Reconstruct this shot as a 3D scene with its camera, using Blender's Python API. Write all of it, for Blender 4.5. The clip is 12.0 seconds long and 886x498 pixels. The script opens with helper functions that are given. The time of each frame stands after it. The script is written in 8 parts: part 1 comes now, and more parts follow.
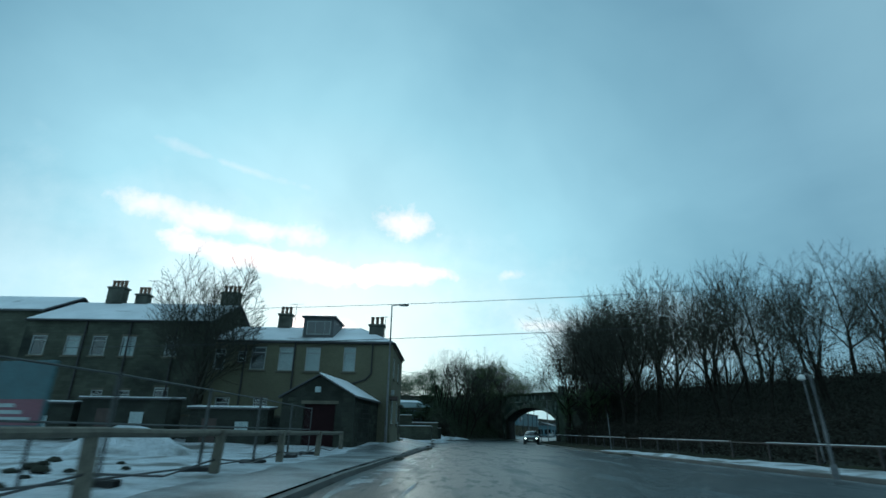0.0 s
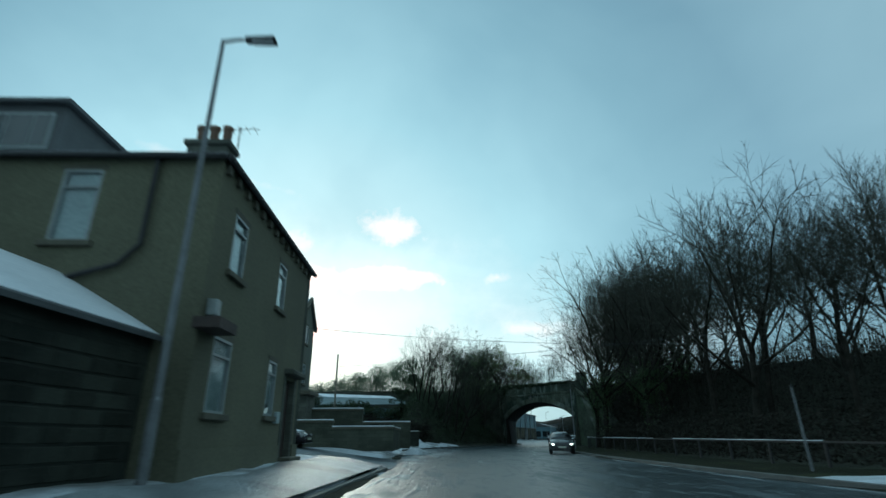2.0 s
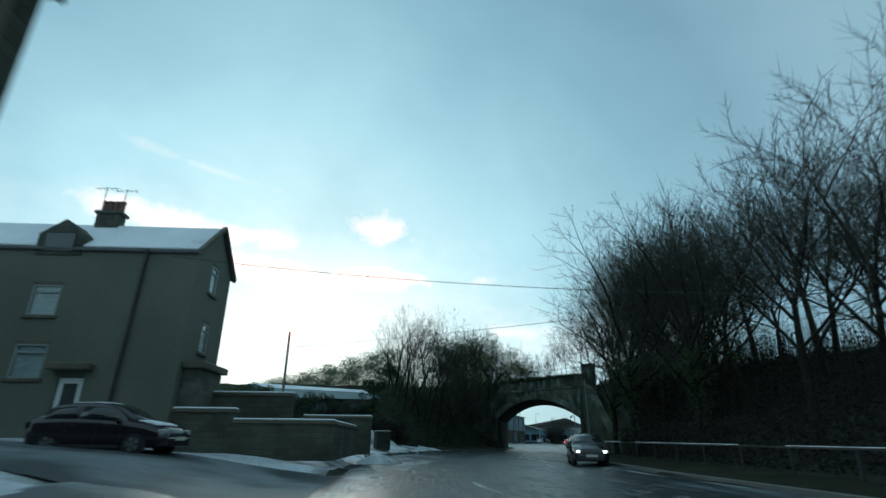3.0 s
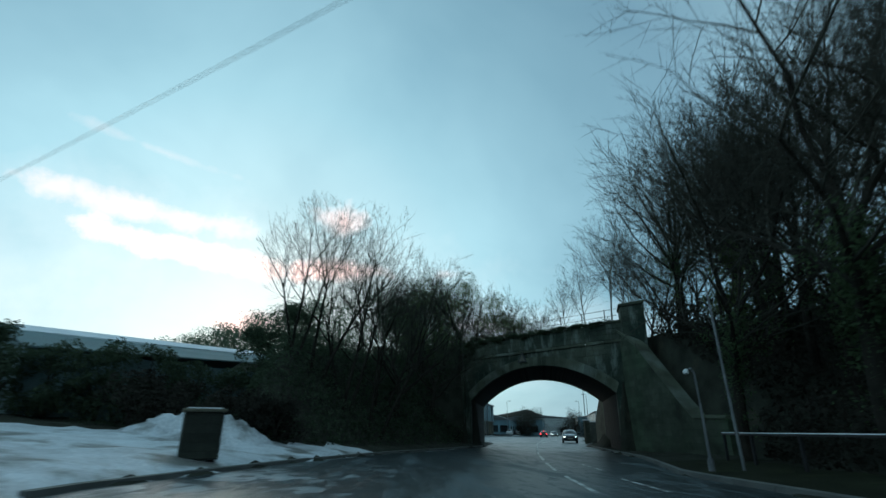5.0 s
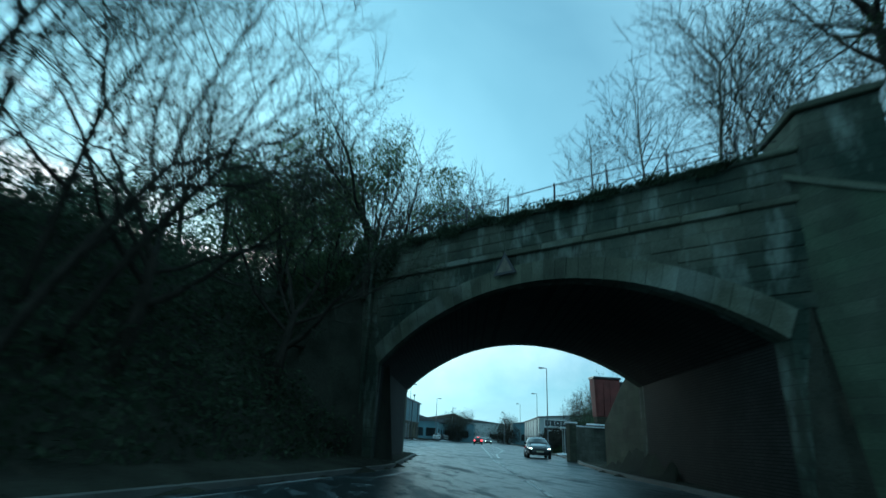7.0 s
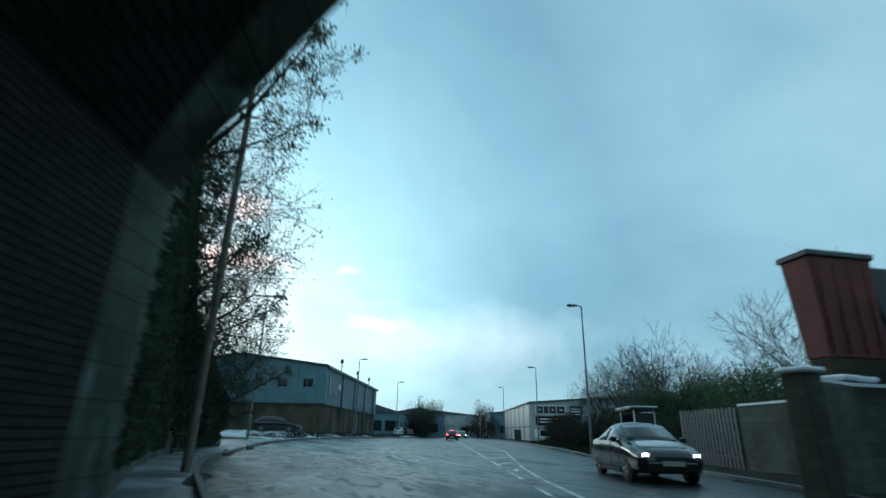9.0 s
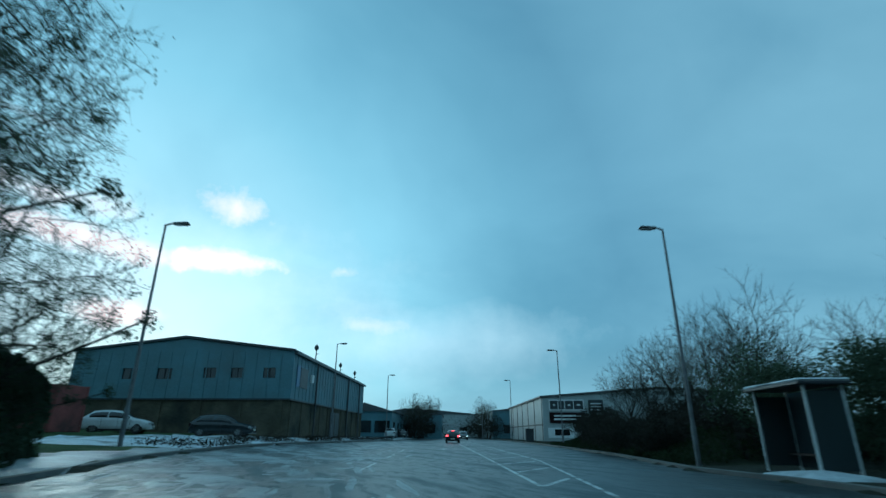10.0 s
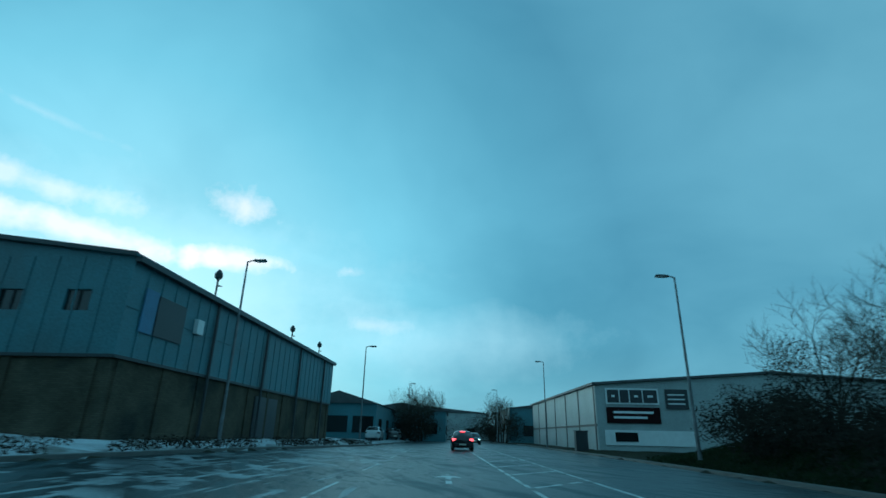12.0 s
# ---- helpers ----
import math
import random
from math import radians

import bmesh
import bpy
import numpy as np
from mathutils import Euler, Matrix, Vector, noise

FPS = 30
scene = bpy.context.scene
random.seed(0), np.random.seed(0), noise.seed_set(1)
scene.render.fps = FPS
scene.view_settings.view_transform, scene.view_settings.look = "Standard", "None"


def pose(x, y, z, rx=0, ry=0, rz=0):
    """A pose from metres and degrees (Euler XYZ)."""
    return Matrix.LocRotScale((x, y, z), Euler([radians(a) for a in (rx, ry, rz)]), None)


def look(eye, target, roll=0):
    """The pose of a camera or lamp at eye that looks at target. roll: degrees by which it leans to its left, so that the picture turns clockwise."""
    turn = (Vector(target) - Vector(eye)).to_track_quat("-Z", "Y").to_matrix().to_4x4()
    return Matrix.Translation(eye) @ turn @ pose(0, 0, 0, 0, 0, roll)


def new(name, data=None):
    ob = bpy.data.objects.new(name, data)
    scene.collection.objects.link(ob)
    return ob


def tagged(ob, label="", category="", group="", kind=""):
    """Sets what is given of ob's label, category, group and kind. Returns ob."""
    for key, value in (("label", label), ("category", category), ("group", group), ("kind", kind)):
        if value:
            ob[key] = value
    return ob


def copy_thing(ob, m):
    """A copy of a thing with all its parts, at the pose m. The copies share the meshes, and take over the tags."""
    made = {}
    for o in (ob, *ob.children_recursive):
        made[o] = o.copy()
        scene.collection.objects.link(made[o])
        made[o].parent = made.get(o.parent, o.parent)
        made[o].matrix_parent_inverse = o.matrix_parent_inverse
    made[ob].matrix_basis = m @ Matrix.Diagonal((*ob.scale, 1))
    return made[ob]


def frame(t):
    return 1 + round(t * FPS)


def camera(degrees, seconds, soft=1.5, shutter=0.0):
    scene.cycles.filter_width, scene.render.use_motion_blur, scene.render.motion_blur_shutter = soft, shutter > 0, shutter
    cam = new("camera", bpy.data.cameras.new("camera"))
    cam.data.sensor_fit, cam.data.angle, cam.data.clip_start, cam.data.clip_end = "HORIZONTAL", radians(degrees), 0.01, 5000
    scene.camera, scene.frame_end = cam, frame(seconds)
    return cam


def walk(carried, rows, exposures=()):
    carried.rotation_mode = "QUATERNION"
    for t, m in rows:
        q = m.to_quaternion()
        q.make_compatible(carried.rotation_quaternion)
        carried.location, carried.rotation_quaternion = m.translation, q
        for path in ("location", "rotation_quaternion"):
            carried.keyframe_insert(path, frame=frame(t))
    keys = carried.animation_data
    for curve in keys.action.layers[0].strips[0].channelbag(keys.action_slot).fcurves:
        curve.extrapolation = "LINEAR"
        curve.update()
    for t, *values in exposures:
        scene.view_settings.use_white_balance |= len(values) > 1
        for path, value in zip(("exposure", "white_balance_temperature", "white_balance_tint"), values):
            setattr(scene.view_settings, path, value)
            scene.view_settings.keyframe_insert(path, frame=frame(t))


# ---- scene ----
cam = camera(82.49, 12.0, 1.5, 0.35)
PATH = [
    (0.0, 0.000, 0.000, 1.082, -0.00, 20.02, -0.84),
    (0.5, 0.267, 5.900, 1.109, 0.35, 20.13, -0.83),
    (1.0, 0.414, 11.829, 1.119, 0.06, 20.25, -0.17),
    (1.5, 0.657, 17.850, 1.121, -0.50, 20.36, 0.24),
    (2.0, 0.897, 23.988, 1.126, -1.31, 20.46, 0.24),
    (2.5, 1.238, 29.964, 1.133, -2.15, 20.47, 0.00),
    (3.0, 1.580, 35.871, 1.122, -3.08, 20.69, -0.45),
    (3.2, 1.721, 38.233, 1.120, -3.36, 20.58, -0.15),
    (4.8, 3.873, 59.183, 1.104, -6.66, 19.94, -0.21),
    (5.0, 4.313, 61.596, 1.103, -7.40, 19.93, -0.24),
    (5.5, 5.598, 67.644, 1.101, -9.39, 20.08, -0.45),
    (6.0, 6.702, 73.455, 1.111, -11.51, 20.21, -0.53),
    (6.5, 7.876, 78.888, 1.135, -13.65, 20.54, -2.78),
    (7.0, 9.409, 84.906, 1.101, -15.56, 20.41, -2.86),
    (7.5, 11.194, 91.034, 1.072, -16.86, 20.33, -2.92),
    (7.7, 11.908, 93.534, 1.066, -17.35, 20.34, -3.00),
    (9.3, 17.972, 113.020, 1.066, -19.39, 19.96, -0.81),
    (9.5, 18.743, 115.380, 1.067, -19.51, 19.98, -0.68),
    (10.0, 20.685, 121.212, 1.076, -19.41, 20.07, -0.25),
    (10.5, 22.576, 127.008, 1.090, -19.26, 20.12, -0.22),
    (11.0, 24.702, 132.735, 1.109, -19.03, 19.99, -0.66),
    (11.5, 26.752, 138.418, 1.131, -18.94, 20.05, -0.94),
    (12.0, 28.719, 144.150, 1.155, -19.01, 20.18, -1.22),
]
walk(cam, [(t, pose(x, y, z, 90 + pitch, roll, yaw)) for t, x, y, z, yaw, pitch, roll in PATH],
     [(0.0, 0.1, 5250, -15), (1.5, 0.12, 5450, -15), (2.5, 0.2, 5650, -10), (5.0, 0.1, 5550, -10), (5.6, 0.12, 5350, -15), (6.2, 0.3, 4950, -20), (7.0, 0.62, 4850, -24),
      (7.5, 0.98, 4780, -27), (7.7, 1.3, 4950, -22), (9.3, 0.22, 5350, -12), (9.8, 0.02, 4750, -20), (10.5, -0.2, 4280, -28), (12.0, -0.22, 4180, -34)])

# ---- plan curves: rows of (y, x) ----
LANE = [(-40, -0.4), (0, 0), (18, 0.66), (30, 1.24), (38, 1.7), (59, 3.9), (68, 5.6), (79, 7.9), (91, 11.2), (113, 18), (144, 28.7), (200, 47.9), (420, 124)]
KERB_L = [(-40, -2.8), (14, -2.4), (22, -2.0), (38, -1.0), (47, -0.5), (60, -1.4), (73, -1.5), (78, 0.0), (82, 1.2), (89, 4.2), (93, 6.4), (98, 9.6),
          (103.9, 13.0), (116.3, 16.6), (124, 15.6), (130, 15.2), (142, 17.1), (157, 22.4), (169.5, 28.0), (189.5, 37.8), (215, 48.0), (420, 120)]
KERB_R = [(-40, 11.5), (15, 11.3), (28, 10.9), (42, 10.4), (55, 10.7), (65, 11.6), (76, 12.9), (85, 16.5), (93.7, 18.9), (106, 22.6), (113, 25.5),
          (118, 28.0), (130, 32.8), (135, 33.9), (146, 39.2), (162, 45.6), (177, 51.4), (200, 59.4), (420, 135)]


def at(curve, y):
    return np.interp(y, [r[0] for r in curve], [r[1] for r in curve])


# ---- world, sun, exposure ----
SUN_LEFT = 13.0
SUN_UP = 9.0
world = bpy.data.worlds.new("winter_sky")
scene.world = world
world.use_nodes = True
wn, wl = world.node_tree.nodes, world.node_tree.links
wn.clear()


def wnode(kind, **values):
    n = wn.new(kind)
    for k, v in values.items():
        n.inputs[k].default_value = v
    return n


def ramp(nodes, stops):
    n = nodes.new("ShaderNodeValToRGB")
    e = n.color_ramp.elements
    e[0].position, e[0].color = stops[0][0], (*stops[0][1], 1)
    e[1].position, e[1].color = stops[-1][0], (*stops[-1][1], 1)
    for p, c in stops[1:-1]:
        e.new(p).color = (*c, 1)
    return n


sky = wn.new("ShaderNodeTexSky")
sky.sky_type = "NISHITA"
sky.sun_disc = False
sky.sun_elevation = radians(SUN_UP)
sky.sun_rotation = radians(-SUN_LEFT)
sky.air_density, sky.dust_density, sky.ozone_density = 1.2, 2.0, 3.0
coord = wn.new("ShaderNodeTexCoord")
sep = wn.new("ShaderNodeSeparateXYZ")
wl.new(coord.outputs["Generated"], sep.inputs[0])


def wmath(op, a, b=None, c=None, clamp=False):
    n = wn.new("ShaderNodeMath"); n.operation = op; n.use_clamp = clamp
    for k, v in enumerate((a, b, c)):
        if v is None:
            continue
        if isinstance(v, (int, float)):
            n.inputs[k].default_value = v
        else:
            wl.new(v, n.inputs[k])
    return n.outputs[0]


def wmix(f, a, b, blend="MIX"):
    n = wn.new("ShaderNodeMix"); n.data_type = "RGBA"; n.blend_type = blend
    for k, v in (("Factor", f), ("A", a), ("B", b)):
        if isinstance(v, (int, float)):
            n.inputs[k].default_value = v
        elif isinstance(v, tuple):
            n.inputs[k].default_value = (*v, 1)
        else:
            wl.new(v, n.inputs[k])
    return n.outputs["Result"]


azimuth = wmath("MULTIPLY", wmath("ARCTAN2", sep.outputs["X"], sep.outputs["Y"]), 180 / math.pi)
height = wmath("MULTIPLY", wmath("ARCSINE", sep.outputs["Z"]), 180 / math.pi)
# thin high overcast, laid on a flat layer
up_ = wmath("ADD", wmath("MAXIMUM", sep.outputs["Z"], 0.0), 0.3)
flat = wn.new("ShaderNodeCombineXYZ")
wl.new(wmath("DIVIDE", sep.outputs["X"], up_), flat.inputs[0]); wl.new(wmath("DIVIDE", sep.outputs["Y"], up_), flat.inputs[1])
big = wnode("ShaderNodeTexNoise", Scale=1.5, Detail=5.0, Roughness=0.5, Distortion=0.4)
wl.new(flat.outputs[0], big.inputs["Vector"])
ragged = wnode("ShaderNodeTexNoise", Scale=9.0, Detail=6.0, Roughness=0.6)
wl.new(coord.outputs["Generated"], ragged.inputs["Vector"])
sun_dir = Vector((-math.sin(radians(SUN_LEFT)) * math.cos(radians(SUN_UP)), math.cos(radians(SUN_LEFT)) * math.cos(radians(SUN_UP)), math.sin(radians(SUN_UP))))
dot = wn.new("ShaderNodeVectorMath"); dot.operation = "DOT_PRODUCT"; dot.inputs[1].default_value = sun_dir
wl.new(coord.outputs["Generated"], dot.inputs[0])
# First two stops: unseen sky behind the camera, brightened as added fill light.
veil = ramp(wn, [(0.0, (0.42, 0.52, 0.59)), (0.45, (0.37, 0.48, 0.56)), (0.62, (0.27, 0.38, 0.47)), (0.75, (0.32, 0.455, 0.545)), (0.84, (0.445, 0.605, 0.695)), (0.90, (0.56, 0.74, 0.82)), (0.96, (0.70, 0.84, 0.90)), (1.0, (0.80, 0.88, 0.92))])
wl.new(dot.outputs["Value"], veil.inputs[0])
shade = ramp(wn, [(0.32, (1.16, 1.13, 1.11)), (0.5, (1.0, 1.0, 1.0)), (0.66, (0.82, 0.86, 0.89))])
wl.new(big.outputs["Fac"], shade.inputs[0])
deck = wmix(1.0, veil.outputs[0], shade.outputs[0], "MULTIPLY")
clear = wmix(1.0, sky.outputs[0], (0.08, 0.08, 0.08), "MULTIPLY")
heaven = wmix(0.8, clear, deck)
# sunlit low clouds: azimuth, height, half width, half height, tilt, strength
CLOUDS = ((-26.0, 11.5, 26.0, 9.5, 0.0, 0.42), (-8.0, 12.5, 20.0, 7.0, 0.05, 0.40), (17.0, 9.5, 15.0, 3.6, 0.0, 0.4), (-5.4, 22.7, 3.0, 1.5, -0.12, 0.42), (-18.5, 17.2, 9.0, 1.1, -0.07, 0.47), (-5.6, 16.8, 6.2, 0.9, 0.05, 0.5),
          (-25.0, 26.6, 6.0, 0.5, -0.12, 0.10), (-24.0, 20.6, 8.0, 1.0, -0.03, 0.3), (7.7, 17.1, 1.6, 0.6, 0.0, 0.25), (11.3, 11.3, 3.6, 0.7, 0.0, 0.14), (-13.5, 10.6, 5.0, 0.9, 0.0, 0.5))
wobble = wmath("MULTIPLY", wmath("SUBTRACT", ragged.outputs["Fac"], 0.5), 4.5)
for n_c, (az, el, wa, we, tilt, strength) in enumerate(CLOUDS):
    crisp = n_c > 2
    da = wmath("DIVIDE", wmath("SUBTRACT", azimuth, az), wa)
    de = wmath("DIVIDE", wmath("SUBTRACT", wmath("SUBTRACT", height, el), wmath("MULTIPLY", wmath("SUBTRACT", azimuth, az), tilt)), we)
    far = wmath("ADD", wmath("SQRT", wmath("ADD", wmath("MULTIPLY", da, da), wmath("MULTIPLY", de, de))), wobble if crisp else wmath("MULTIPLY", wobble, 0.35))
    mask = wmath("MULTIPLY", wmath("SUBTRACT", 1.0, wmath("MULTIPLY_ADD", far, 0.9 if crisp else 0.8, -0.15 if crisp else -0.1, True), None, True), strength, None, True)
    heaven = wmix(mask, heaven, (2.5, 1.32, 1.12) if crisp else (1.16, 1.03, 1.01))
# low haze bank over the horizon
haze = wmath("MULTIPLY", wmath("SUBTRACT", 1.0, wmath("DIVIDE", wmath("ABSOLUTE", height), 9.0), None, True), 0.35)
heaven = wmix(haze, heaven, (0.50, 0.56, 0.60))
air = wn.new("ShaderNodeBackground"); air.inputs["Strength"].default_value = 1.0
wl.new(heaven, air.inputs["Color"])
wout = wn.new("ShaderNodeOutputWorld")
wl.new(air.outputs[0], wout.inputs[0])

sun = new("sun", bpy.data.lights.new("sun", "SUN"))
sun.data.energy, sun.data.angle, sun.data.color = 0.5, radians(20), (1.0, 0.9, 0.8)
sun.matrix_world = look(sun_dir * 50, (0, 0, 0))

# ---- materials ----


def material(name, base, rough=0.8, spread=0.25, scale=3.0, fine=40.0, bump=0.2, metal=0.0, second=None, mix=(0.45, 0.6), each=0.0, coat=0.0, depth=0.02, gloss=0.5, thin=0.0):
    """A surface with stains at one scale and grain at another; second: a colour that comes through in patches."""
    m = bpy.data.materials.new(name)
    m.use_nodes = True
    n, l = m.node_tree.nodes, m.node_tree.links
    p = n["Principled BSDF"]
    tc = n.new("ShaderNodeTexCoord")
    geo = n.new("ShaderNodeNewGeometry")
    where = geo.outputs["Position"]
    a = n.new("ShaderNodeTexNoise"); a.inputs["Scale"].default_value = scale; a.inputs["Detail"].default_value = 4; l.new(where, a.inputs["Vector"])
    b = n.new("ShaderNodeTexNoise"); b.inputs["Scale"].default_value = fine; b.inputs["Detail"].default_value = 3; l.new(where, b.inputs["Vector"])
    lo = tuple(c * (1 - spread) for c in base); hi = tuple(min(1, c * (1 + spread)) for c in base)
    ra = ramp(n, [(0.3, lo), (0.7, hi)]); l.new(a.outputs["Fac"], ra.inputs[0])
    colour = ra.outputs[0]
    if second:
        rb = ramp(n, [(mix[0], (0, 0, 0)), (mix[1], (1, 1, 1))])
        c2 = n.new("ShaderNodeTexNoise"); c2.inputs["Scale"].default_value = scale * 0.6; c2.inputs["Detail"].default_value = 6; l.new(where, c2.inputs["Vector"])
        l.new(c2.outputs["Fac"], rb.inputs[0])
        mx = n.new("ShaderNodeMix"); mx.data_type = "RGBA"; l.new(rb.outputs[0], mx.inputs["Factor"]); l.new(colour, mx.inputs["A"]); mx.inputs["B"].default_value = (*second, 1)
        colour = mx.outputs["Result"]
    g = n.new("ShaderNodeMix"); g.data_type = "RGBA"; g.blend_type = "OVERLAY"; g.inputs["Factor"].default_value = 0.5
    l.new(colour, g.inputs["A"]); l.new(b.outputs["Fac"], g.inputs["B"])
    colour = g.outputs["Result"]
    if each:
        info = n.new("ShaderNodeObjectInfo")
        hs = n.new("ShaderNodeHueSaturation")
        mr = n.new("ShaderNodeMapRange"); mr.inputs["To Min"].default_value = 1 - each; mr.inputs["To Max"].default_value = 1 + each
        l.new(info.outputs["Random"], mr.inputs["Value"]); l.new(mr.outputs[0], hs.inputs["Value"]); l.new(colour, hs.inputs["Color"])
        colour = hs.outputs[0]
    l.new(colour, p.inputs["Base Color"])
    rr = n.new("ShaderNodeMapRange"); rr.inputs["To Min"].default_value = max(0.03, rough - 0.12); rr.inputs["To Max"].default_value = min(1, rough + 0.12)
    l.new(a.outputs["Fac"], rr.inputs["Value"]); l.new(rr.outputs[0], p.inputs["Roughness"])
    p.inputs["Metallic"].default_value = metal
    p.inputs["Coat Weight"].default_value = coat
    p.inputs["Specular IOR Level"].default_value = gloss
    if thin:
        tr = n.new("ShaderNodeBsdfTranslucent"); l.new(colour, tr.inputs["Color"])
        mix_ = n.new("ShaderNodeMixShader"); mix_.inputs[0].default_value = thin
        l.new(p.outputs[0], mix_.inputs[1]); l.new(tr.outputs[0], mix_.inputs[2]); l.new(mix_.outputs[0], n["Material Output"].inputs[0])
    if bump:
        bu = n.new("ShaderNodeBump"); bu.inputs["Strength"].default_value = bump; bu.inputs["Distance"].default_value = depth
        l.new(b.outputs["Fac"], bu.inputs["Height"]); l.new(bu.outputs[0], p.inputs["Normal"])
    return m


def masonry(name, base, joint, bw=0.42, bh=0.2, spread=0.3, rough=0.85, stain=(0.03, 0.035, 0.03), tone=(0.5, 0.72), even=0.0, lime=None):
    """Coursed stone or brick: courses follow the wall's own height and run."""
    m = material(name, base, rough, spread, 0.7, 25.0, 0.25, second=stain, mix=tone, gloss=0.15)
    n, l = m.node_tree.nodes, m.node_tree.links
    p = n["Principled BSDF"]
    geo = n.new("ShaderNodeNewGeometry")
    sp = n.new("ShaderNodeSeparateXYZ"); l.new(geo.outputs["Position"], sp.inputs[0])
    sn = n.new("ShaderNodeSeparateXYZ"); l.new(geo.outputs["Normal"], sn.inputs[0])
    ax = n.new("ShaderNodeMath"); ax.operation = "ABSOLUTE"; l.new(sn.outputs["X"], ax.inputs[0])
    pick = n.new("ShaderNodeMath"); pick.operation = "GREATER_THAN"; pick.inputs[1].default_value = 0.7; l.new(ax.outputs[0], pick.inputs[0])
    run = n.new("ShaderNodeMix"); run.data_type = "FLOAT"; l.new(pick.outputs[0], run.inputs["Factor"]); l.new(sp.outputs["X"], run.inputs["A"]); l.new(sp.outputs["Y"], run.inputs["B"])
    vec = n.new("ShaderNodeCombineXYZ"); l.new(run.outputs["Result"], vec.inputs[0]); l.new(sp.outputs["Z"], vec.inputs[1])
    br = n.new("ShaderNodeTexBrick"); l.new(vec.outputs[0], br.inputs["Vector"])
    br.inputs["Scale"].default_value = 1.0; br.inputs["Brick Width"].default_value = bw; br.inputs["Row Height"].default_value = bh; br.inputs["Mortar Size"].default_value = 0.012
    br.inputs["Color1"].default_value = (*[0.82 + 0.1 * even] * 3, 1); br.inputs["Color2"].default_value = (*[1.1 - 0.05 * even] * 3, 1); br.inputs["Mortar"].default_value = (*[min(1.4, j / max(b, 0.01)) for j, b in zip(joint, base)], 1)
    old = p.inputs["Base Color"].links[0].from_socket
    if lime:
        mp = n.new("ShaderNodeMapping"); mp.inputs["Scale"].default_value = (1, 1, 0.35); l.new(geo.outputs["Position"], mp.inputs["Vector"])
        st = n.new("ShaderNodeTexNoise"); st.inputs["Scale"].default_value = 1.5; st.inputs["Detail"].default_value = 7; st.inputs["Roughness"].default_value = 0.65; l.new(mp.outputs[0], st.inputs["Vector"])
        k = ramp(n, [(0.50, (0, 0, 0)), (0.66, (1, 1, 1))]); l.new(st.outputs["Fac"], k.inputs[0])
        ml = n.new("ShaderNodeMix"); ml.data_type = "RGBA"; l.new(k.outputs[0], ml.inputs["Factor"]); l.new(old, ml.inputs["A"]); ml.inputs["B"].default_value = (*lime, 1)
        old = ml.outputs["Result"]
    mx = n.new("ShaderNodeMix"); mx.data_type = "RGBA"; mx.blend_type = "MULTIPLY"; mx.inputs["Factor"].default_value = 1.0
    l.new(old, mx.inputs["A"]); l.new(br.outputs["Color"], mx.inputs["B"]); l.new(mx.outputs["Result"], p.inputs["Base Color"])
    bu = n.new("ShaderNodeBump"); bu.inputs["Strength"].default_value = 0.6; bu.inputs["Distance"].default_value = 0.02; bu.invert = True
    l.new(br.outputs["Fac"], bu.inputs["Height"]); l.new(p.inputs["Normal"].links[0].from_socket, bu.inputs["Normal"]); l.new(bu.outputs[0], p.inputs["Normal"])
    return m


def lamp_material(name, colour, strength):
    m = bpy.data.materials.new(name); m.use_nodes = True
    p = m.node_tree.nodes["Principled BSDF"]
    p.inputs["Base Color"].default_value = (*colour, 1); p.inputs["Emission Color"].default_value = (*colour, 1); p.inputs["Emission Strength"].default_value = strength
    return m


def glass_material(name, tint, rough=0.06):
    m = bpy.data.materials.new(name); m.use_nodes = True
    p = m.node_tree.nodes["Principled BSDF"]
    p.inputs["Base Color"].default_value = (*tint, 1); p.inputs["Roughness"].default_value = rough; p.inputs["Specular IOR Level"].default_value = 0.9
    return m


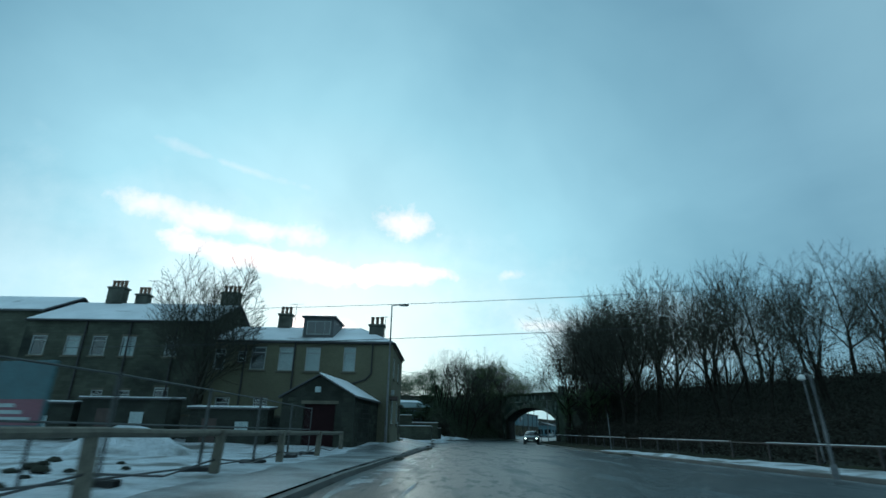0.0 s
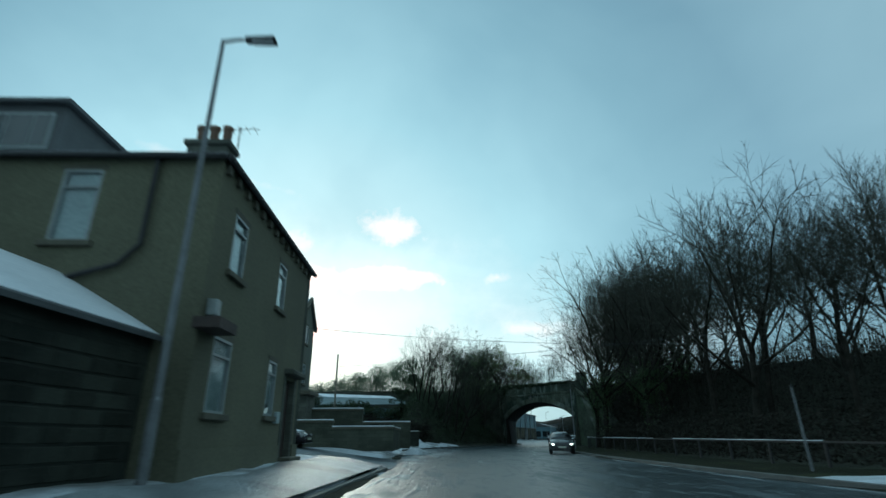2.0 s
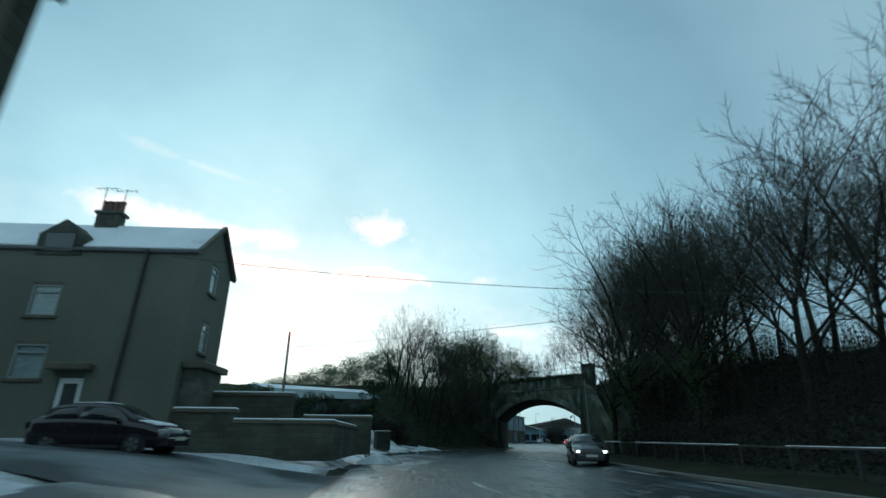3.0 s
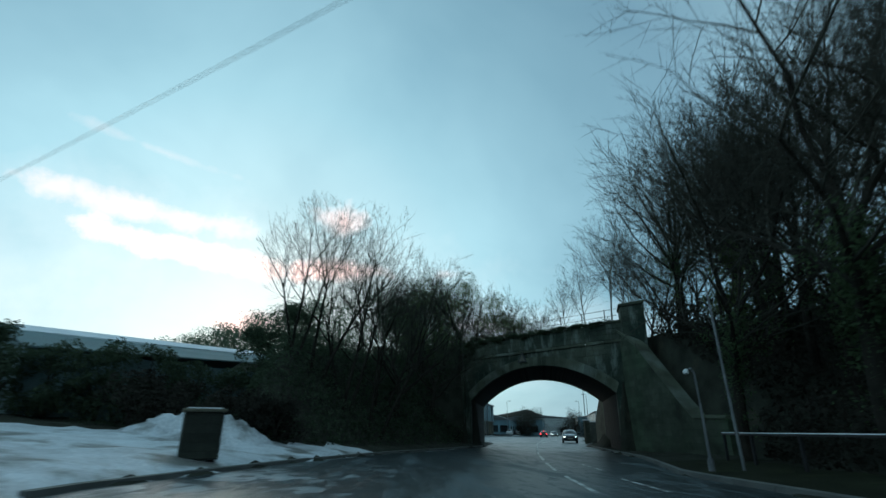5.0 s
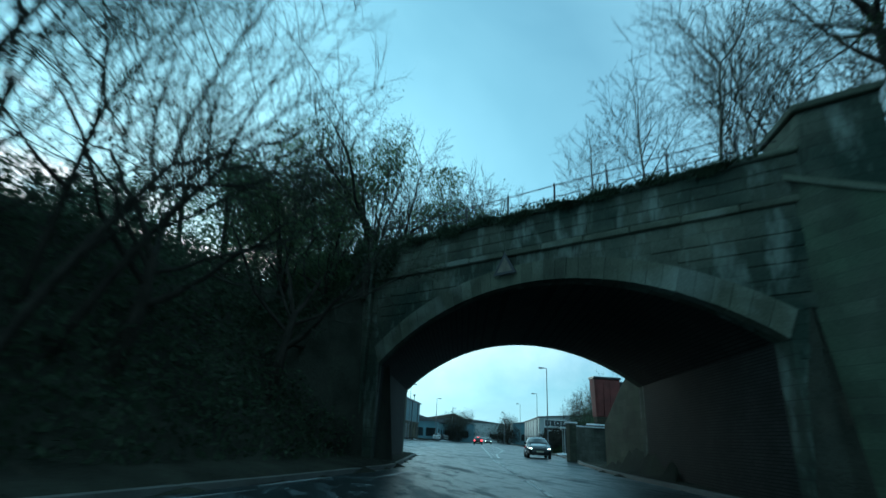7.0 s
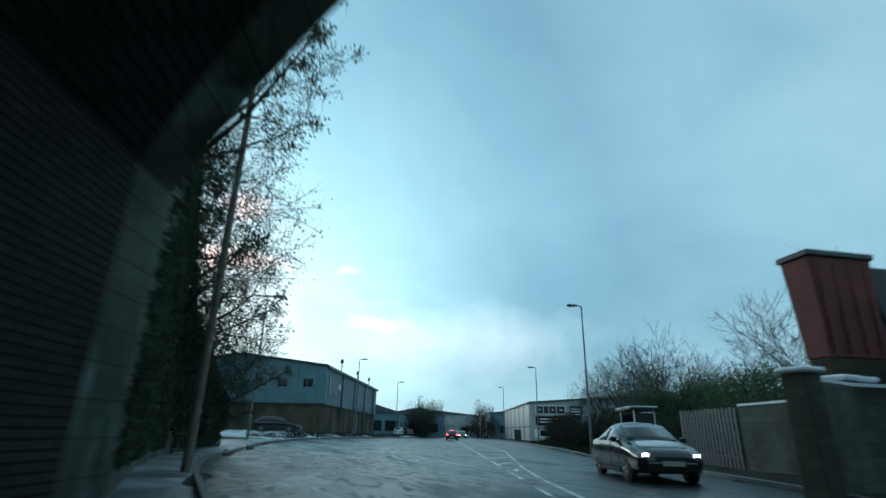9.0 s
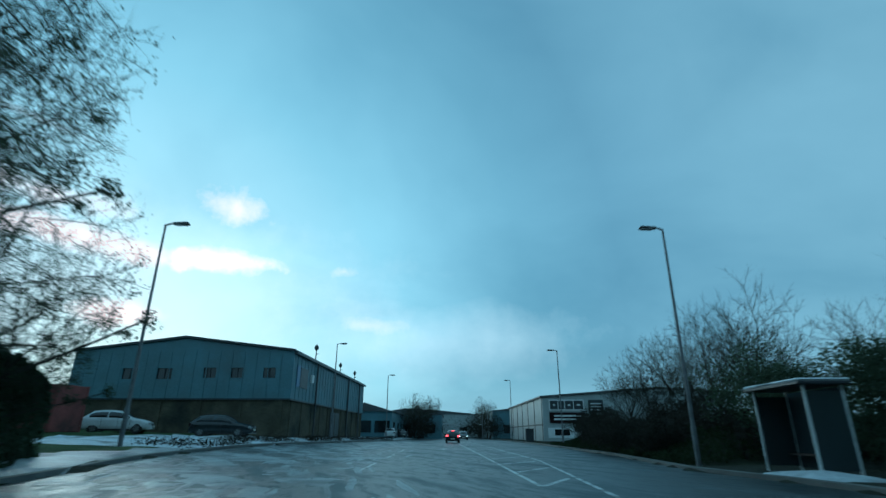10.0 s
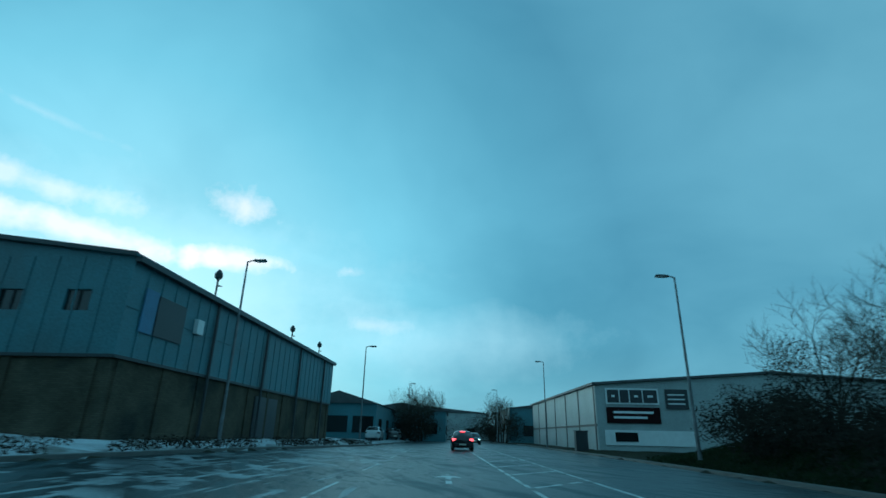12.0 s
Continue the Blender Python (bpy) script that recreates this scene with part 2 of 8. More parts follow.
def road_material():
    """Wet asphalt with streaks of grey slush between the wheel tracks."""
    m = material("wet_asphalt", (0.018, 0.026, 0.029), 0.3, 0.35, 0.35, 60.0, 0.25, gloss=0.32)
    n, l = m.node_tree.nodes, m.node_tree.links
    p = n["Principled BSDF"]
    geo = n.new("ShaderNodeNewGeometry")
    masks = []
    for turn, stretch, scale, lo, hi in ((12, (0.9, 0.16, 1), 1.0, 0.52, 0.66), (16, (1.6, 0.45, 1), 2.2, 0.53, 0.62)):
        mp = n.new("ShaderNodeMapping"); mp.inputs["Rotation"].default_value = (0, 0, radians(turn)); mp.inputs["Scale"].default_value = stretch
        l.new(geo.outputs["Position"], mp.inputs["Vector"])
        s = n.new("ShaderNodeTexNoise"); s.inputs["Scale"].default_value = scale; s.inputs["Detail"].default_value = 8; s.inputs["Roughness"].default_value = 0.62
        l.new(mp.outputs[0], s.inputs["Vector"])
        k = ramp(n, [(lo, (0, 0, 0)), (hi, (1, 1, 1))]); l.new(s.outputs["Fac"], k.inputs[0])
        masks.append(k.outputs[0])
    # slush lies thicker on the wide unused sides than in the lane
    wide = n.new("ShaderNodeTexNoise"); wide.inputs["Scale"].default_value = 0.12; wide.inputs["Detail"].default_value = 2
    l.new(geo.outputs["Position"], wide.inputs["Vector"])
    thick = n.new("ShaderNodeMapRange"); thick.inputs["From Min"].default_value = 0.35; thick.inputs["From Max"].default_value = 0.6; l.new(wide.outputs["Fac"], thick.inputs["Value"])
    fine = n.new("ShaderNodeMath"); fine.operation = "MULTIPLY"; l.new(masks[1], fine.inputs[0]); l.new(thick.outputs[0], fine.inputs[1])
    both = n.new("ShaderNodeMath"); both.operation = "MAXIMUM"; l.new(masks[0], both.inputs[0]); l.new(fine.outputs[0], both.inputs[1])
    half = n.new("ShaderNodeMath"); half.operation = "MULTIPLY"; half.inputs[1].default_value = 0.7; l.new(both.outputs[0], half.inputs[0])
    mx = n.new("ShaderNodeMix"); mx.data_type = "RGBA"
    old = p.inputs["Base Color"].links[0].from_socket
    l.new(half.outputs[0], mx.inputs["Factor"]); l.new(old, mx.inputs["A"]); mx.inputs["B"].default_value = (0.10, 0.128, 0.14, 1); l.new(mx.outputs["Result"], p.inputs["Base Color"])
    r = n.new("ShaderNodeMapRange"); r.inputs["To Min"].default_value = 0.33; r.inputs["To Max"].default_value = 0.62; l.new(both.outputs[0], r.inputs["Value"]); l.new(r.outputs[0], p.inputs["Roughness"])
    bu = n.new("ShaderNodeBump"); bu.inputs["Strength"].default_value = 0.5; bu.inputs["Distance"].default_value = 0.02
    l.new(both.outputs[0], bu.inputs["Height"]); l.new(p.inputs["Normal"].links[0].from_socket, bu.inputs["Normal"]); l.new(bu.outputs[0], p.inputs["Normal"])
    return m


def slush_material():
    m = material("slush", (0.24, 0.265, 0.28), 0.42, 0.35, 0.8, 14.0, 0.6, second=(0.07, 0.08, 0.086), mix=(0.46, 0.60), depth=0.06)
    return m


MAT = {}
MAT["road"] = road_material()
MAT["slush"] = slush_material()
MAT["snow"] = material("old_snow", (0.52, 0.56, 0.60), 0.6, 0.22, 0.9, 9.0, 0.7, second=(0.15, 0.155, 0.145), mix=(0.50, 0.64), depth=0.08)
MAT["roof_snow"] = material("roof_snow", (0.72, 0.75, 0.79), 0.6, 0.1, 0.6, 12.0, 0.2, second=(0.16, 0.17, 0.18), mix=(0.62, 0.72))
MAT["soil"] = material("leaf_litter", (0.037, 0.040, 0.031), 0.95, 0.4, 0.9, 18.0, 0.8, second=(0.055, 0.053, 0.04), mix=(0.62, 0.72), depth=0.08, gloss=0.08)
MAT["grass"] = material("winter_grass", (0.05, 0.075, 0.03), 0.9, 0.35, 0.8, 30.0, 0.7, second=(0.09, 0.09, 0.05), mix=(0.56, 0.7), depth=0.05, gloss=0.08)
MAT["stone"] = masonry("sooty_sandstone", (0.076, 0.083, 0.063), (0.06, 0.065, 0.052), 0.46, 0.19)
MAT["render"] = material("weathered_render", (0.126, 0.125, 0.082), 0.9, 0.14, 0.35, 22.0, 0.08, second=(0.086, 0.084, 0.056), mix=(0.44, 0.75))
MAT["grey_render"] = material("grey_weathered_render", (0.135, 0.146, 0.118), 0.9, 0.14, 0.35, 22.0, 0.08, second=(0.09, 0.10, 0.082), mix=(0.44, 0.75))
MAT["dark_stone"] = masonry("soot_black_stone", (0.11, 0.115, 0.097), (0.085, 0.088, 0.077), 0.6, 0.26, 0.4)
MAT["garage_stone"] = masonry("dark_garage_stone", (0.036, 0.040, 0.033), (0.029, 0.032, 0.027), 0.6, 0.26, 0.35)
MAT["street"] = material("slushy_street", (0.14, 0.16, 0.17), 0.65, 0.3, 0.5, 30.0, 0.4, second=(0.032, 0.038, 0.042), mix=(0.45, 0.6), depth=0.03)
MAT["bridge_stone"] = masonry("mossy_bridge_stone", (0.088, 0.10, 0.077), (0.060, 0.067, 0.052), 0.7, 0.32, 0.5, stain=(0.030, 0.044, 0.034), tone=(0.42, 0.62), even=0.4, lime=(0.17, 0.20, 0.175))
# One near-black brick colour for the arch barrel and its abutments.
MAT["vault"] = masonry("dark_vault_brick", (0.03, 0.03, 0.028), (0.01, 0.01, 0.01), 0.23, 0.08, 0.4, stain=(0.018, 0.02, 0.018))
MAT["wing_stone"] = masonry("pale_mossy_stone", (0.062, 0.072, 0.053), (0.049, 0.056, 0.043), 0.7, 0.32, 0.5, stain=(0.08, 0.11, 0.07), tone=(0.45, 0.7))
MAT["voussoir"] = material("dressed_arch_stone", (0.088, 0.10, 0.074), 0.85, 0.35, 0.8, 22.0, 0.4, second=(0.17, 0.195, 0.17), mix=(0.5, 0.68), each=0.2, gloss=0.15)
MAT["brick"] = masonry("brown_brick", (0.09, 0.082, 0.056), (0.07, 0.066, 0.052), 0.23, 0.075, 0.3)
MAT["face_block"] = masonry("mossy_face_stone", (0.088, 0.10, 0.077), (0.088, 0.10, 0.077), 9.0, 9.0, 0.5, stain=(0.030, 0.044, 0.034), tone=(0.42, 0.62), even=1.0, lime=(0.17, 0.20, 0.175))
MAT["garage_block"] = material("dark_garage_block", (0.038, 0.042, 0.034), 0.85, 0.35, 0.8, 24.0, 0.4, second=(0.02, 0.023, 0.019), mix=(0.45, 0.65), each=0.3, gloss=0.15)
MAT["slate"] = material("grey_slate", (0.07, 0.075, 0.08), 0.6, 0.3, 1.2, 20.0, 0.3)
MAT["white_frame"] = material("white_upvc", (0.27, 0.30, 0.30), 0.4, 0.06, 2.0, 30.0, 0.03)
MAT["stone_trim"] = material("sandstone_trim", (0.10, 0.095, 0.07), 0.85, 0.25, 1.5, 24.0, 0.3)
MAT["dark_wood"] = material("dark_stained_wood", (0.05, 0.035, 0.03), 0.7, 0.3, 4.0, 40.0, 0.3)
MAT["fence_wood"] = material("weathered_fence_wood", (0.13, 0.125, 0.10), 0.85, 0.3, 5.0, 50.0, 0.5)
MAT["black_iron"] = material("black_painted_iron", (0.02, 0.02, 0.022), 0.5, 0.2, 4.0, 40.0, 0.1)
MAT["galv"] = material("galvanised_steel", (0.17, 0.18, 0.19), 0.55, 0.25, 3.0, 40.0, 0.1, metal=0.4)
MAT["dull_tube"] = material("dull_weathered_tube", (0.075, 0.08, 0.08), 0.6, 0.25, 3.0, 40.0, 0.1, metal=0.2)
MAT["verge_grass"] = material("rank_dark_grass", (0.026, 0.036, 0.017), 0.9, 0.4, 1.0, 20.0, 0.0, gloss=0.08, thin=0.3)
MAT["grey_slat"] = material("grey_painted_slats", (0.085, 0.09, 0.10), 0.6, 0.2, 3.0, 40.0, 0.1)
MAT["rubber"] = material("black_rubber", (0.02, 0.02, 0.02), 0.75, 0.2, 5.0, 60.0, 0.2)
MAT["pot"] = material("chimney_pot_clay", (0.16, 0.10, 0.07), 0.85, 0.25, 4.0, 30.0, 0.2)
MAT["kerb"] = material("concrete_kerb", (0.10, 0.105, 0.10), 0.7, 0.25, 1.2, 30.0, 0.3)
MAT["bark"] = material("dark_bark", (0.03, 0.028, 0.023), 0.95, 0.35, 2.5, 25.0, 0.6, gloss=0.08)
MAT["twig"] = material("bare_twigs", (0.055, 0.056, 0.046), 0.95, 0.3, 2.0, 30.0, 0.0, gloss=0.08)
MAT["birch"] = material("pale_bark", (0.16, 0.16, 0.14), 0.9, 0.35, 3.0, 20.0, 0.3, second=(0.04, 0.04, 0.035), mix=(0.55, 0.62))
MAT["leaf"] = material("evergreen_leaf", (0.08, 0.115, 0.06), 0.75, 0.45, 1.6, 20.0, 0.0, gloss=0.08, thin=0.55)
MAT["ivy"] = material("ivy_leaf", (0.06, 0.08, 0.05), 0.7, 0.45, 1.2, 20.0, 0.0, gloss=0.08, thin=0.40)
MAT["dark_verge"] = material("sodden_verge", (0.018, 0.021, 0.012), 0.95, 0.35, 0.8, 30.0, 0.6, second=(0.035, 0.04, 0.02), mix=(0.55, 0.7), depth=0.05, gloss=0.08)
MAT["leaf_olive"] = material("olive_leaf", (0.105, 0.135, 0.062), 0.8, 0.4, 1.4, 20.0, 0.0, gloss=0.08, thin=0.50)
# Paler copy of the evergreen leaf: distance haze put into the colour.
MAT["hazed_leaf"] = material("hazed_green_leaf", (0.125, 0.165, 0.115), 0.8, 0.35, 1.4, 20.0, 0.0, gloss=0.08, thin=0.55)
MAT["bramble"] = material("dead_bramble", (0.034, 0.033, 0.027), 0.95, 0.5, 1.2, 20.0, 0.0, gloss=0.08, thin=0.15)
MAT["clad"] = material("blue_grey_cladding", (0.105, 0.175, 0.208), 0.5, 0.14, 0.5, 14.0, 0.08, second=(0.09, 0.13, 0.15), mix=(0.5, 0.75))
MAT["clad_light"] = material("pale_cladding", (0.35, 0.38, 0.38), 0.5, 0.12, 0.5, 14.0, 0.08)
MAT["shed_steel"] = material("teal_shed_cladding", (0.10, 0.15, 0.16), 0.6, 0.2, 0.6, 14.0, 0.1)
MAT["dark_panel"] = material("dark_sign_panel", (0.03, 0.035, 0.04), 0.4, 0.15, 2.0, 30.0, 0.02)
MAT["red_panel"] = material("dark_red_panel", (0.015, 0.0065, 0.008), 0.7, 0.2, 2.0, 30.0, 0.02, gloss=0.1)
MAT["white_panel"] = material("white_sign_panel", (0.70, 0.72, 0.72), 0.4, 0.06, 2.0, 30.0, 0.02)
MAT["blue_panel"] = material("blue_sign_panel", (0.10, 0.17, 0.30), 0.4, 0.15, 2.0, 30.0, 0.02)
MAT["pink_panel"] = material("faded_pink_print", (0.15, 0.06, 0.085), 0.5, 0.2, 2.0, 30.0, 0.02)
MAT["teal_panel"] = material("faded_teal_print", (0.05, 0.11, 0.13), 0.5, 0.2, 2.0, 30.0, 0.02)
MAT["rust"] = material("rust_red_steel", (0.15, 0.048, 0.043), 0.8, 0.3, 1.0, 16.0, 0.3, second=(0.07, 0.03, 0.027), mix=(0.52, 0.68))
MAT["line"] = material("worn_road_paint", (0.52, 0.54, 0.54), 0.5, 0.2, 2.5, 25.0, 0.1, second=(0.12, 0.125, 0.125), mix=(0.50, 0.60))
MAT["pane"] = glass_material("window_pane", (0.05, 0.06, 0.065))
MAT["clear_pane"] = glass_material("clear_window_glass", (0.9, 0.95, 0.95), 0.03)
MAT["clear_pane"].node_tree.nodes["Principled BSDF"].inputs["Transmission Weight"].default_value = 1.0
MAT["curtain"] = material("pale_net_curtain", (0.36, 0.42, 0.43), 0.8, 0.1, 2.0, 14.0, 0.1)
MAT["car_glass"] = glass_material("car_glass", (0.012, 0.016, 0.018), 0.03)
MAT["car_glass"].node_tree.nodes["Principled BSDF"].inputs["Specular IOR Level"].default_value = 0.6
MAT["tail"] = lamp_material("lit_tail_lamp", (1.0, 0.05, 0.06), 5.0)
MAT["head"] = lamp_material("lit_headlamp", (1.0, 0.95, 0.85), 7.0)
MAT["clear_lamp"] = glass_material("clear_lamp", (0.35, 0.36, 0.36), 0.1)
MAT["rim"] = material("alloy_rim", (0.17, 0.175, 0.18), 0.4, 0.2, 3.0, 30.0, 0.02, metal=0.5)
MAT["plate"] = material("number_plate", (0.5, 0.5, 0.42), 0.4, 0.05, 3.0, 30.0, 0.0)
for key, col in (("car_black", (0.012, 0.013, 0.016)), ("car_grey", (0.06, 0.065, 0.07)), ("car_silver", (0.016, 0.02, 0.024)), ("car_plum", (0.014, 0.011, 0.015)), ("car_white", (0.5, 0.52, 0.53)), ("car_red", (0.20, 0.03, 0.03))):
    MAT[key] = material(key + "_paint", col, 0.15, 0.15, 1.5, 40.0, 0.0, coat=0.2)

# ---- mesh helpers ----


class Shape:
    """Gathers faces for one mesh."""

    def __init__(self):
        self.v, self.f = [], []

    def poly(self, pts):
        k = len(self.v)
        self.v += [tuple(p) for p in pts]
        self.f.append(tuple(range(k, k + len(pts))))

    def box(self, x0, x1, y0, y1, z0, z1):
        k = len(self.v)
        self.v += [(x, y, z) for z in (z0, z1) for x, y in ((x0, y0), (x1, y0), (x1, y1), (x0, y1))]
        self.f += [tuple(k + i for i in q) for q in ((3, 2, 1, 0), (4, 5, 6, 7), (0, 1, 5, 4), (1, 2, 6, 5), (2, 3, 7, 6), (3, 0, 4, 7))]
        return self

    def prism(self, low, high):
        """Closed solid between two rings of the same length."""
        k, n = len(self.v), len(low)
        self.v += [tuple(p) for p in low] + [tuple(p) for p in high]
        self.f.append(tuple(k + i for i in reversed(range(n))))
        self.f.append(tuple(k + n + i for i in range(n)))
        self.f += [(k + i, k + (i + 1) % n, k + n + (i + 1) % n, k + n + i) for i in range(n)]
        return self

    def loft(self, rings):
        """One connected solid through rings of the same length, closed at both ends."""
        k, n = len(self.v), len(rings[0])
        for r in rings:
            self.v += [tuple(p) for p in r]
        for i in range(len(rings) - 1):
            for c in range(n):
                a0, b0 = k + i * n + c, k + i * n + (c + 1) % n
                self.f.append((a0, b0, b0 + n, a0 + n))
        self.f.append(tuple(k + c for c in reversed(range(n))))
        self.f.append(tuple(k + (len(rings) - 1) * n + c for c in range(n)))
        return self

    def slab(self, plan, z0, z1):
        return self.prism([(x, y, z0) for x, y in plan], [(x, y, z1) for x, y in plan])

    def tube(self, pts, radii, sides=6, caps=True):
        pts = [Vector(p) for p in pts]
        n = len(pts)
        k = len(self.v)
        for i, p in enumerate(pts):
            d = (pts[min(i + 1, n - 1)] - pts[max(i - 1, 0)])
            d = d.normalized() if d.length > 1e-9 else Vector((0, 0, 1))
            a = d.cross(Vector((0, 0, 1)))
            a = a.normalized() if a.length > 0.05 else Vector((1, 0, 0))
            b = d.cross(a)
            r = radii[i] if not isinstance(radii, (int, float)) else radii
            for s in range(sides):
                t = 2 * math.pi * s / sides
                q = p + a * (r * math.cos(t)) + b * (r * math.sin(t))
                self.v.append((q.x, q.y, q.z))
        for i in range(n - 1):
            for s in range(sides):
                a0, b0 = k + i * sides + s, k + i * sides + (s + 1) % sides
                self.f.append((a0, b0, b0 + sides, a0 + sides))
        if caps:
            self.f.append(tuple(k + s for s in reversed(range(sides))))
            self.f.append(tuple(k + (n - 1) * sides + s for s in range(sides)))
        return self

    def lathe(self, centre, profile, sides=16, axis="z"):
        """Turns (radius, height) rows round an axis."""
        k = len(self.v)
        for r, h in profile:
            for s in range(sides):
                t = 2 * math.pi * s / sides
                c, q = r * math.cos(t), r * math.sin(t)
                o = (c, q, h) if axis == "z" else (h, c, q)
                self.v.append(tuple(a + b for a, b in zip(centre, o)))
        n = len(profile)
        for i in range(n - 1):
            for s in range(sides):
                a0, b0 = k + i * sides + s, k + i * sides + (s + 1) % sides
                self.f.append((a0, b0, b0 + sides, a0 + sides))
        self.f.append(tuple(k + s for s in reversed(range(sides))))
        self.f.append(tuple(k + (n - 1) * sides + s for s in range(sides)))
        return self

    def mesh(self, name, mat, bevel=0.0, smooth=False):
        me = bpy.data.meshes.new(name)
        me.from_pydata(self.v, [], self.f)
        if bevel:
            bm = bmesh.new(); bm.from_mesh(me)
            bmesh.ops.recalc_face_normals(bm, faces=bm.faces)
            bmesh.ops.bevel(bm, geom=[e for e in bm.edges if len(e.link_faces) == 2 and e.calc_face_angle(0) > 0.5], offset=bevel, segments=1, affect="EDGES", clamp_overlap=True)
            bm.to_mesh(me); bm.free()
        else:
            bm = bmesh.new(); bm.from_mesh(me); bmesh.ops.recalc_face_normals(bm, faces=bm.faces); bm.to_mesh(me); bm.free()
        me.materials.append(MAT[mat])
        if smooth:
            me.polygons.foreach_set("use_smooth", [True] * len(me.polygons))
        me.update()
        return me


def part(name, shape, mat, parent, label="", bevel=0.0, smooth=False):
    ob = new(name, shape.mesh(name, mat, bevel, smooth))
    ob.parent = parent
    if label:
        ob["label"] = label
    return ob


def thing(name, label, category, x=0.0, y=0.0, z=0.0, turn=0.0, group="", kind=""):
    ob = new(name)
    ob.empty_display_size = 0.2
    ob.matrix_world = pose(x, y, z, 0, 0, turn)
    return tagged(ob, label, category, group, kind)


def raw(name, verts, faces, mat, parent=None, smooth=False):
    """A mesh straight from arrays, for foliage and terrain."""
    me = bpy.data.meshes.new(name)
    me.from_pydata(verts, [], faces)
    me.materials.append(MAT[mat])
    if smooth:
        me.polygons.foreach_set("use_smooth", [True] * len(me.polygons))
    me.update()
    ob = new(name, me)
    if parent:
        ob.parent = parent
    return ob


# ---- terrain ----
FACE_A = Vector((0.603, -0.798))      # along the bridge's faces, towards the right
FACE_N = Vector((0.798, 0.603))       # through the bridge
NEAR_L, NEAR_R = (12.1, 103.9), (19.8, 93.7)
FAR_L, FAR_R = (15.56, 115.34), (23.3, 105.14)
TOE_R = [(-40, 16.5), (20, 15.8), (40, 15.6), (60, 16.2), (76, 17.4), (82, 20.6), (84, 22.0), (93.7, 22.0)]
TOP_R = [(-40, 90), (20, 62), (46, 46), (60, 38), (72, 31), (82, 26.5), (90, 25.0), (93.7, 24.5)]
TOE_L = [(86.0, -3.5), (87.3, 0.0), (89.2, 2.4), (92.6, 4.6), (96.5, 7.4), (103.5, 11.4)]


BANK_Y, BANK_Z = [108, 116, 122, 126, 130, 135, 138, 140], [7.0, 8.8, 7.6, 6.3, 5.1, 3.3, 2.2, 0.0]


def smooth01(t):
    t = np.clip(t, 0, 1)
    return t * t * (3 - 2 * t)


def road_z(x, y):
    """The carriageway: level, but rising gently towards the wide left side past the bridge."""
    off = np.maximum(0, at(LANE, y) - x - 4.0)
    return 0.055 * off * smooth01((y - 128) / 25.0)


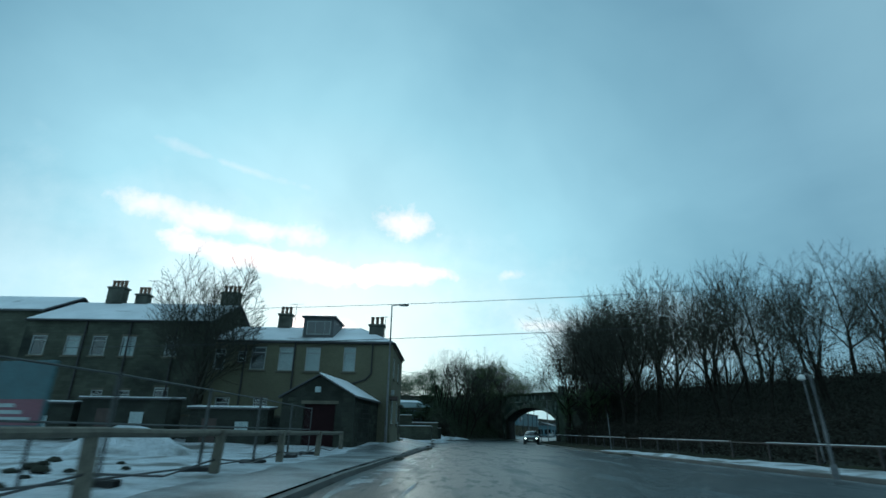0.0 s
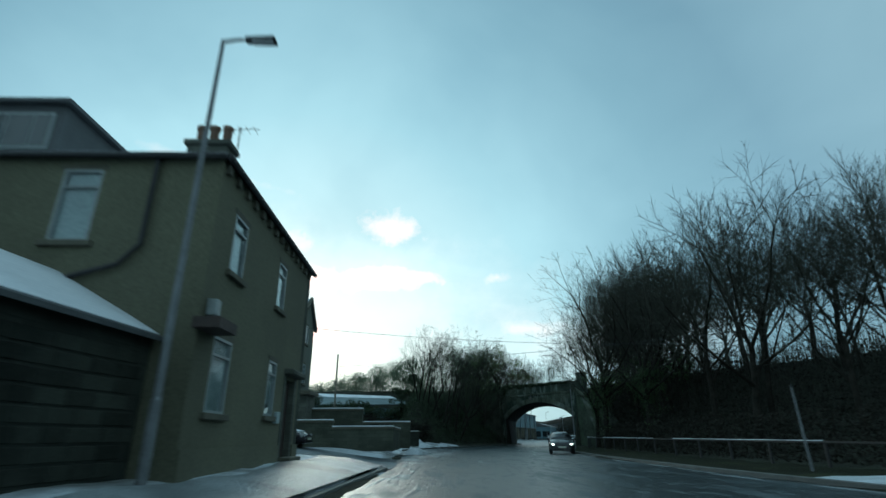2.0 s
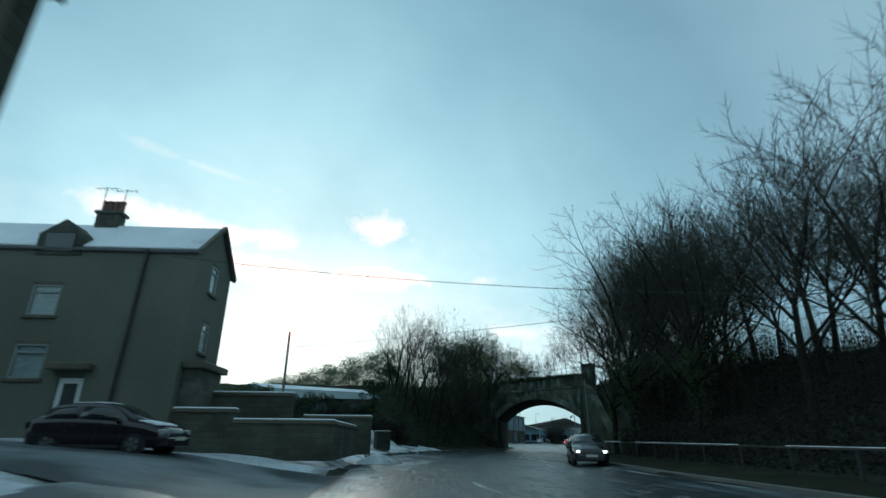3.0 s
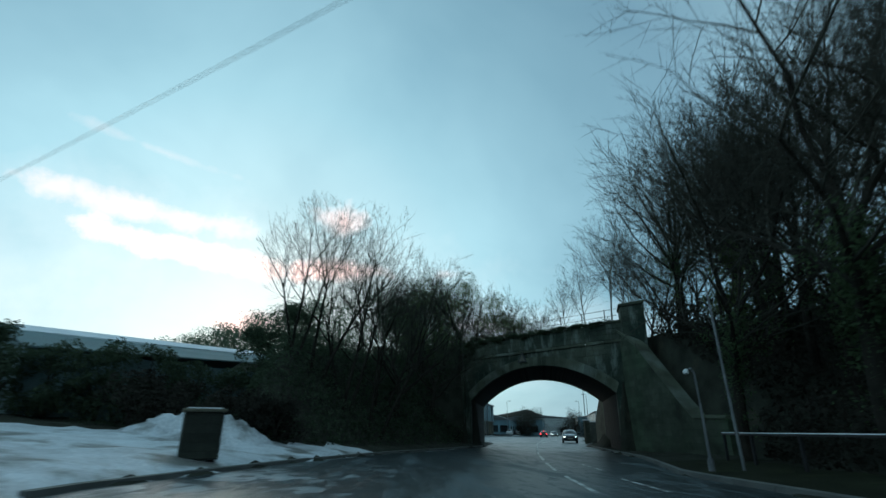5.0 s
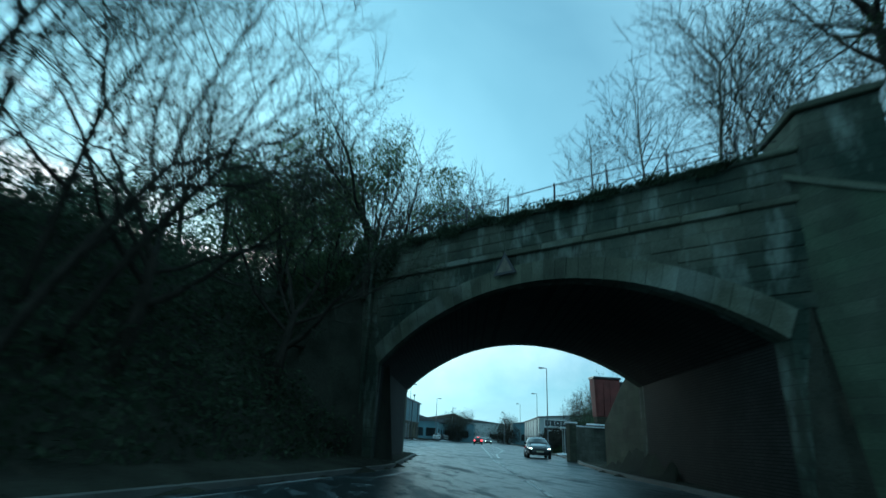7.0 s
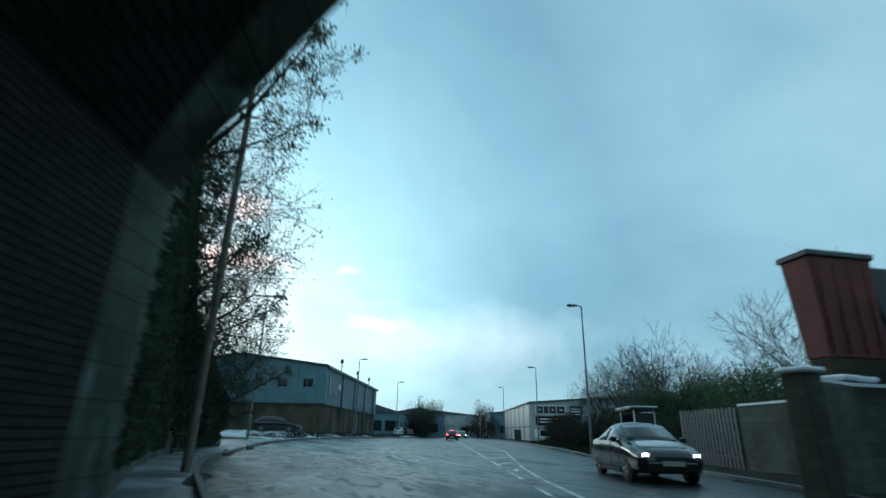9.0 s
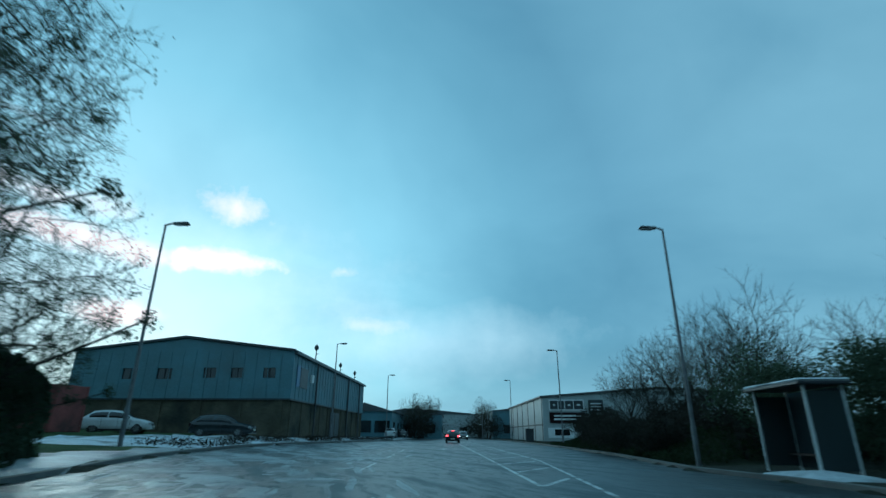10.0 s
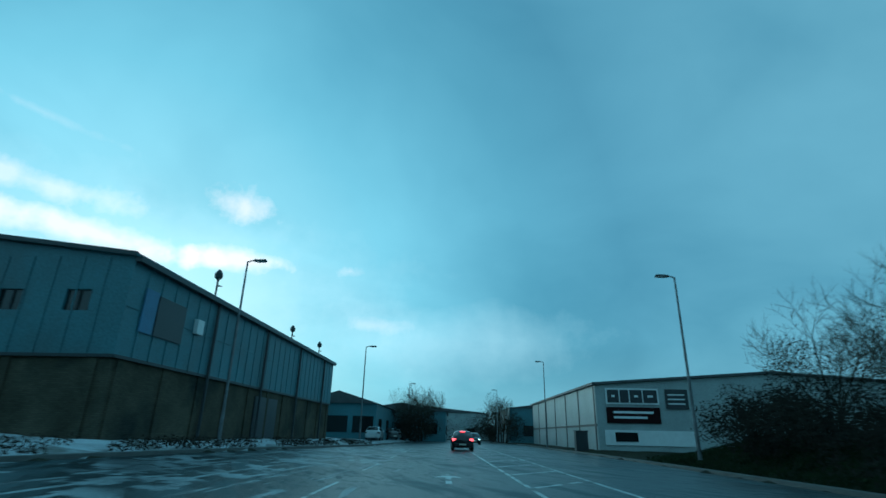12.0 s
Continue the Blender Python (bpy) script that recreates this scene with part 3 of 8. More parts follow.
def ground_z(x, y):
    x, y = np.asarray(x, float), np.asarray(y, float)
    xl, xr = at(KERB_L, y), at(KERB_R, y)
    dl, dr = xl - x, x - xr
    z = road_z(np.clip(x, xl, xr), y)
    # left of the road
    a = np.interp(y, [-40, 26, 31, 43, 48, 60, 64, 84, 104, 118, 150, 170, 420], [0.03, 0.03, 0.45, 0.5, 0.35, 0.35, 0.30, 0.30, 0.2, 0.1, 0.15, 0.2, 0.1])
    b = np.interp(y, [-40, 26, 31, 43, 48, 60, 64, 84, 104, 118, 150, 170, 420], [0.004, 0.004, 0.012, 0.02, 0.05, 0.05, 0.07, 0.085, 0.08, 0.0, 0.03, 0.03, 0.0])
    left = 0.12 + road_z(xl, y) + a * (1 - np.exp(-np.maximum(dl, 0) / 1.6)) + b * np.minimum(np.maximum(dl, 0), 22)
    street = smooth01((y - 43.4) / 1.4) * smooth01((54.6 - y) / 1.4)
    left = left * (1 - street * (1 - smooth01(dl / 6.0)))
    # right of the road: flat verge, then the wooded bank
    right = 0.10 + 0.02 * np.minimum(np.maximum(dr, 0), 3)
    toe, top = np.interp(y, [r[0] for r in TOE_R], [r[1] for r in TOE_R]), np.interp(y, [r[0] for r in TOP_R], [r[1] for r in TOP_R])
    bank = 7.2 * smooth01(np.clip((x - toe) / np.maximum(top - toe, 0.5), 0, 1) * 0.85 + 0.0) / smooth01(np.array(0.85))
    right = right + np.where(y < 93.7, bank, 0)
    # railway embankment on both sides of the bridge
    s = (x - NEAR_L[0]) * FACE_A.x + (y - NEAR_L[1]) * FACE_A.y
    w = (x - NEAR_L[0]) * FACE_N.x + (y - NEAR_L[1]) * FACE_N.y
    over = np.where(w < 0, 7.0 + w * 0.9, np.where(w > 10.4, 7.0 - (w - 10.4) * 0.8, 7.0))
    over = np.maximum(over, 0)
    left = np.where((s < -0.6) & (dl > np.where(y > 106, 2.5, 0.8)), np.maximum(left, over), left)
    right = np.where((s > 13.2) & (dr > 0.8) & ((w > 0.3) | (x > 21.6)), np.maximum(right, over), right)
    # wooded bank in front of the bridge, left
    tl = np.interp(y, [r[0] for r in TOE_L], [r[1] for r in TOE_L])
    d = tl - x
    fade = smooth01((y - 86.0) / 4.0) * np.where(y < 112, 1, 0)
    west = smooth01((x + 4.5 + (y - 92) * 0.25) / 4.0)
    left = np.where(s < 12, np.maximum(left, np.clip(d * 1.15, 0, 5.7) * fade * west), left)
    # bank past the bridge, left
    cap = np.interp(y, BANK_Y, BANK_Z)
    left = np.where(y > 108, np.maximum(left, np.clip((dl - 2.5) * 5.0, 0, 1e9).clip(0, cap)), left)
    # slope past the bridge, right
    capr = np.interp(y, [104, 106, 109.4, 110.4, 112], [5.0, 4.2, 2.0, 0.5, 0.0])
    right = np.where((y > 101) & (y < 116), np.maximum(right, np.clip((dr - 1.2) * 3.0, 0, 1e9).clip(0, capr)), right)
    # grassy mound past the bus shelter, right
    mound = 1.1 * smooth01((dr - 0.6) / 3.5) * smooth01((y - 135.5) / 3.0) * smooth01((170 - y) / 10.0) + 0.0
    right = right + np.where(y > 134, mound, 0)
    z = np.where(dl > 0, left, z)
    z = np.where(dr > 0, right, z)
    return z


def lattice(xs, ys, zf, mat_of, name, mats):
    gx, gy = np.meshgrid(xs, ys)
    gz = zf(gx, gy)
    nx = len(xs)
    verts = np.stack([gx.ravel(), gy.ravel(), gz.ravel()], 1)
    i = np.arange(len(ys) - 1)[:, None] * nx + np.arange(nx - 1)[None, :]
    faces = np.stack([i, i + 1, i + nx + 1, i + nx], 2).reshape(-1, 4)
    me = bpy.data.meshes.new(name)
    me.from_pydata(verts.tolist(), [], faces.tolist())
    for k in mats:
        me.materials.append(MAT[k])
    cx = (gx[:-1, :-1] + gx[1:, 1:]) / 2; cy = (gy[:-1, :-1] + gy[1:, 1:]) / 2
    me.polygons.foreach_set("material_index", mat_of(cx, cy).ravel().astype(np.int32))
    me.polygons.foreach_set("use_smooth", [True] * len(me.polygons))
    me.update()
    return new(name, me)


def relief(x, y):
    return 0.05 * np.sin(x * 1.3 + 0.7 * y) * np.sin(y * 0.9 - 0.4 * x) + 0.03 * np.sin(2.9 * x) * np.sin(3.3 * y + x)


def ground_sheet(x, y):
    z = ground_z(x, y)
    inside = (x > at(KERB_L, y)) & (x < at(KERB_R, y))
    rough_ = relief(x, y) * np.where(z > 0.6, 1.6, 0.8) * np.where(inside, 0, 1)
    street = (x < at(KERB_L, y)) & (y > 45.9 - 0.03 * x) & (y < 53.2 - 0.02 * x) & (x > -40)
    return np.where(inside | street, z - 0.14, z + rough_ - 0.03)


def ground_kind(x, y):
    """0 snow, 1 dark leaf litter, 2 grass"""
    xl, xr = at(KERB_L, y), at(KERB_R, y)
    k = np.ones_like(x)
    k = np.where((x < xl) & (y < 90), 0, k)
    k = np.where((x < xl) & (y > 84) & (np.maximum(ground_z(x, y), ground_z(x - 0.5, y + 0.9)) > 1.3), 1, k)
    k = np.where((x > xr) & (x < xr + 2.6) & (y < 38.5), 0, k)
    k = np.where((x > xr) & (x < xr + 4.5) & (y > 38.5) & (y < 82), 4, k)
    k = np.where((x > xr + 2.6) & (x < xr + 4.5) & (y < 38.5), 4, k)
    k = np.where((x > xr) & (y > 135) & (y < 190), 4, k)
    k = np.where((x < xl) & (y > 140), 2, k)
    k = np.where((x < xl) & (x > xl - 9) & (y > 146), 0, k)
    k = np.where((x < xl) & (x > xl - 3) & (y > 118) & (ground_z(x, y) < 0.5), 3, k)
    return k


xs = np.concatenate([[-2500, -900, -400, -180, -90], np.arange(-50, 90.1, 0.8), [110, 160, 260, 600, 1200, 2500]])
ys = np.concatenate([[-1500, -500, -150, -60], np.arange(-24, 225.1, 0.8), [250, 300, 420, 800, 1500, 3000]])
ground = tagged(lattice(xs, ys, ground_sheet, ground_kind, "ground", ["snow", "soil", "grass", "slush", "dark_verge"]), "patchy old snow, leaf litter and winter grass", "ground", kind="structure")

ry = np.concatenate([np.arange(-40, 230, 1.0), np.arange(230, 421, 10.0)])


def strip(name, left, right, zf, mat, n=14, label="", lift=0.0):
    verts, faces = [], []
    for j, y in enumerate(ry):
        a, b = left(y), right(y)
        for i in range(n + 1):
            x = a + (b - a) * i / n
            verts.append((float(x), float(y), float(zf(x, y)) + lift))
    for j in range(len(ry) - 1):
        for i in range(n):
            k = j * (n + 1) + i
            faces.append((k, k + 1, k + n + 2, k + n + 1))
    ob = raw(name, verts, faces, mat, smooth=True)
    return tagged(ob, label, "road", kind="structure")


road = strip("road", lambda y: at(KERB_L, y), lambda y: at(KERB_R, y), road_z, "road", 18, "wet asphalt road with thawing slush")


sv_, sf_ = [], []
for i in range(41):
    xx = 0.2 - i
    for j in range(8):
        yy = (45.3 - 0.03 * xx) + (53.7 + 0.01 * xx - 45.3) * j / 7
        sv_.append((xx, yy, float(ground_z(xx, yy)) - 0.01))
for i in range(40):
    for j in range(7):
        k = i * 8 + j
        sf_.append((k, k + 1, k + 9, k + 8))
tagged(raw("side_road", sv_, sf_, "street", smooth=True), "wet asphalt side street with slush", "road", kind="structure")

fv_, ff_ = [], []
fy_ = np.arange(-20, 45.3, 0.6)
for y in fy_:
    x1 = float(at(KERB_L, y)) - 0.16
    x0 = float(np.interp(y, [-20, 26, 30, 33, 45], [-4.75, -4.75, -4.3, -3.2, -3.2])) + 0.16 * math.sin(y * 1.1) + 0.1 * math.sin(y * 2.7 + 1)
    for j in range(7):
        xx = x0 + (x1 - x0) * j / 6
        fv_.append((xx, float(y), max(float(ground_z(xx, y)) + 0.04, 0.125) + (0.01 * math.sin(xx * 5 + y * 2) if j < 6 else 0) - (0.1 if j == 0 else 0)))
for i in range(len(fy_) - 1):
    for j in range(6):
        k = i * 7 + j
        ff_.append((k, k + 1, k + 8, k + 7))
tagged(raw("pavement", fv_, ff_, "slush", smooth=True), "wet slushy pavement along the kerb", "pavement", kind="structure")

# ---- road furniture in the surface: kerbs and markings ----


def kerb_run(curve, side, spans):
    for y0, y1 in spans:
        n = max(2, int((y1 - y0) / 1.5))
        ob = thing("kerb", "worn concrete kerbstones with slush along them", "kerb", kind="structure")
        for i in range(n):
            ya, yb = y0 + (y1 - y0) * i / n, y0 + (y1 - y0) * (i + 1) / n - 0.012
            xa, xb = float(at(curve, ya)), float(at(curve, yb))
            za, zb = float(road_z(np.array(xa), ya)), float(road_z(np.array(xb), yb))
            o = 0.16 * side
            low = [(xa, ya, za - 0.1), (xb, yb, zb - 0.1), (xb + o, yb, zb - 0.1), (xa + o, ya, za - 0.1)]
            high = [(xa + 0.02 * side, ya, za + 0.115), (xb + 0.02 * side, yb, zb + 0.115), (xb + o, yb, zb + 0.13), (xa + o, ya, za + 0.13)]
            part("kerbstone", Shape().prism(low, high), "kerb", ob)


kerb_run(KERB_L, -1, [(-20, 44), (72, 215)])
kerb_run(KERB_R, 1, [(-20, 215)])


def slush_ridge(name, curve, side, y0, y1, w0, w1, seed, gap=0.25, wide=0.12):
    """Broken ridges of dirty slush lying beside the wheel tracks."""
    rnd = random.Random(seed)
    verts, faces = [], []
    y = y0
    while y < y1:
        length = rnd.uniform(1.2, 5.0)
        if rnd.random() > gap:
            off = rnd.uniform(w0, w1)
            wid = rnd.uniform(0.05, wide)
            n = 12
            k = len(verts)
            for i in range(n + 1):
                t = i / n
                yy = y + length * t
                xc = float(at(curve, yy)) + side * (off + 0.05 * math.sin(yy * 1.3 + seed))
                e = math.sin(math.pi * t) ** 0.6
                zz = float(road_z(np.array(xc), yy)) if side * (1 if curve is KERB_L else -1) > 0 or curve is KERB_R else float(ground_z(xc, yy))
                for q, h in ((-1, 0.0), (-0.4, 0.018), (0.3, 0.025), (1, 0.0)):
                    verts.append((xc + q * wid * e * rnd.uniform(0.8, 1.2), yy, zz - 0.004 + h * e * rnd.uniform(0.5, 1.2)))
            for i in range(n):
                for c in range(3):
                    a = k + i * 4 + c
                    faces.append((a, a + 1, a + 5, a + 4))
        y += length * rnd.uniform(0.7, 1.1)
    ob = raw(name, verts, faces, "slush", smooth=True)
    return tagged(ob, "broken ridges of grey slush beside the kerb", "slush", kind="stuff")


slush_ridge("slush_ridge", KERB_L, 1, 5, 100, 0.1, 1.3, 3)
slush_ridge("slush_ridge", KERB_L, 1, 5, 46, 0.3, 2.2, 4)
slush_ridge("slush_ridge", KERB_L, 1, 118, 200, 0.1, 2.4, 5, 0.15)
slush_ridge("slush_ridge", KERB_L, 1, 122, 180, 1.5, 6.5, 6, 0.2)
slush_ridge("slush_ridge", KERB_L, 1, 124, 175, 3.0, 8.5, 7, 0.2)
slush_ridge("slush_ridge", KERB_L, 1, 44, 76, 0.2, 4.5, 8, 0.2)
for k_ in range(7):
    slush_ridge("slush_ridge", KERB_L, 1, 126, 182, 0.3 + k_ * 1.1, 2.0 + k_ * 1.3, 40 + k_, 0.35, 0.13)
slush_ridge("slush_ridge", KERB_R, -1, 8, 60, 0.05, 0.7, 9, 0.35)


def value_noise(x, y, seed):
    """Smooth noise from 0 to 1 on a unit lattice."""
    g = np.random.default_rng(seed)
    T = g.random((64, 64))
    i, j = np.floor(x).astype(int), np.floor(y).astype(int)
    u, v = smooth01(x - i), smooth01(y - j)
    c = lambda a, b: T[(i + a) % 64, (j + b) % 64]
    return (c(0, 0) * (1 - u) + c(1, 0) * u) * (1 - v) + (c(0, 1) * (1 - u) + c(1, 1) * u) * v


def slush_field(y0, y1, inner, seed, level, turn, edge=0.25, step=0.16):
    """Trodden slush lying in ruts: a rough sheet that shows wherever it stands above the asphalt."""
    verts, faces = [], []
    ca, sa = math.cos(radians(turn)), math.sin(radians(turn))
    ys_ = np.arange(y0, y1, step)
    n = 1 + int(max(float(at(LANE, y) - inner - at(KERB_L, y)) for y in ys_) / step)
    Y, F = np.meshgrid(ys_, np.linspace(0, 1, n), indexing="ij")
    A = at(KERB_L, Y) + edge
    B = np.maximum(at(LANE, Y) - inner, A + 0.1)
    X = A + (B - A) * F
    along, across = X * sa + Y * ca, X * ca - Y * sa
    q = 0.38 * value_noise(across * 1.3, along * 0.3, seed) + 0.32 * value_noise(across * 3.2, along * 1.5, seed + 1) + 0.3 * value_noise(across * 6.0, along * 4.0, seed + 2)
    fade = np.clip(F / 0.06, 0, 1) * np.clip((1 - F) / 0.25, 0, 1) * np.clip((Y - y0) / 4, 0, 1) * np.clip((y1 - Y) / 4, 0, 1)
    Z = road_z(X, Y) + np.clip((q - level) * 0.16, -0.05, 0.03) * np.where(q > level, fade, 1) - 0.004
    idx = np.arange(X.size).reshape(X.shape)
    show = np.maximum.reduce([q[:-1, :-1], q[1:, :-1], q[:-1, 1:], q[1:, 1:]]) > level - 0.02
    f = np.stack([idx[:-1, :-1], idx[:-1, 1:], idx[1:, 1:], idx[1:, :-1]], 2)[show]
    used, inv = np.unique(f, return_inverse=True)
    v = np.stack([X.ravel(), Y.ravel(), Z.ravel()], 1)[used]
    ob = raw("slush", v.tolist(), inv.reshape(-1, 4).tolist(), "slush", smooth=True)
    return tagged(ob, "grey slush churned into ruts on the wet asphalt", "slush", kind="stuff")


slush_field(116, 190, 2.4, 501, 0.50, -19)
slush_field(46, 80, 2.2, 511, 0.50, -6)
slush_field(4, 45, 1.6, 521, 0.60, -2)


def mark(points, width, name="road_marking"):
    s = Shape()
    for (xa, ya), (xb, yb) in zip(points[:-1], points[1:]):
        d = Vector((xb - xa, yb - ya)).normalized(); nrm = Vector((-d.y, d.x)) * width / 2
        q = [(xa - nrm.x, ya - nrm.y), (xb - nrm.x, yb - nrm.y), (xb + nrm.x, yb + nrm.y), (xa + nrm.x, ya + nrm.y)]
        s.poly([(x, y, float(road_z(np.array(x), y)) + 0.005) for x, y in q])
    return tagged(new(name, s.mesh(name, "line")), "worn white road paint", "road marking", kind="structure")


def lane_x(y, off):
    return float(at(LANE, y)) + off * 1.05


for y in np.arange(72, 112, 6.0):
    mark([(lane_x(y, 2.15), y), (lane_x(y + 4, 2.15), y + 4)], 0.11)
for y in np.arange(60, 84, 6.0):
    mark([(lane_x(y, 3.6), y), (lane_x(y + 3, 3.4), y + 3)], 0.1)
for y in np.arange(112, 132, 5.0):
    mark([(lane_x(y, 2.1), y), (lane_x(y + 3, 2.1), y + 3)], 0.11)
mark([(lane_x(y, 2.1), y) for y in np.arange(132, 200, 4.0)], 0.12)
mark([(lane_x(y, 2.1 + 2.1 * min(1, max(0.25, (y - 118) / 24))), y) for y in np.arange(118, 200, 4.0)], 0.12)
for y in np.arange(124, 186, 4.0):
    w = 2.1 * min(1, max(0.25, (y - 118) / 24))
    mark([(lane_x(y, 2.2), y), (lane_x(y + 1.6, 2.0 + w), y + 1.6)], 0.15)
for y in np.arange(138, 190, 8.0):
    mark([(lane_x(y, -2.6), y), (lane_x(y + 4, -2.6), y + 4)], 0.1)
ax, ay = 33.4, 157.2
s = Shape()
dr = Vector((0.32, 0.947)); nr = Vector((0.947, -0.32))
for q in ([(-0.08, 0), (0.08, 0), (0.08, 2.0), (-0.08, 2.0)], [(-0.42, 2.0), (0.42, 2.0), (0, 3.2)]):
    s.poly([(ax + nr.x * a + dr.x * b, ay + nr.y * a + dr.y * b, 0.006) for a, b in q])
tagged(new("road_arrow", s.mesh("road_arrow", "line")), "worn white straight-ahead lane arrow", "road marking", kind="structure")

# ---- railway bridge ----
bridge = thing("railway_bridge", "soot-dark skewed stone railway bridge with a low arch over the road", "bridge", 0, 0, 0)
SPRING, CROWN, PARAPET = 3.55, 5.8, 8.05
face_len = (Vector(NEAR_R) - Vector(NEAR_L)).length
DEPTH = Vector((FAR_L[0] - NEAR_L[0], FAR_L[1] - NEAR_L[1]))


def on_face(s, z, depth=0.0, out=0.0):
    """A point s metres along the near face from the left wall, moved through the bridge by depth (0 to 1), or proud of the face."""
    p = Vector(NEAR_L) + FACE_A * (s * (1 + 0.05 * depth)) + DEPTH * depth - FACE_N * out
    return (p.x, p.y, z)


def arch_z(s):
    t = (s / face_len) * 2 - 1
    rise = CROWN - SPRING
    rad = (1 + (rise / (face_len / 2)) ** 2) / (2 * rise / (face_len / 2))
    return SPRING + (math.sqrt(max(rad * rad - t * t, 0)) - (rad - rise / (face_len / 2))) * face_len / 2


def spandrel(depth0, depth1):
    n = 28
    rows = [(-4.2, 0), (-0.001, 0), (0.0, SPRING)] + [(face_len * i / n, arch_z(face_len * i / n)) for i in range(1, n)] + [(face_len, SPRING), (face_len + 0.001, 0), (face_len + 2.2, 0)]
    return Shape().loft([[on_face(a, z, depth0), on_face(a, 6.75, depth0), on_face(a, 6.75, depth1), on_face(a, z, depth1)] for a, z in rows])


part("face_wall", spandrel(0.0, 0.06), "bridge_stone", bridge, "mossy coursed stone spandrel wall")
part("far_face_wall", spandrel(0.94, 1.0), "bridge_stone", bridge)
n = 28
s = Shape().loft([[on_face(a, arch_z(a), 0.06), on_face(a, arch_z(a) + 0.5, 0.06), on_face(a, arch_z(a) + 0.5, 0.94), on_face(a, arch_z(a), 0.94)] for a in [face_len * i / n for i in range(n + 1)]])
part("vault", s, "vault", bridge, "dark brick barrel vault")
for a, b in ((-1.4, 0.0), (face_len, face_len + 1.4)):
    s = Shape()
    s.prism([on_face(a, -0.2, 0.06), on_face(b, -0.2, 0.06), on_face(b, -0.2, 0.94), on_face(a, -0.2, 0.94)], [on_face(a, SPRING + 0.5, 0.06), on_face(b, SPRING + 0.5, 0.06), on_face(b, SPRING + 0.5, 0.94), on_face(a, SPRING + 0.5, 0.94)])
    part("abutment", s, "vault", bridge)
s = Shape()
s.prism([on_face(-4.2, 6.2, 0.06), on_face(face_len + 2.2, 6.2, 0.06), on_face(face_len + 2.2, 6.2, 0.94), on_face(-4.2, 6.2, 0.94)], [on_face(-4.2, 6.7, 0.06), on_face(face_len + 2.2, 6.7, 0.06), on_face(face_len + 2.2, 6.7, 0.94), on_face(-4.2, 6.7, 0.94)])
part("deck", s, "soil", bridge)


def face_bar(s0, s1, z0, z1, d0, d1, out0, mat, name, label="", bevel=0.0):
    s = Shape()
    s.prism([on_face(s0, z0, d0, out0), on_face(s1, z0, d0, out0), on_face(s1, z0, d1), on_face(s0, z0, d1)], [on_face(s0, z1, d0, out0), on_face(s1, z1, d0, out0), on_face(s1, z1, d1), on_face(s0, z1, d1)])
    return part(name, s, mat, bridge, label, bevel)


jig = random.Random(77)
for i in range(14):
    a = -4.2 + i * (face_len + 6.4) / 14
    dz = jig.uniform(-0.02, 0.02)
    face_bar(a, a + (face_len + 6.4) / 14 - 0.015, 6.75, 6.96 + dz, 0.0, 0.05, 0.09 + jig.uniform(-0.02, 0.02), "voussoir", "string_course", "worn projecting course stone", 0.03)
face_bar(-4.2, face_len + 0.9, 6.98, PARAPET, 0.0, 0.035, 0.0, "bridge_stone", "parapet")
face_bar(-4.2, face_len + 2.2, 6.98, PARAPET, 0.965, 1.0, 0.0, "bridge_stone", "parapet")
for i in range(12):
    a = -4.2 + i * (face_len + 5.1) / 12
    face_bar(a, a + (face_len + 5.1) / 12 - 0.02, PARAPET, PARAPET + 0.15 + jig.uniform(-0.04, 0.04), -0.004, 0.04, 0.06 + jig.uniform(-0.02, 0.02), "voussoir", "coping_stone", "", 0.045)
face_bar(face_len + 0.9, face_len + 2.5, 6.0, 9.0, -0.01, 0.13, 0.12, "bridge_stone", "end_pier", "square stone pier at the parapet's end", 0.03)
face_bar(face_len + 0.82, face_len + 2.58, 9.0, 9.2, -0.015, 0.14, 0.2, "voussoir", "pier_cap", "flat stone cap", 0.03)
face_bar(-1.3, -0.5, 0.0, 8.0, 0.0, 0.03, 0.28, "bridge_stone", "pilaster", "", 0.03)
for i in range(34):
    a, b = face_len * i / 34, face_len * (i + 1) / 34 - 0.012
    s = Shape()
    ta, tb = (a / face_len * 2 - 1), (b / face_len * 2 - 1)
    la, lb = 0.62, 0.62
    low = [on_face(a, arch_z(a) - 0.02, 0, 0.05), on_face(b, arch_z(b) - 0.02, 0, 0.05), on_face(b, arch_z(b) - 0.02, 0.03), on_face(a, arch_z(a) - 0.02, 0.03)]
    high = [on_face(a + ta * 0.25, arch_z(a) + la, 0, 0.05), on_face(b + tb * 0.25, arch_z(b) + lb, 0, 0.05), on_face(b + tb * 0.25, arch_z(b) + lb, 0.03), on_face(a + ta * 0.25, arch_z(a) + la, 0.03)]
    s.prism(low, high)
    part("voussoir", s, "voussoir", bridge)
for i in range(9):
    a = -1.5 + i * 1.75
    x, y, _ = on_face(a, 0, 0.02)
    part("fence_post", Shape().tube([(x, y, PARAPET + 0.1), (x, y, PARAPET + 1.05)], 0.035, 5), "black_iron", bridge)
for h in (0.55, 0.98):
    part("fence_rail", Shape().tube([on_face(-1.5, PARAPET + h, 0.02), on_face(face_len + 0.6, PARAPET + h, 0.02)], 0.018, 5), "black_iron", bridge)
# wing walls
wing = [(20.15, 93.5, 7.5), (20.25, 91.4, 6.2), (20.4, 88.0, 2.9), (20.5, 86.9, 1.85), (20.7, 84.6, 1.75)]


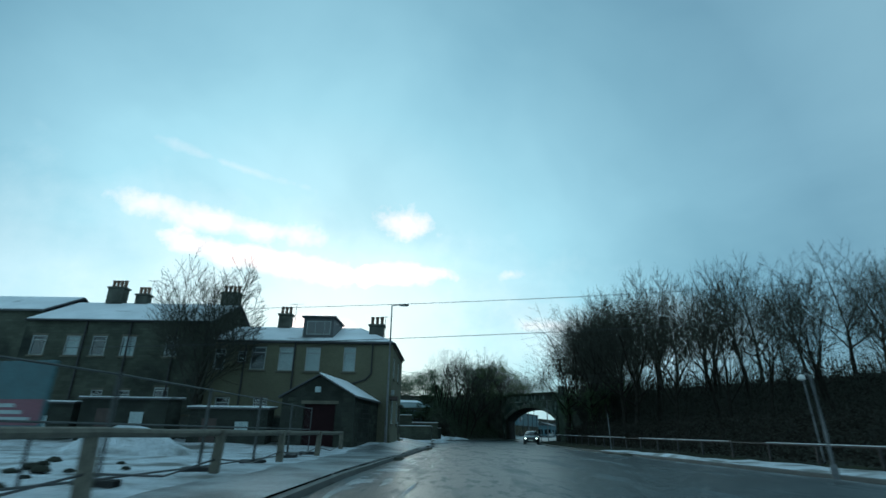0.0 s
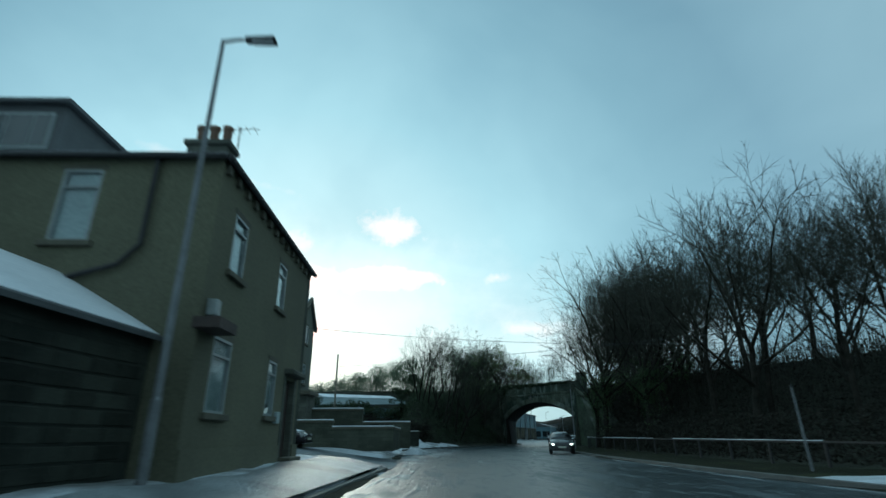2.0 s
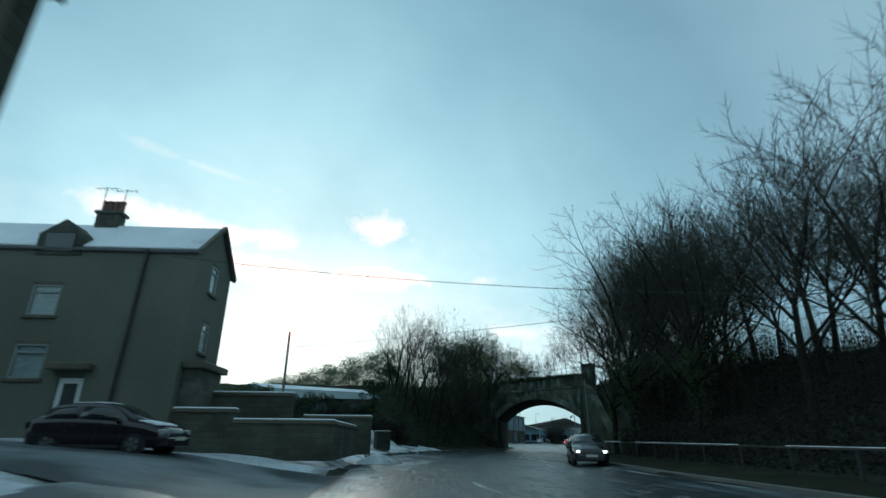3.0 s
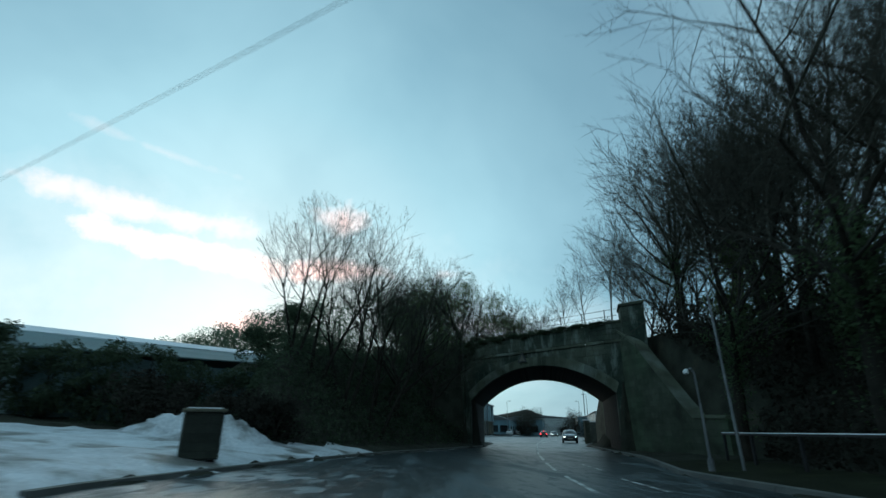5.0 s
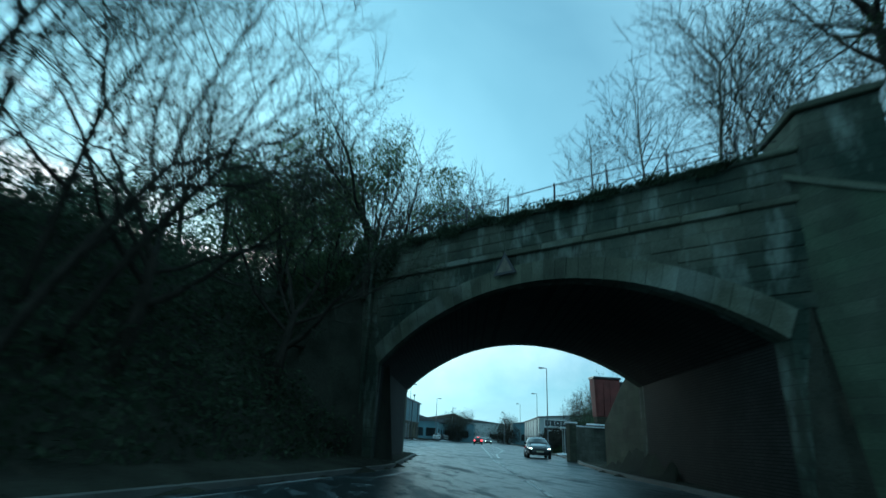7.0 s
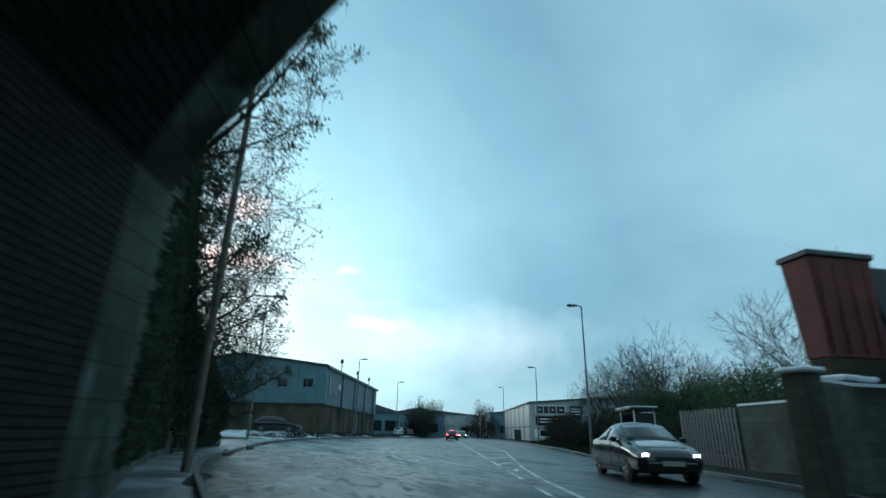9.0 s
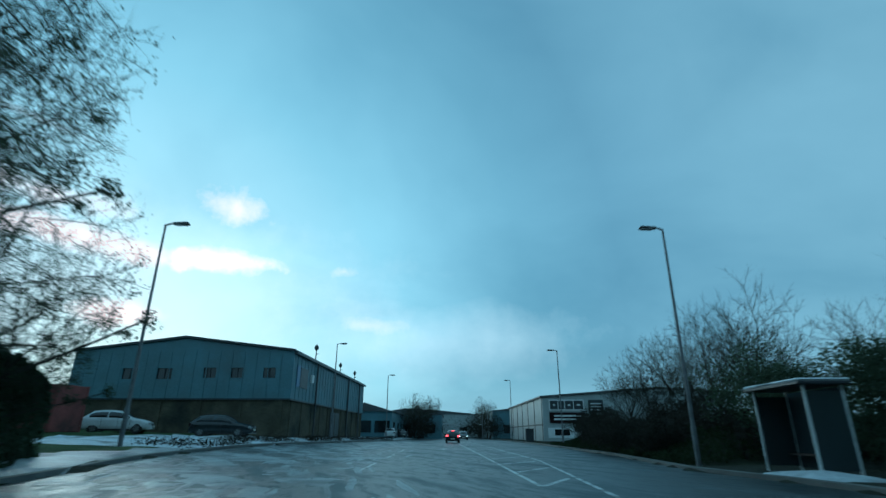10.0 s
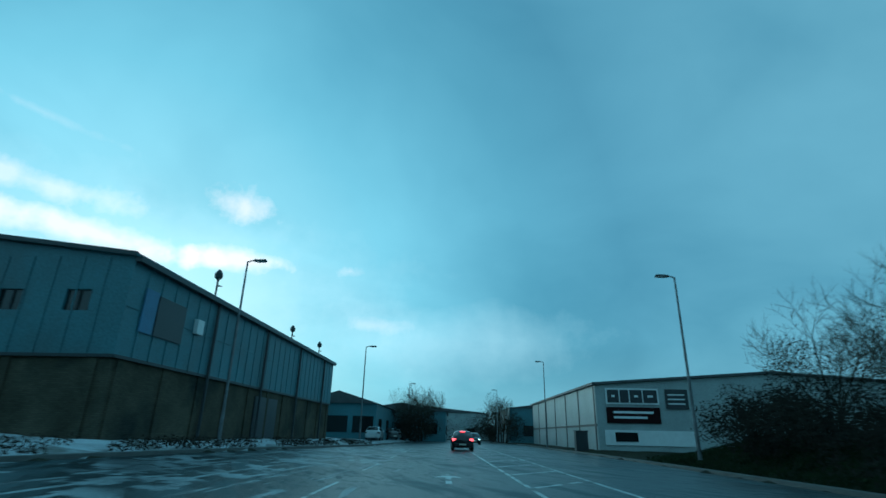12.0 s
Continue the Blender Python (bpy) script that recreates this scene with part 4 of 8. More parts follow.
def sloped_wall(pts, t, drop=None, lip=0.0):
    """A wall along pts of (x, y, top); with drop, only the coping on it."""
    return Shape().loft([[(x - lip, y, -0.2 if drop is None else z), (x - lip, y, z if drop is None else z + drop), (x + t + lip, y, z if drop is None else z + drop), (x + t + lip, y, -0.2 if drop is None else z)] for x, y, z in pts])


part("wing_wall", sloped_wall(wing, 0.6), "wing_stone", bridge, "sloping mossy wing wall")
part("wing_coping", sloped_wall(wing, 0.6, 0.16, 0.08), "voussoir", bridge, "worn stone coping")
part("wing_wall", sloped_wall([(23.75, 104.75, 4.9), (24.42, 107.27, 3.6), (25.05, 109.65, 2.15)], 0.6), "wing_stone", bridge)
part("wing_wall", sloped_wall([(15.4, 115.4, 8.5), (14.7, 119.5, 8.3), (14.2, 123, 7.6)], -0.6), "garage_stone", bridge)
bank_wall = thing("retaining_wall", "tall soot-dark retaining wall hung with ivy", "wall", kind="structure")
wp_ = [(float(at(KERB_L, y)) - 1.35, float(y), float(np.interp(y, BANK_Y, BANK_Z)) + 0.05) for y in np.arange(117.0, 138.6, 1.35)]
part("wall", sloped_wall(wp_, -0.5), "dark_stone", bank_wall)
part("coping", sloped_wall(wp_, -0.5, 0.12, 0.05), "dark_stone", bank_wall)
# warning triangle on the face
sg = thing("warning_sign", "small triangular warning sign fixed to the bridge face", "road sign", *on_face(5.5, 6.42, 0, 0.2))
a = Vector((FACE_A.x, FACE_A.y, 0)); o = Vector((-FACE_N.x, -FACE_N.y, 0))


def plate(pts, t0, t1):
    return Shape().prism([tuple(a * u + Vector((0, 0, w)) + o * t0) for u, w in pts], [tuple(a * u + Vector((0, 0, w)) + o * t1) for u, w in pts])


part("backing", plate([(-0.42, -0.32), (0.42, -0.32), (0, 0.42)], -0.03, 0.03), "dark_panel", sg, "dull dark border")
part("panel", plate([(-0.28, -0.24), (0.28, -0.24), (0, 0.26)], 0.034, 0.04), "fence_wood", sg, "grimy pale panel")

# ---- houses ----


def window(parent, frame_of, u, z, w, h, sash=True, light="white_frame", glass="clear_pane", curtain=True):
    """A sash window set in a wall. frame_of(u, z, out) gives a place on the wall."""
    def bar(u0, u1, z0, z1, o0, o1, mat, name, host, bevel=0.0, label=""):
        low = [frame_of(u0, z0, o1), frame_of(u1, z0, o1), frame_of(u1, z0, o0), frame_of(u0, z0, o0)]
        high = [frame_of(u0, z1, o1), frame_of(u1, z1, o1), frame_of(u1, z1, o0), frame_of(u0, z1, o0)]
        return part(name, Shape().prism(low, high), mat, host, label, bevel)
    body = bar(u - w / 2, u + w / 2, z, z + h, -0.12, -0.085, "curtain" if curtain else "dark_panel", "window", parent)
    bar(u - w / 2 + 0.02, u + w / 2 - 0.02, z + 0.02, z + h - 0.02, -0.07, -0.055, glass, "pane", body).visible_shadow = False
    f = 0.055
    for u0, u1, z0, z1 in ((u - w / 2, u - w / 2 + f, z, z + h), (u + w / 2 - f, u + w / 2, z, z + h), (u - w / 2 + f, u + w / 2 - f, z + h - f, z + h), (u - w / 2 + f, u + w / 2 - f, z, z + f)):
        bar(u0, u1, z0, z1, -0.08, 0.005, light, "frame", body)
    if sash:
        bar(u - w / 2 + f, u + w / 2 - f, z + h * 0.74, z + h * 0.74 + 0.05, -0.05, 0.0, light, "sash_bar", body)
    bar(u - w / 2 - 0.12, u + w / 2 + 0.12, z - 0.12, z, -0.05, 0.09, "stone_trim", "sill", body, 0.01)
    bar(u - w / 2 - 0.08, u + w / 2 + 0.08, z + h, z + h + 0.12, -0.05, 0.012, "stone_trim", "lintel", body)


def wall_with_holes(frame_of, length, z0, z1, holes, thick=0.35):
    """A wall along u from 0 to length with rectangular openings (u0, u1, z0, z1) cut through it."""
    us = sorted({0.0, length} | {v for h in holes for v in h[:2]})
    zs = sorted({z0, z1} | {v for h in holes for v in h[2:]})
    s = Shape()
    nu, nz = len(us), len(zs)
    for out in (0, -thick):
        s.v += [tuple(frame_of(u, z, out)) for z in zs for u in us]
    back = nu * nz

    def solid(i, k):
        if not (0 <= i < nu - 1 and 0 <= k < nz - 1):
            return False
        cu, cz = (us[i] + us[i + 1]) / 2, (zs[k] + zs[k + 1]) / 2
        return not any(h[0] < cu < h[1] and h[2] < cz < h[3] for h in holes)

    for i in range(nu - 1):
        for k in range(nz - 1):
            if not solid(i, k):
                continue
            q = (k * nu + i, k * nu + i + 1, (k + 1) * nu + i + 1, (k + 1) * nu + i)
            s.f += [q, tuple(v + back for v in reversed(q))]
            for e, (di, dk) in enumerate(((0, -1), (1, 0), (0, 1), (-1, 0))):
                if not solid(i + di, k + dk):
                    p0, p1 = q[e], q[(e + 1) % 4]
                    s.f.append((p0, p0 + back, p1 + back, p1))
    used = sorted({v for f in s.f for v in f})
    new_of = {v: n for n, v in enumerate(used)}
    s.v = [s.v[v] for v in used]
    s.f = [tuple(new_of[v] for v in f) for f in s.f]
    return s


def holes_of(wins):
    return [(u - w / 2, u + w / 2, z, z + h) for u, z, w, h in wins]


def chimney(parent, x, y, z0, z1, w, d, pots):
    st = part("chimney", Shape().box(x - w / 2, x + w / 2, y - d / 2, y + d / 2, z0, z1), "dark_stone", parent, "soot-blackened stone stack", 0.02)
    part("chimney_cap", Shape().box(x - w / 2 - 0.08, x + w / 2 + 0.08, y - d / 2 - 0.08, y + d / 2 + 0.08, z1, z1 + 0.14), "dark_stone", st, "", 0.02)
    for i in range(pots):
        px_ = x - w / 2 + w * (i + 0.5) / pots
        part("chimney_pot", Shape().lathe((px_, y, z1 + 0.14), [(0.13, 0), (0.14, 0.05), (0.11, 0.1), (0.11, 0.42), (0.135, 0.46), (0.135, 0.55), (0.1, 0.56)], 10), "pot", st)


def gable_roof(parent, x0, x1, y0, y1, eave, ridge, over=0.25, snow=True, hip=0.0):
    """Ridge along x. A slate roof with a thin layer of snow on both slopes."""
    ym = (y0 + y1) / 2
    xa, xb = x0 - over, x1 + over
    s, w = Shape(), Shape()
    for ys_, sgn in ((y0 - over, 1), (y1 + over, -1)):
        lo = eave - over * (ridge - eave) / (ym - y0)
        r1, r0 = xb - hip, xa
        base = [(xa, ys_, lo), (xb, ys_, lo), (r1, ym, ridge), (r0, ym, ridge)]
        s.prism(base, [(p[0], p[1], p[2] + 0.09) for p in base])
        t = 0.05
        inner = [(xa + 0.08, ys_ + sgn * 0.12, lo + 0.12 * (ridge - eave) / (ym - y0)), (xb - 0.1, ys_ + sgn * 0.12, lo + 0.12 * (ridge - eave) / (ym - y0)), (r1 - 0.08, ym - sgn * 0.05, ridge - 0.03), (r0 + 0.08, ym - sgn * 0.05, ridge - 0.03)]
        w.prism([(p[0], p[1], p[2] + 0.093) for p in inner], [(p[0], p[1], p[2] + 0.093 + t) for p in inner])
    if hip:
        lo = eave - over * (ridge - eave) / (ym - y0)
        base = [(xb, y0 - over, lo), (xb, y1 + over, lo), (xb - hip, ym, ridge)]
        s.prism(base, [(p[0], p[1], p[2] + 0.09) for p in base])
        w.prism([(p[0] - 0.1, p[1] * 0.97 + ym * 0.03, p[2] + 0.12) for p in base], [(p[0] - 0.1, p[1] * 0.97 + ym * 0.03, p[2] + 0.17) for p in base])
    rf = part("roof", s, "slate", parent, "grey slate roof")
    if snow:
        part("roof_snow", w, "roof_snow", rf, "thin melting snow")
    return rf


def aerial(parent, x, y, z):
    s = Shape().tube([(x, y, z), (x, y, z + 1.5)], 0.018, 5)
    s.tube([(x - 0.5, y, z + 1.4), (x + 0.5, y, z + 1.45)], 0.012, 4)
    for k in range(5):
        s.tube([(x - 0.4 + 0.2 * k, y - 0.18, z + 1.41), (x - 0.4 + 0.2 * k, y + 0.18, z + 1.41)], 0.008, 4)
    return part("aerial", s, "black_iron", parent)


house = thing("corner_house", "two-storey soot-stained stone corner house with snow on the slates", "house", 0, 0, 0)
HX0, HX1, HY0, HY1, HB, HE, HR = -15.2, -3.35, 33.2, 41.1, 0.3, 6.55, 8.15


def south(u, z, out):
    return (HX1 - u, HY0 - out, z)


def east(u, z, out):
    return (HX1 + out, HY0 + u, z)


sw = [(2.78, 4.7, 0.78, 1.55), (5.15, 4.7, 0.95, 1.5), (6.9, 4.7, 0.95, 1.5), (8.7, 4.75, 0.95, 1.45), (9.75, 5.2, 0.55, 0.7), (11.2, 4.7, 0.7, 1.35), (8.2, 1.7, 0.9, 1.3), (10.6, 1.7, 0.9, 1.3)]
ew = [(1.35, 4.42, 0.78, 1.3), (4.72, 4.5, 0.72, 1.28), (1.25, 1.58, 0.95, 1.45), (4.72, 1.66, 0.72, 1.4)]
door_hole = (6.1, 7.15, 0.5, 2.75)
part("wall_south", wall_with_holes(south, HX1 - HX0, HB, HE, holes_of(sw)), "render", house, "smooth weathered render front wall")
e_frame = wall_with_holes(lambda u, z, out: east(u + 0.35, z, out), HY1 - HY0 - 0.7, HB, HE, [(h[0] - 0.35, h[1] - 0.35, h[2], h[3]) for h in holes_of(ew) + [door_hole]])
part("wall_east", e_frame, "render", house, "smooth weathered render side wall")
part("wall_north", Shape().box(HX0, HX1, HY1 - 0.35, HY1, HB, HE), "stone", house)
part("wall_west", Shape().box(HX0, HX0 + 0.35, HY0 + 0.35, HY1 - 0.35, HB, HE), "stone", house)
for k, (u, z, w, h) in enumerate(sw):
    window(house, south, u, z, w, h, curtain=k < 3)
for u, z, w, h in ew:
    window(house, east, u, z, w, h)
dr_ = part("door", Shape().box(HX1 - 0.22, HX1 - 0.16, HY0 + 6.12, HY0 + 7.13, 0.5, 2.72), "dark_wood", house, "dark front door")
part("door_panel", Shape().box(HX1 - 0.162, HX1 - 0.145, HY0 + 6.25, HY0 + 7.0, 0.7, 1.4), "dark_wood", dr_, "", 0.01)
part("door_handle", Shape().box(HX1 - 0.16, HX1 - 0.1, HY0 + 6.2, HY0 + 6.26, 1.45, 1.57), "galv", dr_)
part("door_step", Shape().box(HX1 - 0.2, HX1 + 0.35, HY0 + 6.0, HY0 + 7.25, 0.3, 0.62), "stone_trim", house, "", 0.02)
for yy in (6.0, 7.15):
    part("door_jamb", Shape().box(HX1 - 0.3, HX1 + 0.02, HY0 + yy - 0.11, HY0 + yy + 0.11, 0.3, 2.85), "dark_stone", house)
part("door_hood", Shape().box(HX1 - 0.05, HX1 + 0.28, HY0 + 5.85, HY0 + 7.4, 2.85, 3.02), "dark_stone", house, "projecting stone door hood", 0.04)
gable_roof(house, HX0, HX1, HY0, HY1, HE, HR, 0.1, True, hip=2.9)
part("gutter", Shape().tube([(HX0, HY0 - 0.16, HE - 0.04), (HX1 + 0.1, HY0 - 0.16, HE - 0.04)], 0.07, 8), "black_iron", house)
part("gutter", Shape().tube([(HX1 + 0.14, HY0 - 0.1, HE - 0.04), (HX1 + 0.14, HY1 + 0.1, HE - 0.04)], 0.07, 8), "black_iron", house)
for k in range(14):
    y0 = HY0 + 0.1 + k * (HY1 - HY0) / 14
    part("corbel", Shape().box(HX1, HX1 + 0.09, y0, y0 + 0.16, HE - 0.3, HE - 0.1), "stone_trim", house)
part("downpipe", Shape().tube([(-4.65, HY0 - 0.1, HE - 0.05), (-4.65, HY0 - 0.1, 4.6), (-5.0, HY0 - 0.1, 4.2), (-7.2, HY0 - 0.1, 3.55)], 0.05, 8), "black_iron", house, "black cast-iron downpipe")
part("downpipe", Shape().tube([(-9.7, HY0 - 0.1, HE), (-9.7, HY0 - 0.1, 0.6)], 0.055, 8), "black_iron", house)
part("downpipe", Shape().tube([(-12.9, HY0 - 0.1, HE), (-12.9, HY0 - 0.1, 0.6)], 0.055, 8), "black_iron", house)
part("wall_lamp", Shape().box(HX1, HX1 + 0.2, HY0 + 0.2, HY0 + 0.42, 3.3, 3.62), "white_frame", house, "small white box lamp", 0.02)
part("meter_box", Shape().box(HX1, HX1 + 0.1, HY0 + 5.25, HY0 + 5.5, 1.5, 1.8), "curtain", house, "pale meter box", 0.01)
part("porch_slab", Shape().box(HX1 - 0.05, HX1 + 0.45, HY0 - 0.15, HY0 + 0.7, 3.0, 3.2), "dark_wood", house)
chimney(house, -4.75, HY0 + 2.2, HE + 0.4, 8.05, 1.0, 0.55, 3)
chimney(house, -11.8, HY0 + 3.9, HR - 0.2, 9.1, 0.9, 0.6, 3)
aerial(house, -4.2, HY0 + 2.4, 7.4)
aerial(house, -11.1, HY0 + 3.9, 8.6)
dm = part("dormer", Shape().box(-9.55, -7.5, HY0 + 0.75, HY0 + 3.7, HE + 0.2, 8.35), "slate", house, "flat-roofed slate-hung dormer", 0.02)
part("dormer_roof", Shape().box(-9.68, -7.37, HY0 + 0.6, HY0 + 3.8, 8.35, 8.45), "slate", dm)
for u0, u1 in ((-9.25, -8.75), (-8.7, -8.15), (-8.1, -7.75)):
    part("dormer_pane", Shape().box(u0, u1, HY0 + 0.70, HY0 + 0.745, 7.25, 8.05), "pane", dm)
part("dormer_frame", Shape().box(-9.32, -7.68, HY0 + 0.715, HY0 + 0.748, 7.18, 8.12), "white_frame", dm)
for y0_, y1_ in ((HY0, HY0 + 5.86), (HY0 + 7.29, HY1)):
    part("plinth", Shape().box(HX1 + 0.002, HX1 + 0.05, y0_, y1_, HB, 0.95), "render", house)

garage = thing("stone_garage", "low dark stone garage with snow-edged roof and maroon door", "garage", -4.1, 33.15, 0, -6.7)
GX0, GX1, GY0, GY1, GB, GE, GR = -4.05, 0.0, -5.15, 0.0, 0.2, 2.85, 3.95
gm = (GX0 + GX1) / 2
part("side_wall", Shape().box(GX1 - 0.3, GX1, GY0 + 0.3, GY1, GB, GE), "garage_stone", garage)
part("side_wall", Shape().box(GX0, GX0 + 0.3, GY0 + 0.3, GY1, GB, GE), "garage_stone", garage)
part("front_wall", wall_with_holes(lambda u, z, o_: (GX0 + u, GY0 - o_, z), GX1 - GX0, GB, GE, [(1.25, 3.0, GB, 2.45)], 0.3), "garage_stone", garage)
part("gable", Shape().prism([(GX0, GY0, GE), (GX1, GY0, GE), (gm, GY0, GR - 0.05)], [(GX0, GY0 + 0.3, GE), (GX1, GY0 + 0.3, GE), (gm, GY0 + 0.3, GR - 0.05)]), "garage_stone", garage)
gd = part("garage_door", Shape().box(GX0 + 1.25, GX0 + 3.0, GY0 + 0.12, GY0 + 0.17, GB, 2.45), "red_panel", garage, "dark maroon up-and-over door")
for k in range(5):
    part("door_rib", Shape().box(GX0 + 1.3, GX0 + 2.95, GY0 + 0.10, GY0 + 0.125, 0.5 + k * 0.42, 0.56 + k * 0.42), "red_panel", gd)
part("door_lintel", Shape().box(GX0 + 1.1, GX0 + 3.15, GY0 - 0.03, GY0 + 0.3 - 0.01, 2.45, 2.62), "stone_trim", garage)
s, w = Shape(), Shape()
for xe, sg_ in ((GX0 - 0.2, 1), (GX1 + 0.2, -1)):
    base = [(xe, GY0 - 0.15, GE - 0.1), (xe, GY1, GE - 0.1), (gm, GY1, GR), (gm, GY0 - 0.15, GR)]
    s.prism(base, [(p[0], p[1], p[2] + 0.08) for p in base])
    if sg_ < 0:
        w.prism([(p[0] + (0.1 * sg_ if abs(p[0] - gm) > 0.1 else 0), p[1], p[2] + 0.085) for p in base], [(p[0] + (0.1 * sg_ if abs(p[0] - gm) > 0.1 else 0), p[1], p[2] + 0.15) for p in base])
gr = part("roof", s, "slate", garage)
part("roof_snow", w, "roof_snow", gr, "bright snow on the roof edge")
part("alarm_box", Shape().box(gm - 0.22, gm + 0.1, GY0 - 0.1, GY0, 3.05, 3.35), "curtain", garage, "small pale alarm box", 0.02)

terrace = thing("terraced_house", "taller stone terrace row with sash windows and snowy slates", "house", 0, 0, 0)
TX0, TX1, TY0, TY1, TE, TR = -27.2, -15.3, 32.6, 41.2, 7.65, 9.75


def tsouth(u, z, out):
    return (TX1 - u, TY0 - out, z)


tw = [(2.2, 5.4, 0.8, 1.25), (5.0, 5.4, 0.9, 1.25), (6.9, 5.4, 0.9, 1.25), (8.6, 5.4, 0.9, 1.25), (10.8, 5.4, 0.9, 1.25), (2.3, 2.7, 0.9, 0.8), (4.6, 2.2, 0.7, 1.1), (6.3, 2.2, 0.7, 1.1), (10.0, 0.9, 1.0, 2.1)]
part("wall_south", wall_with_holes(tsouth, TX1 - TX0, 0.2, TE, holes_of(tw)), "stone", terrace)
part("wall_north", Shape().box(TX0, TX1, TY1 - 0.35, TY1, 0.2, TE), "stone", terrace)
for xx in (TX0, TX1 - 0.35):
    part("gable_wall", Shape().box(xx, xx + 0.35, TY0 + 0.35, TY1 - 0.35, 0.2, TE), "stone", terrace)
    ym = (TY0 + TY1) / 2
    part("gable_head", Shape().prism([(xx, TY0, TE), (xx, TY1, TE), (xx, ym, TR - 0.05)], [(xx + 0.35, TY0, TE), (xx + 0.35, TY1, TE), (xx + 0.35, ym, TR - 0.05)]), "stone", terrace)
for k, (u, z, w, h) in enumerate(tw):
    window(terrace, tsouth, u, z, w, h, curtain=k in (1, 3))
gable_roof(terrace, TX0, TX1, TY0, TY1, TE, TR, 0.15)
for xx in (-17.3, -20.3, -23.2):
    part("downpipe", Shape().tube([(xx, TY0 - 0.1, TE), (xx, TY0 - 0.1, 0.6)], 0.055, 8), "black_iron", terrace)
part("gutter", Shape().tube([(TX0, TY0 - 0.2, TE - 0.02), (TX1, TY0 - 0.2, TE - 0.02)], 0.07, 8), "black_iron", terrace)
chimney(terrace, -16.0, ym, TR - 0.4, 10.6, 1.3, 0.7, 4)
chimney(terrace, -24.6, ym, TR - 0.3, 10.9, 1.2, 0.7, 4)
chimney(terrace, -22.6, ym, TR - 0.3, 10.4, 0.9, 0.6, 3)
aerial(terrace, -22.1, ym, 10.2)
back = thing("stone_terrace_end", "stone house end behind the terrace with a snowy hipped roof", "house", 0, 0, 0)
part("wall", Shape().box(-40, -27.6, 34.0, 41, 0.2, 8.6), "stone", back)
gable_roof(back, -40, -27.6, 34.0, 41, 8.6, 10.3, 0.2)
lean = thing("yard_wall", "low dark stone yard wall along the terrace", "wall", 0, 0, 0)
part("wall", Shape().box(-27, -8.4, 29.6, 29.95, 0.1, 1.75), "dark_stone", lean)
for k in range(16):
    part("coping", Shape().box(-27 + k * 1.16, -27 + k * 1.16 + 1.14, 29.54, 30.0, 1.75, 1.86), "stone_trim", lean)

for k, (x0, x1, y0, y1, z1) in enumerate(((-24.5, -19.8, 28.3, 29.5, 2.35), (-19.2, -14.6, 28.0, 29.5, 2.6), (-13.6, -9.4, 28.5, 29.5, 2.2))):
    oh = thing("outhouse", "low dark stone outhouse with a line of snow", "outbuilding", 0, 0, 0, group="yard outhouses")
    part("wall", Shape().prism([(x0, y0, 0.05), (x1, y0, 0.05), (x1, y1, 0.05), (x0, y1, 0.05)], [(x0, y0, z1 - 0.06), (x1, y0, z1 - 0.06), (x1, y1, z1), (x0, y1, z1)]), "garage_stone", oh)
    base = [(x0 - 0.15, y0 - 0.2, z1 - 0.07), (x1 + 0.15, y0 - 0.2, z1 - 0.07), (x1 + 0.15, y1 + 0.05, z1 + 0.02), (x0 - 0.15, y1 + 0.05, z1 + 0.02)]
    part("roof", Shape().prism(base, [(p[0], p[1], p[2] + 0.08) for p in base]), "slate", oh)
    snow_ = [(p[0], p[1] + (0.1 if p[1] < y1 - 0.3 else 0), p[2] + 0.083) for p in base]
    part("roof_snow", Shape().prism(snow_, [(p[0], p[1], p[2] + 0.05) for p in snow_]), "roof_snow", oh, "thin melting snow")
    xm = (x0 + x1) / 2
    part("door", Shape().box(xm - 1.4, xm - 0.6, y0 - 0.03, y0 + 0.02, 0.1, z1 - 0.55), "dark_wood", oh, "dark plank door")
    part("window", Shape().box(xm + 0.4, xm + 1.1, y0 - 0.03, y0 + 0.02, 1.0, z1 - 0.7), "curtain", oh, "small pale window")

# house across the side street
h2 = thing("gable_house", "three-storey rendered end house with a snowy slate roof", "house", 0, 0, 0)
X0, X1, Y0, Y1, B, E_, R_ = -19.0, -7.3, 55.6, 59.3, 0.8, 8.2, 9.85


def h2s(u, z, out):
    return (X1 - u, Y0 - out, z)


def h2e(u, z, out):
    return (X1 + out, Y0 + u, z)


hw = [(5.5, 5.45, 1.05, 1.2), (5.45, 3.1, 1.15, 1.25), (9.0, 5.45, 1.05, 1.2), (9.0, 3.1, 1.15, 1.25), (3.75, 1.0, 0.95, 2.2)]
part("wall_south", wall_with_holes(h2s, X1 - X0, B, E_, holes_of(hw)), "grey_render", h2)
ew2 = [(1.85, 6.9, 0.7, 1.2), (1.85, 4.4, 0.7, 1.2)]
part("wall_east", wall_with_holes(lambda u, z, o_: h2e(u + 0.35, z, o_), Y1 - Y0 - 0.7, B, E_, [(h[0] - 0.35, h[1] - 0.35, h[2], h[3]) for h in holes_of(ew2)]), "grey_render", h2)
part("wall_north", Shape().box(X0, X1, Y1 - 0.35, Y1, B, E_), "grey_render", h2)
ym2 = (Y0 + Y1) / 2
part("gable_head", Shape().prism([(X1 - 0.35, Y0, E_), (X1 - 0.35, Y1, E_), (X1 - 0.35, ym2, R_)], [(X1, Y0, E_), (X1, Y1, E_), (X1, ym2, R_)]), "grey_render", h2)
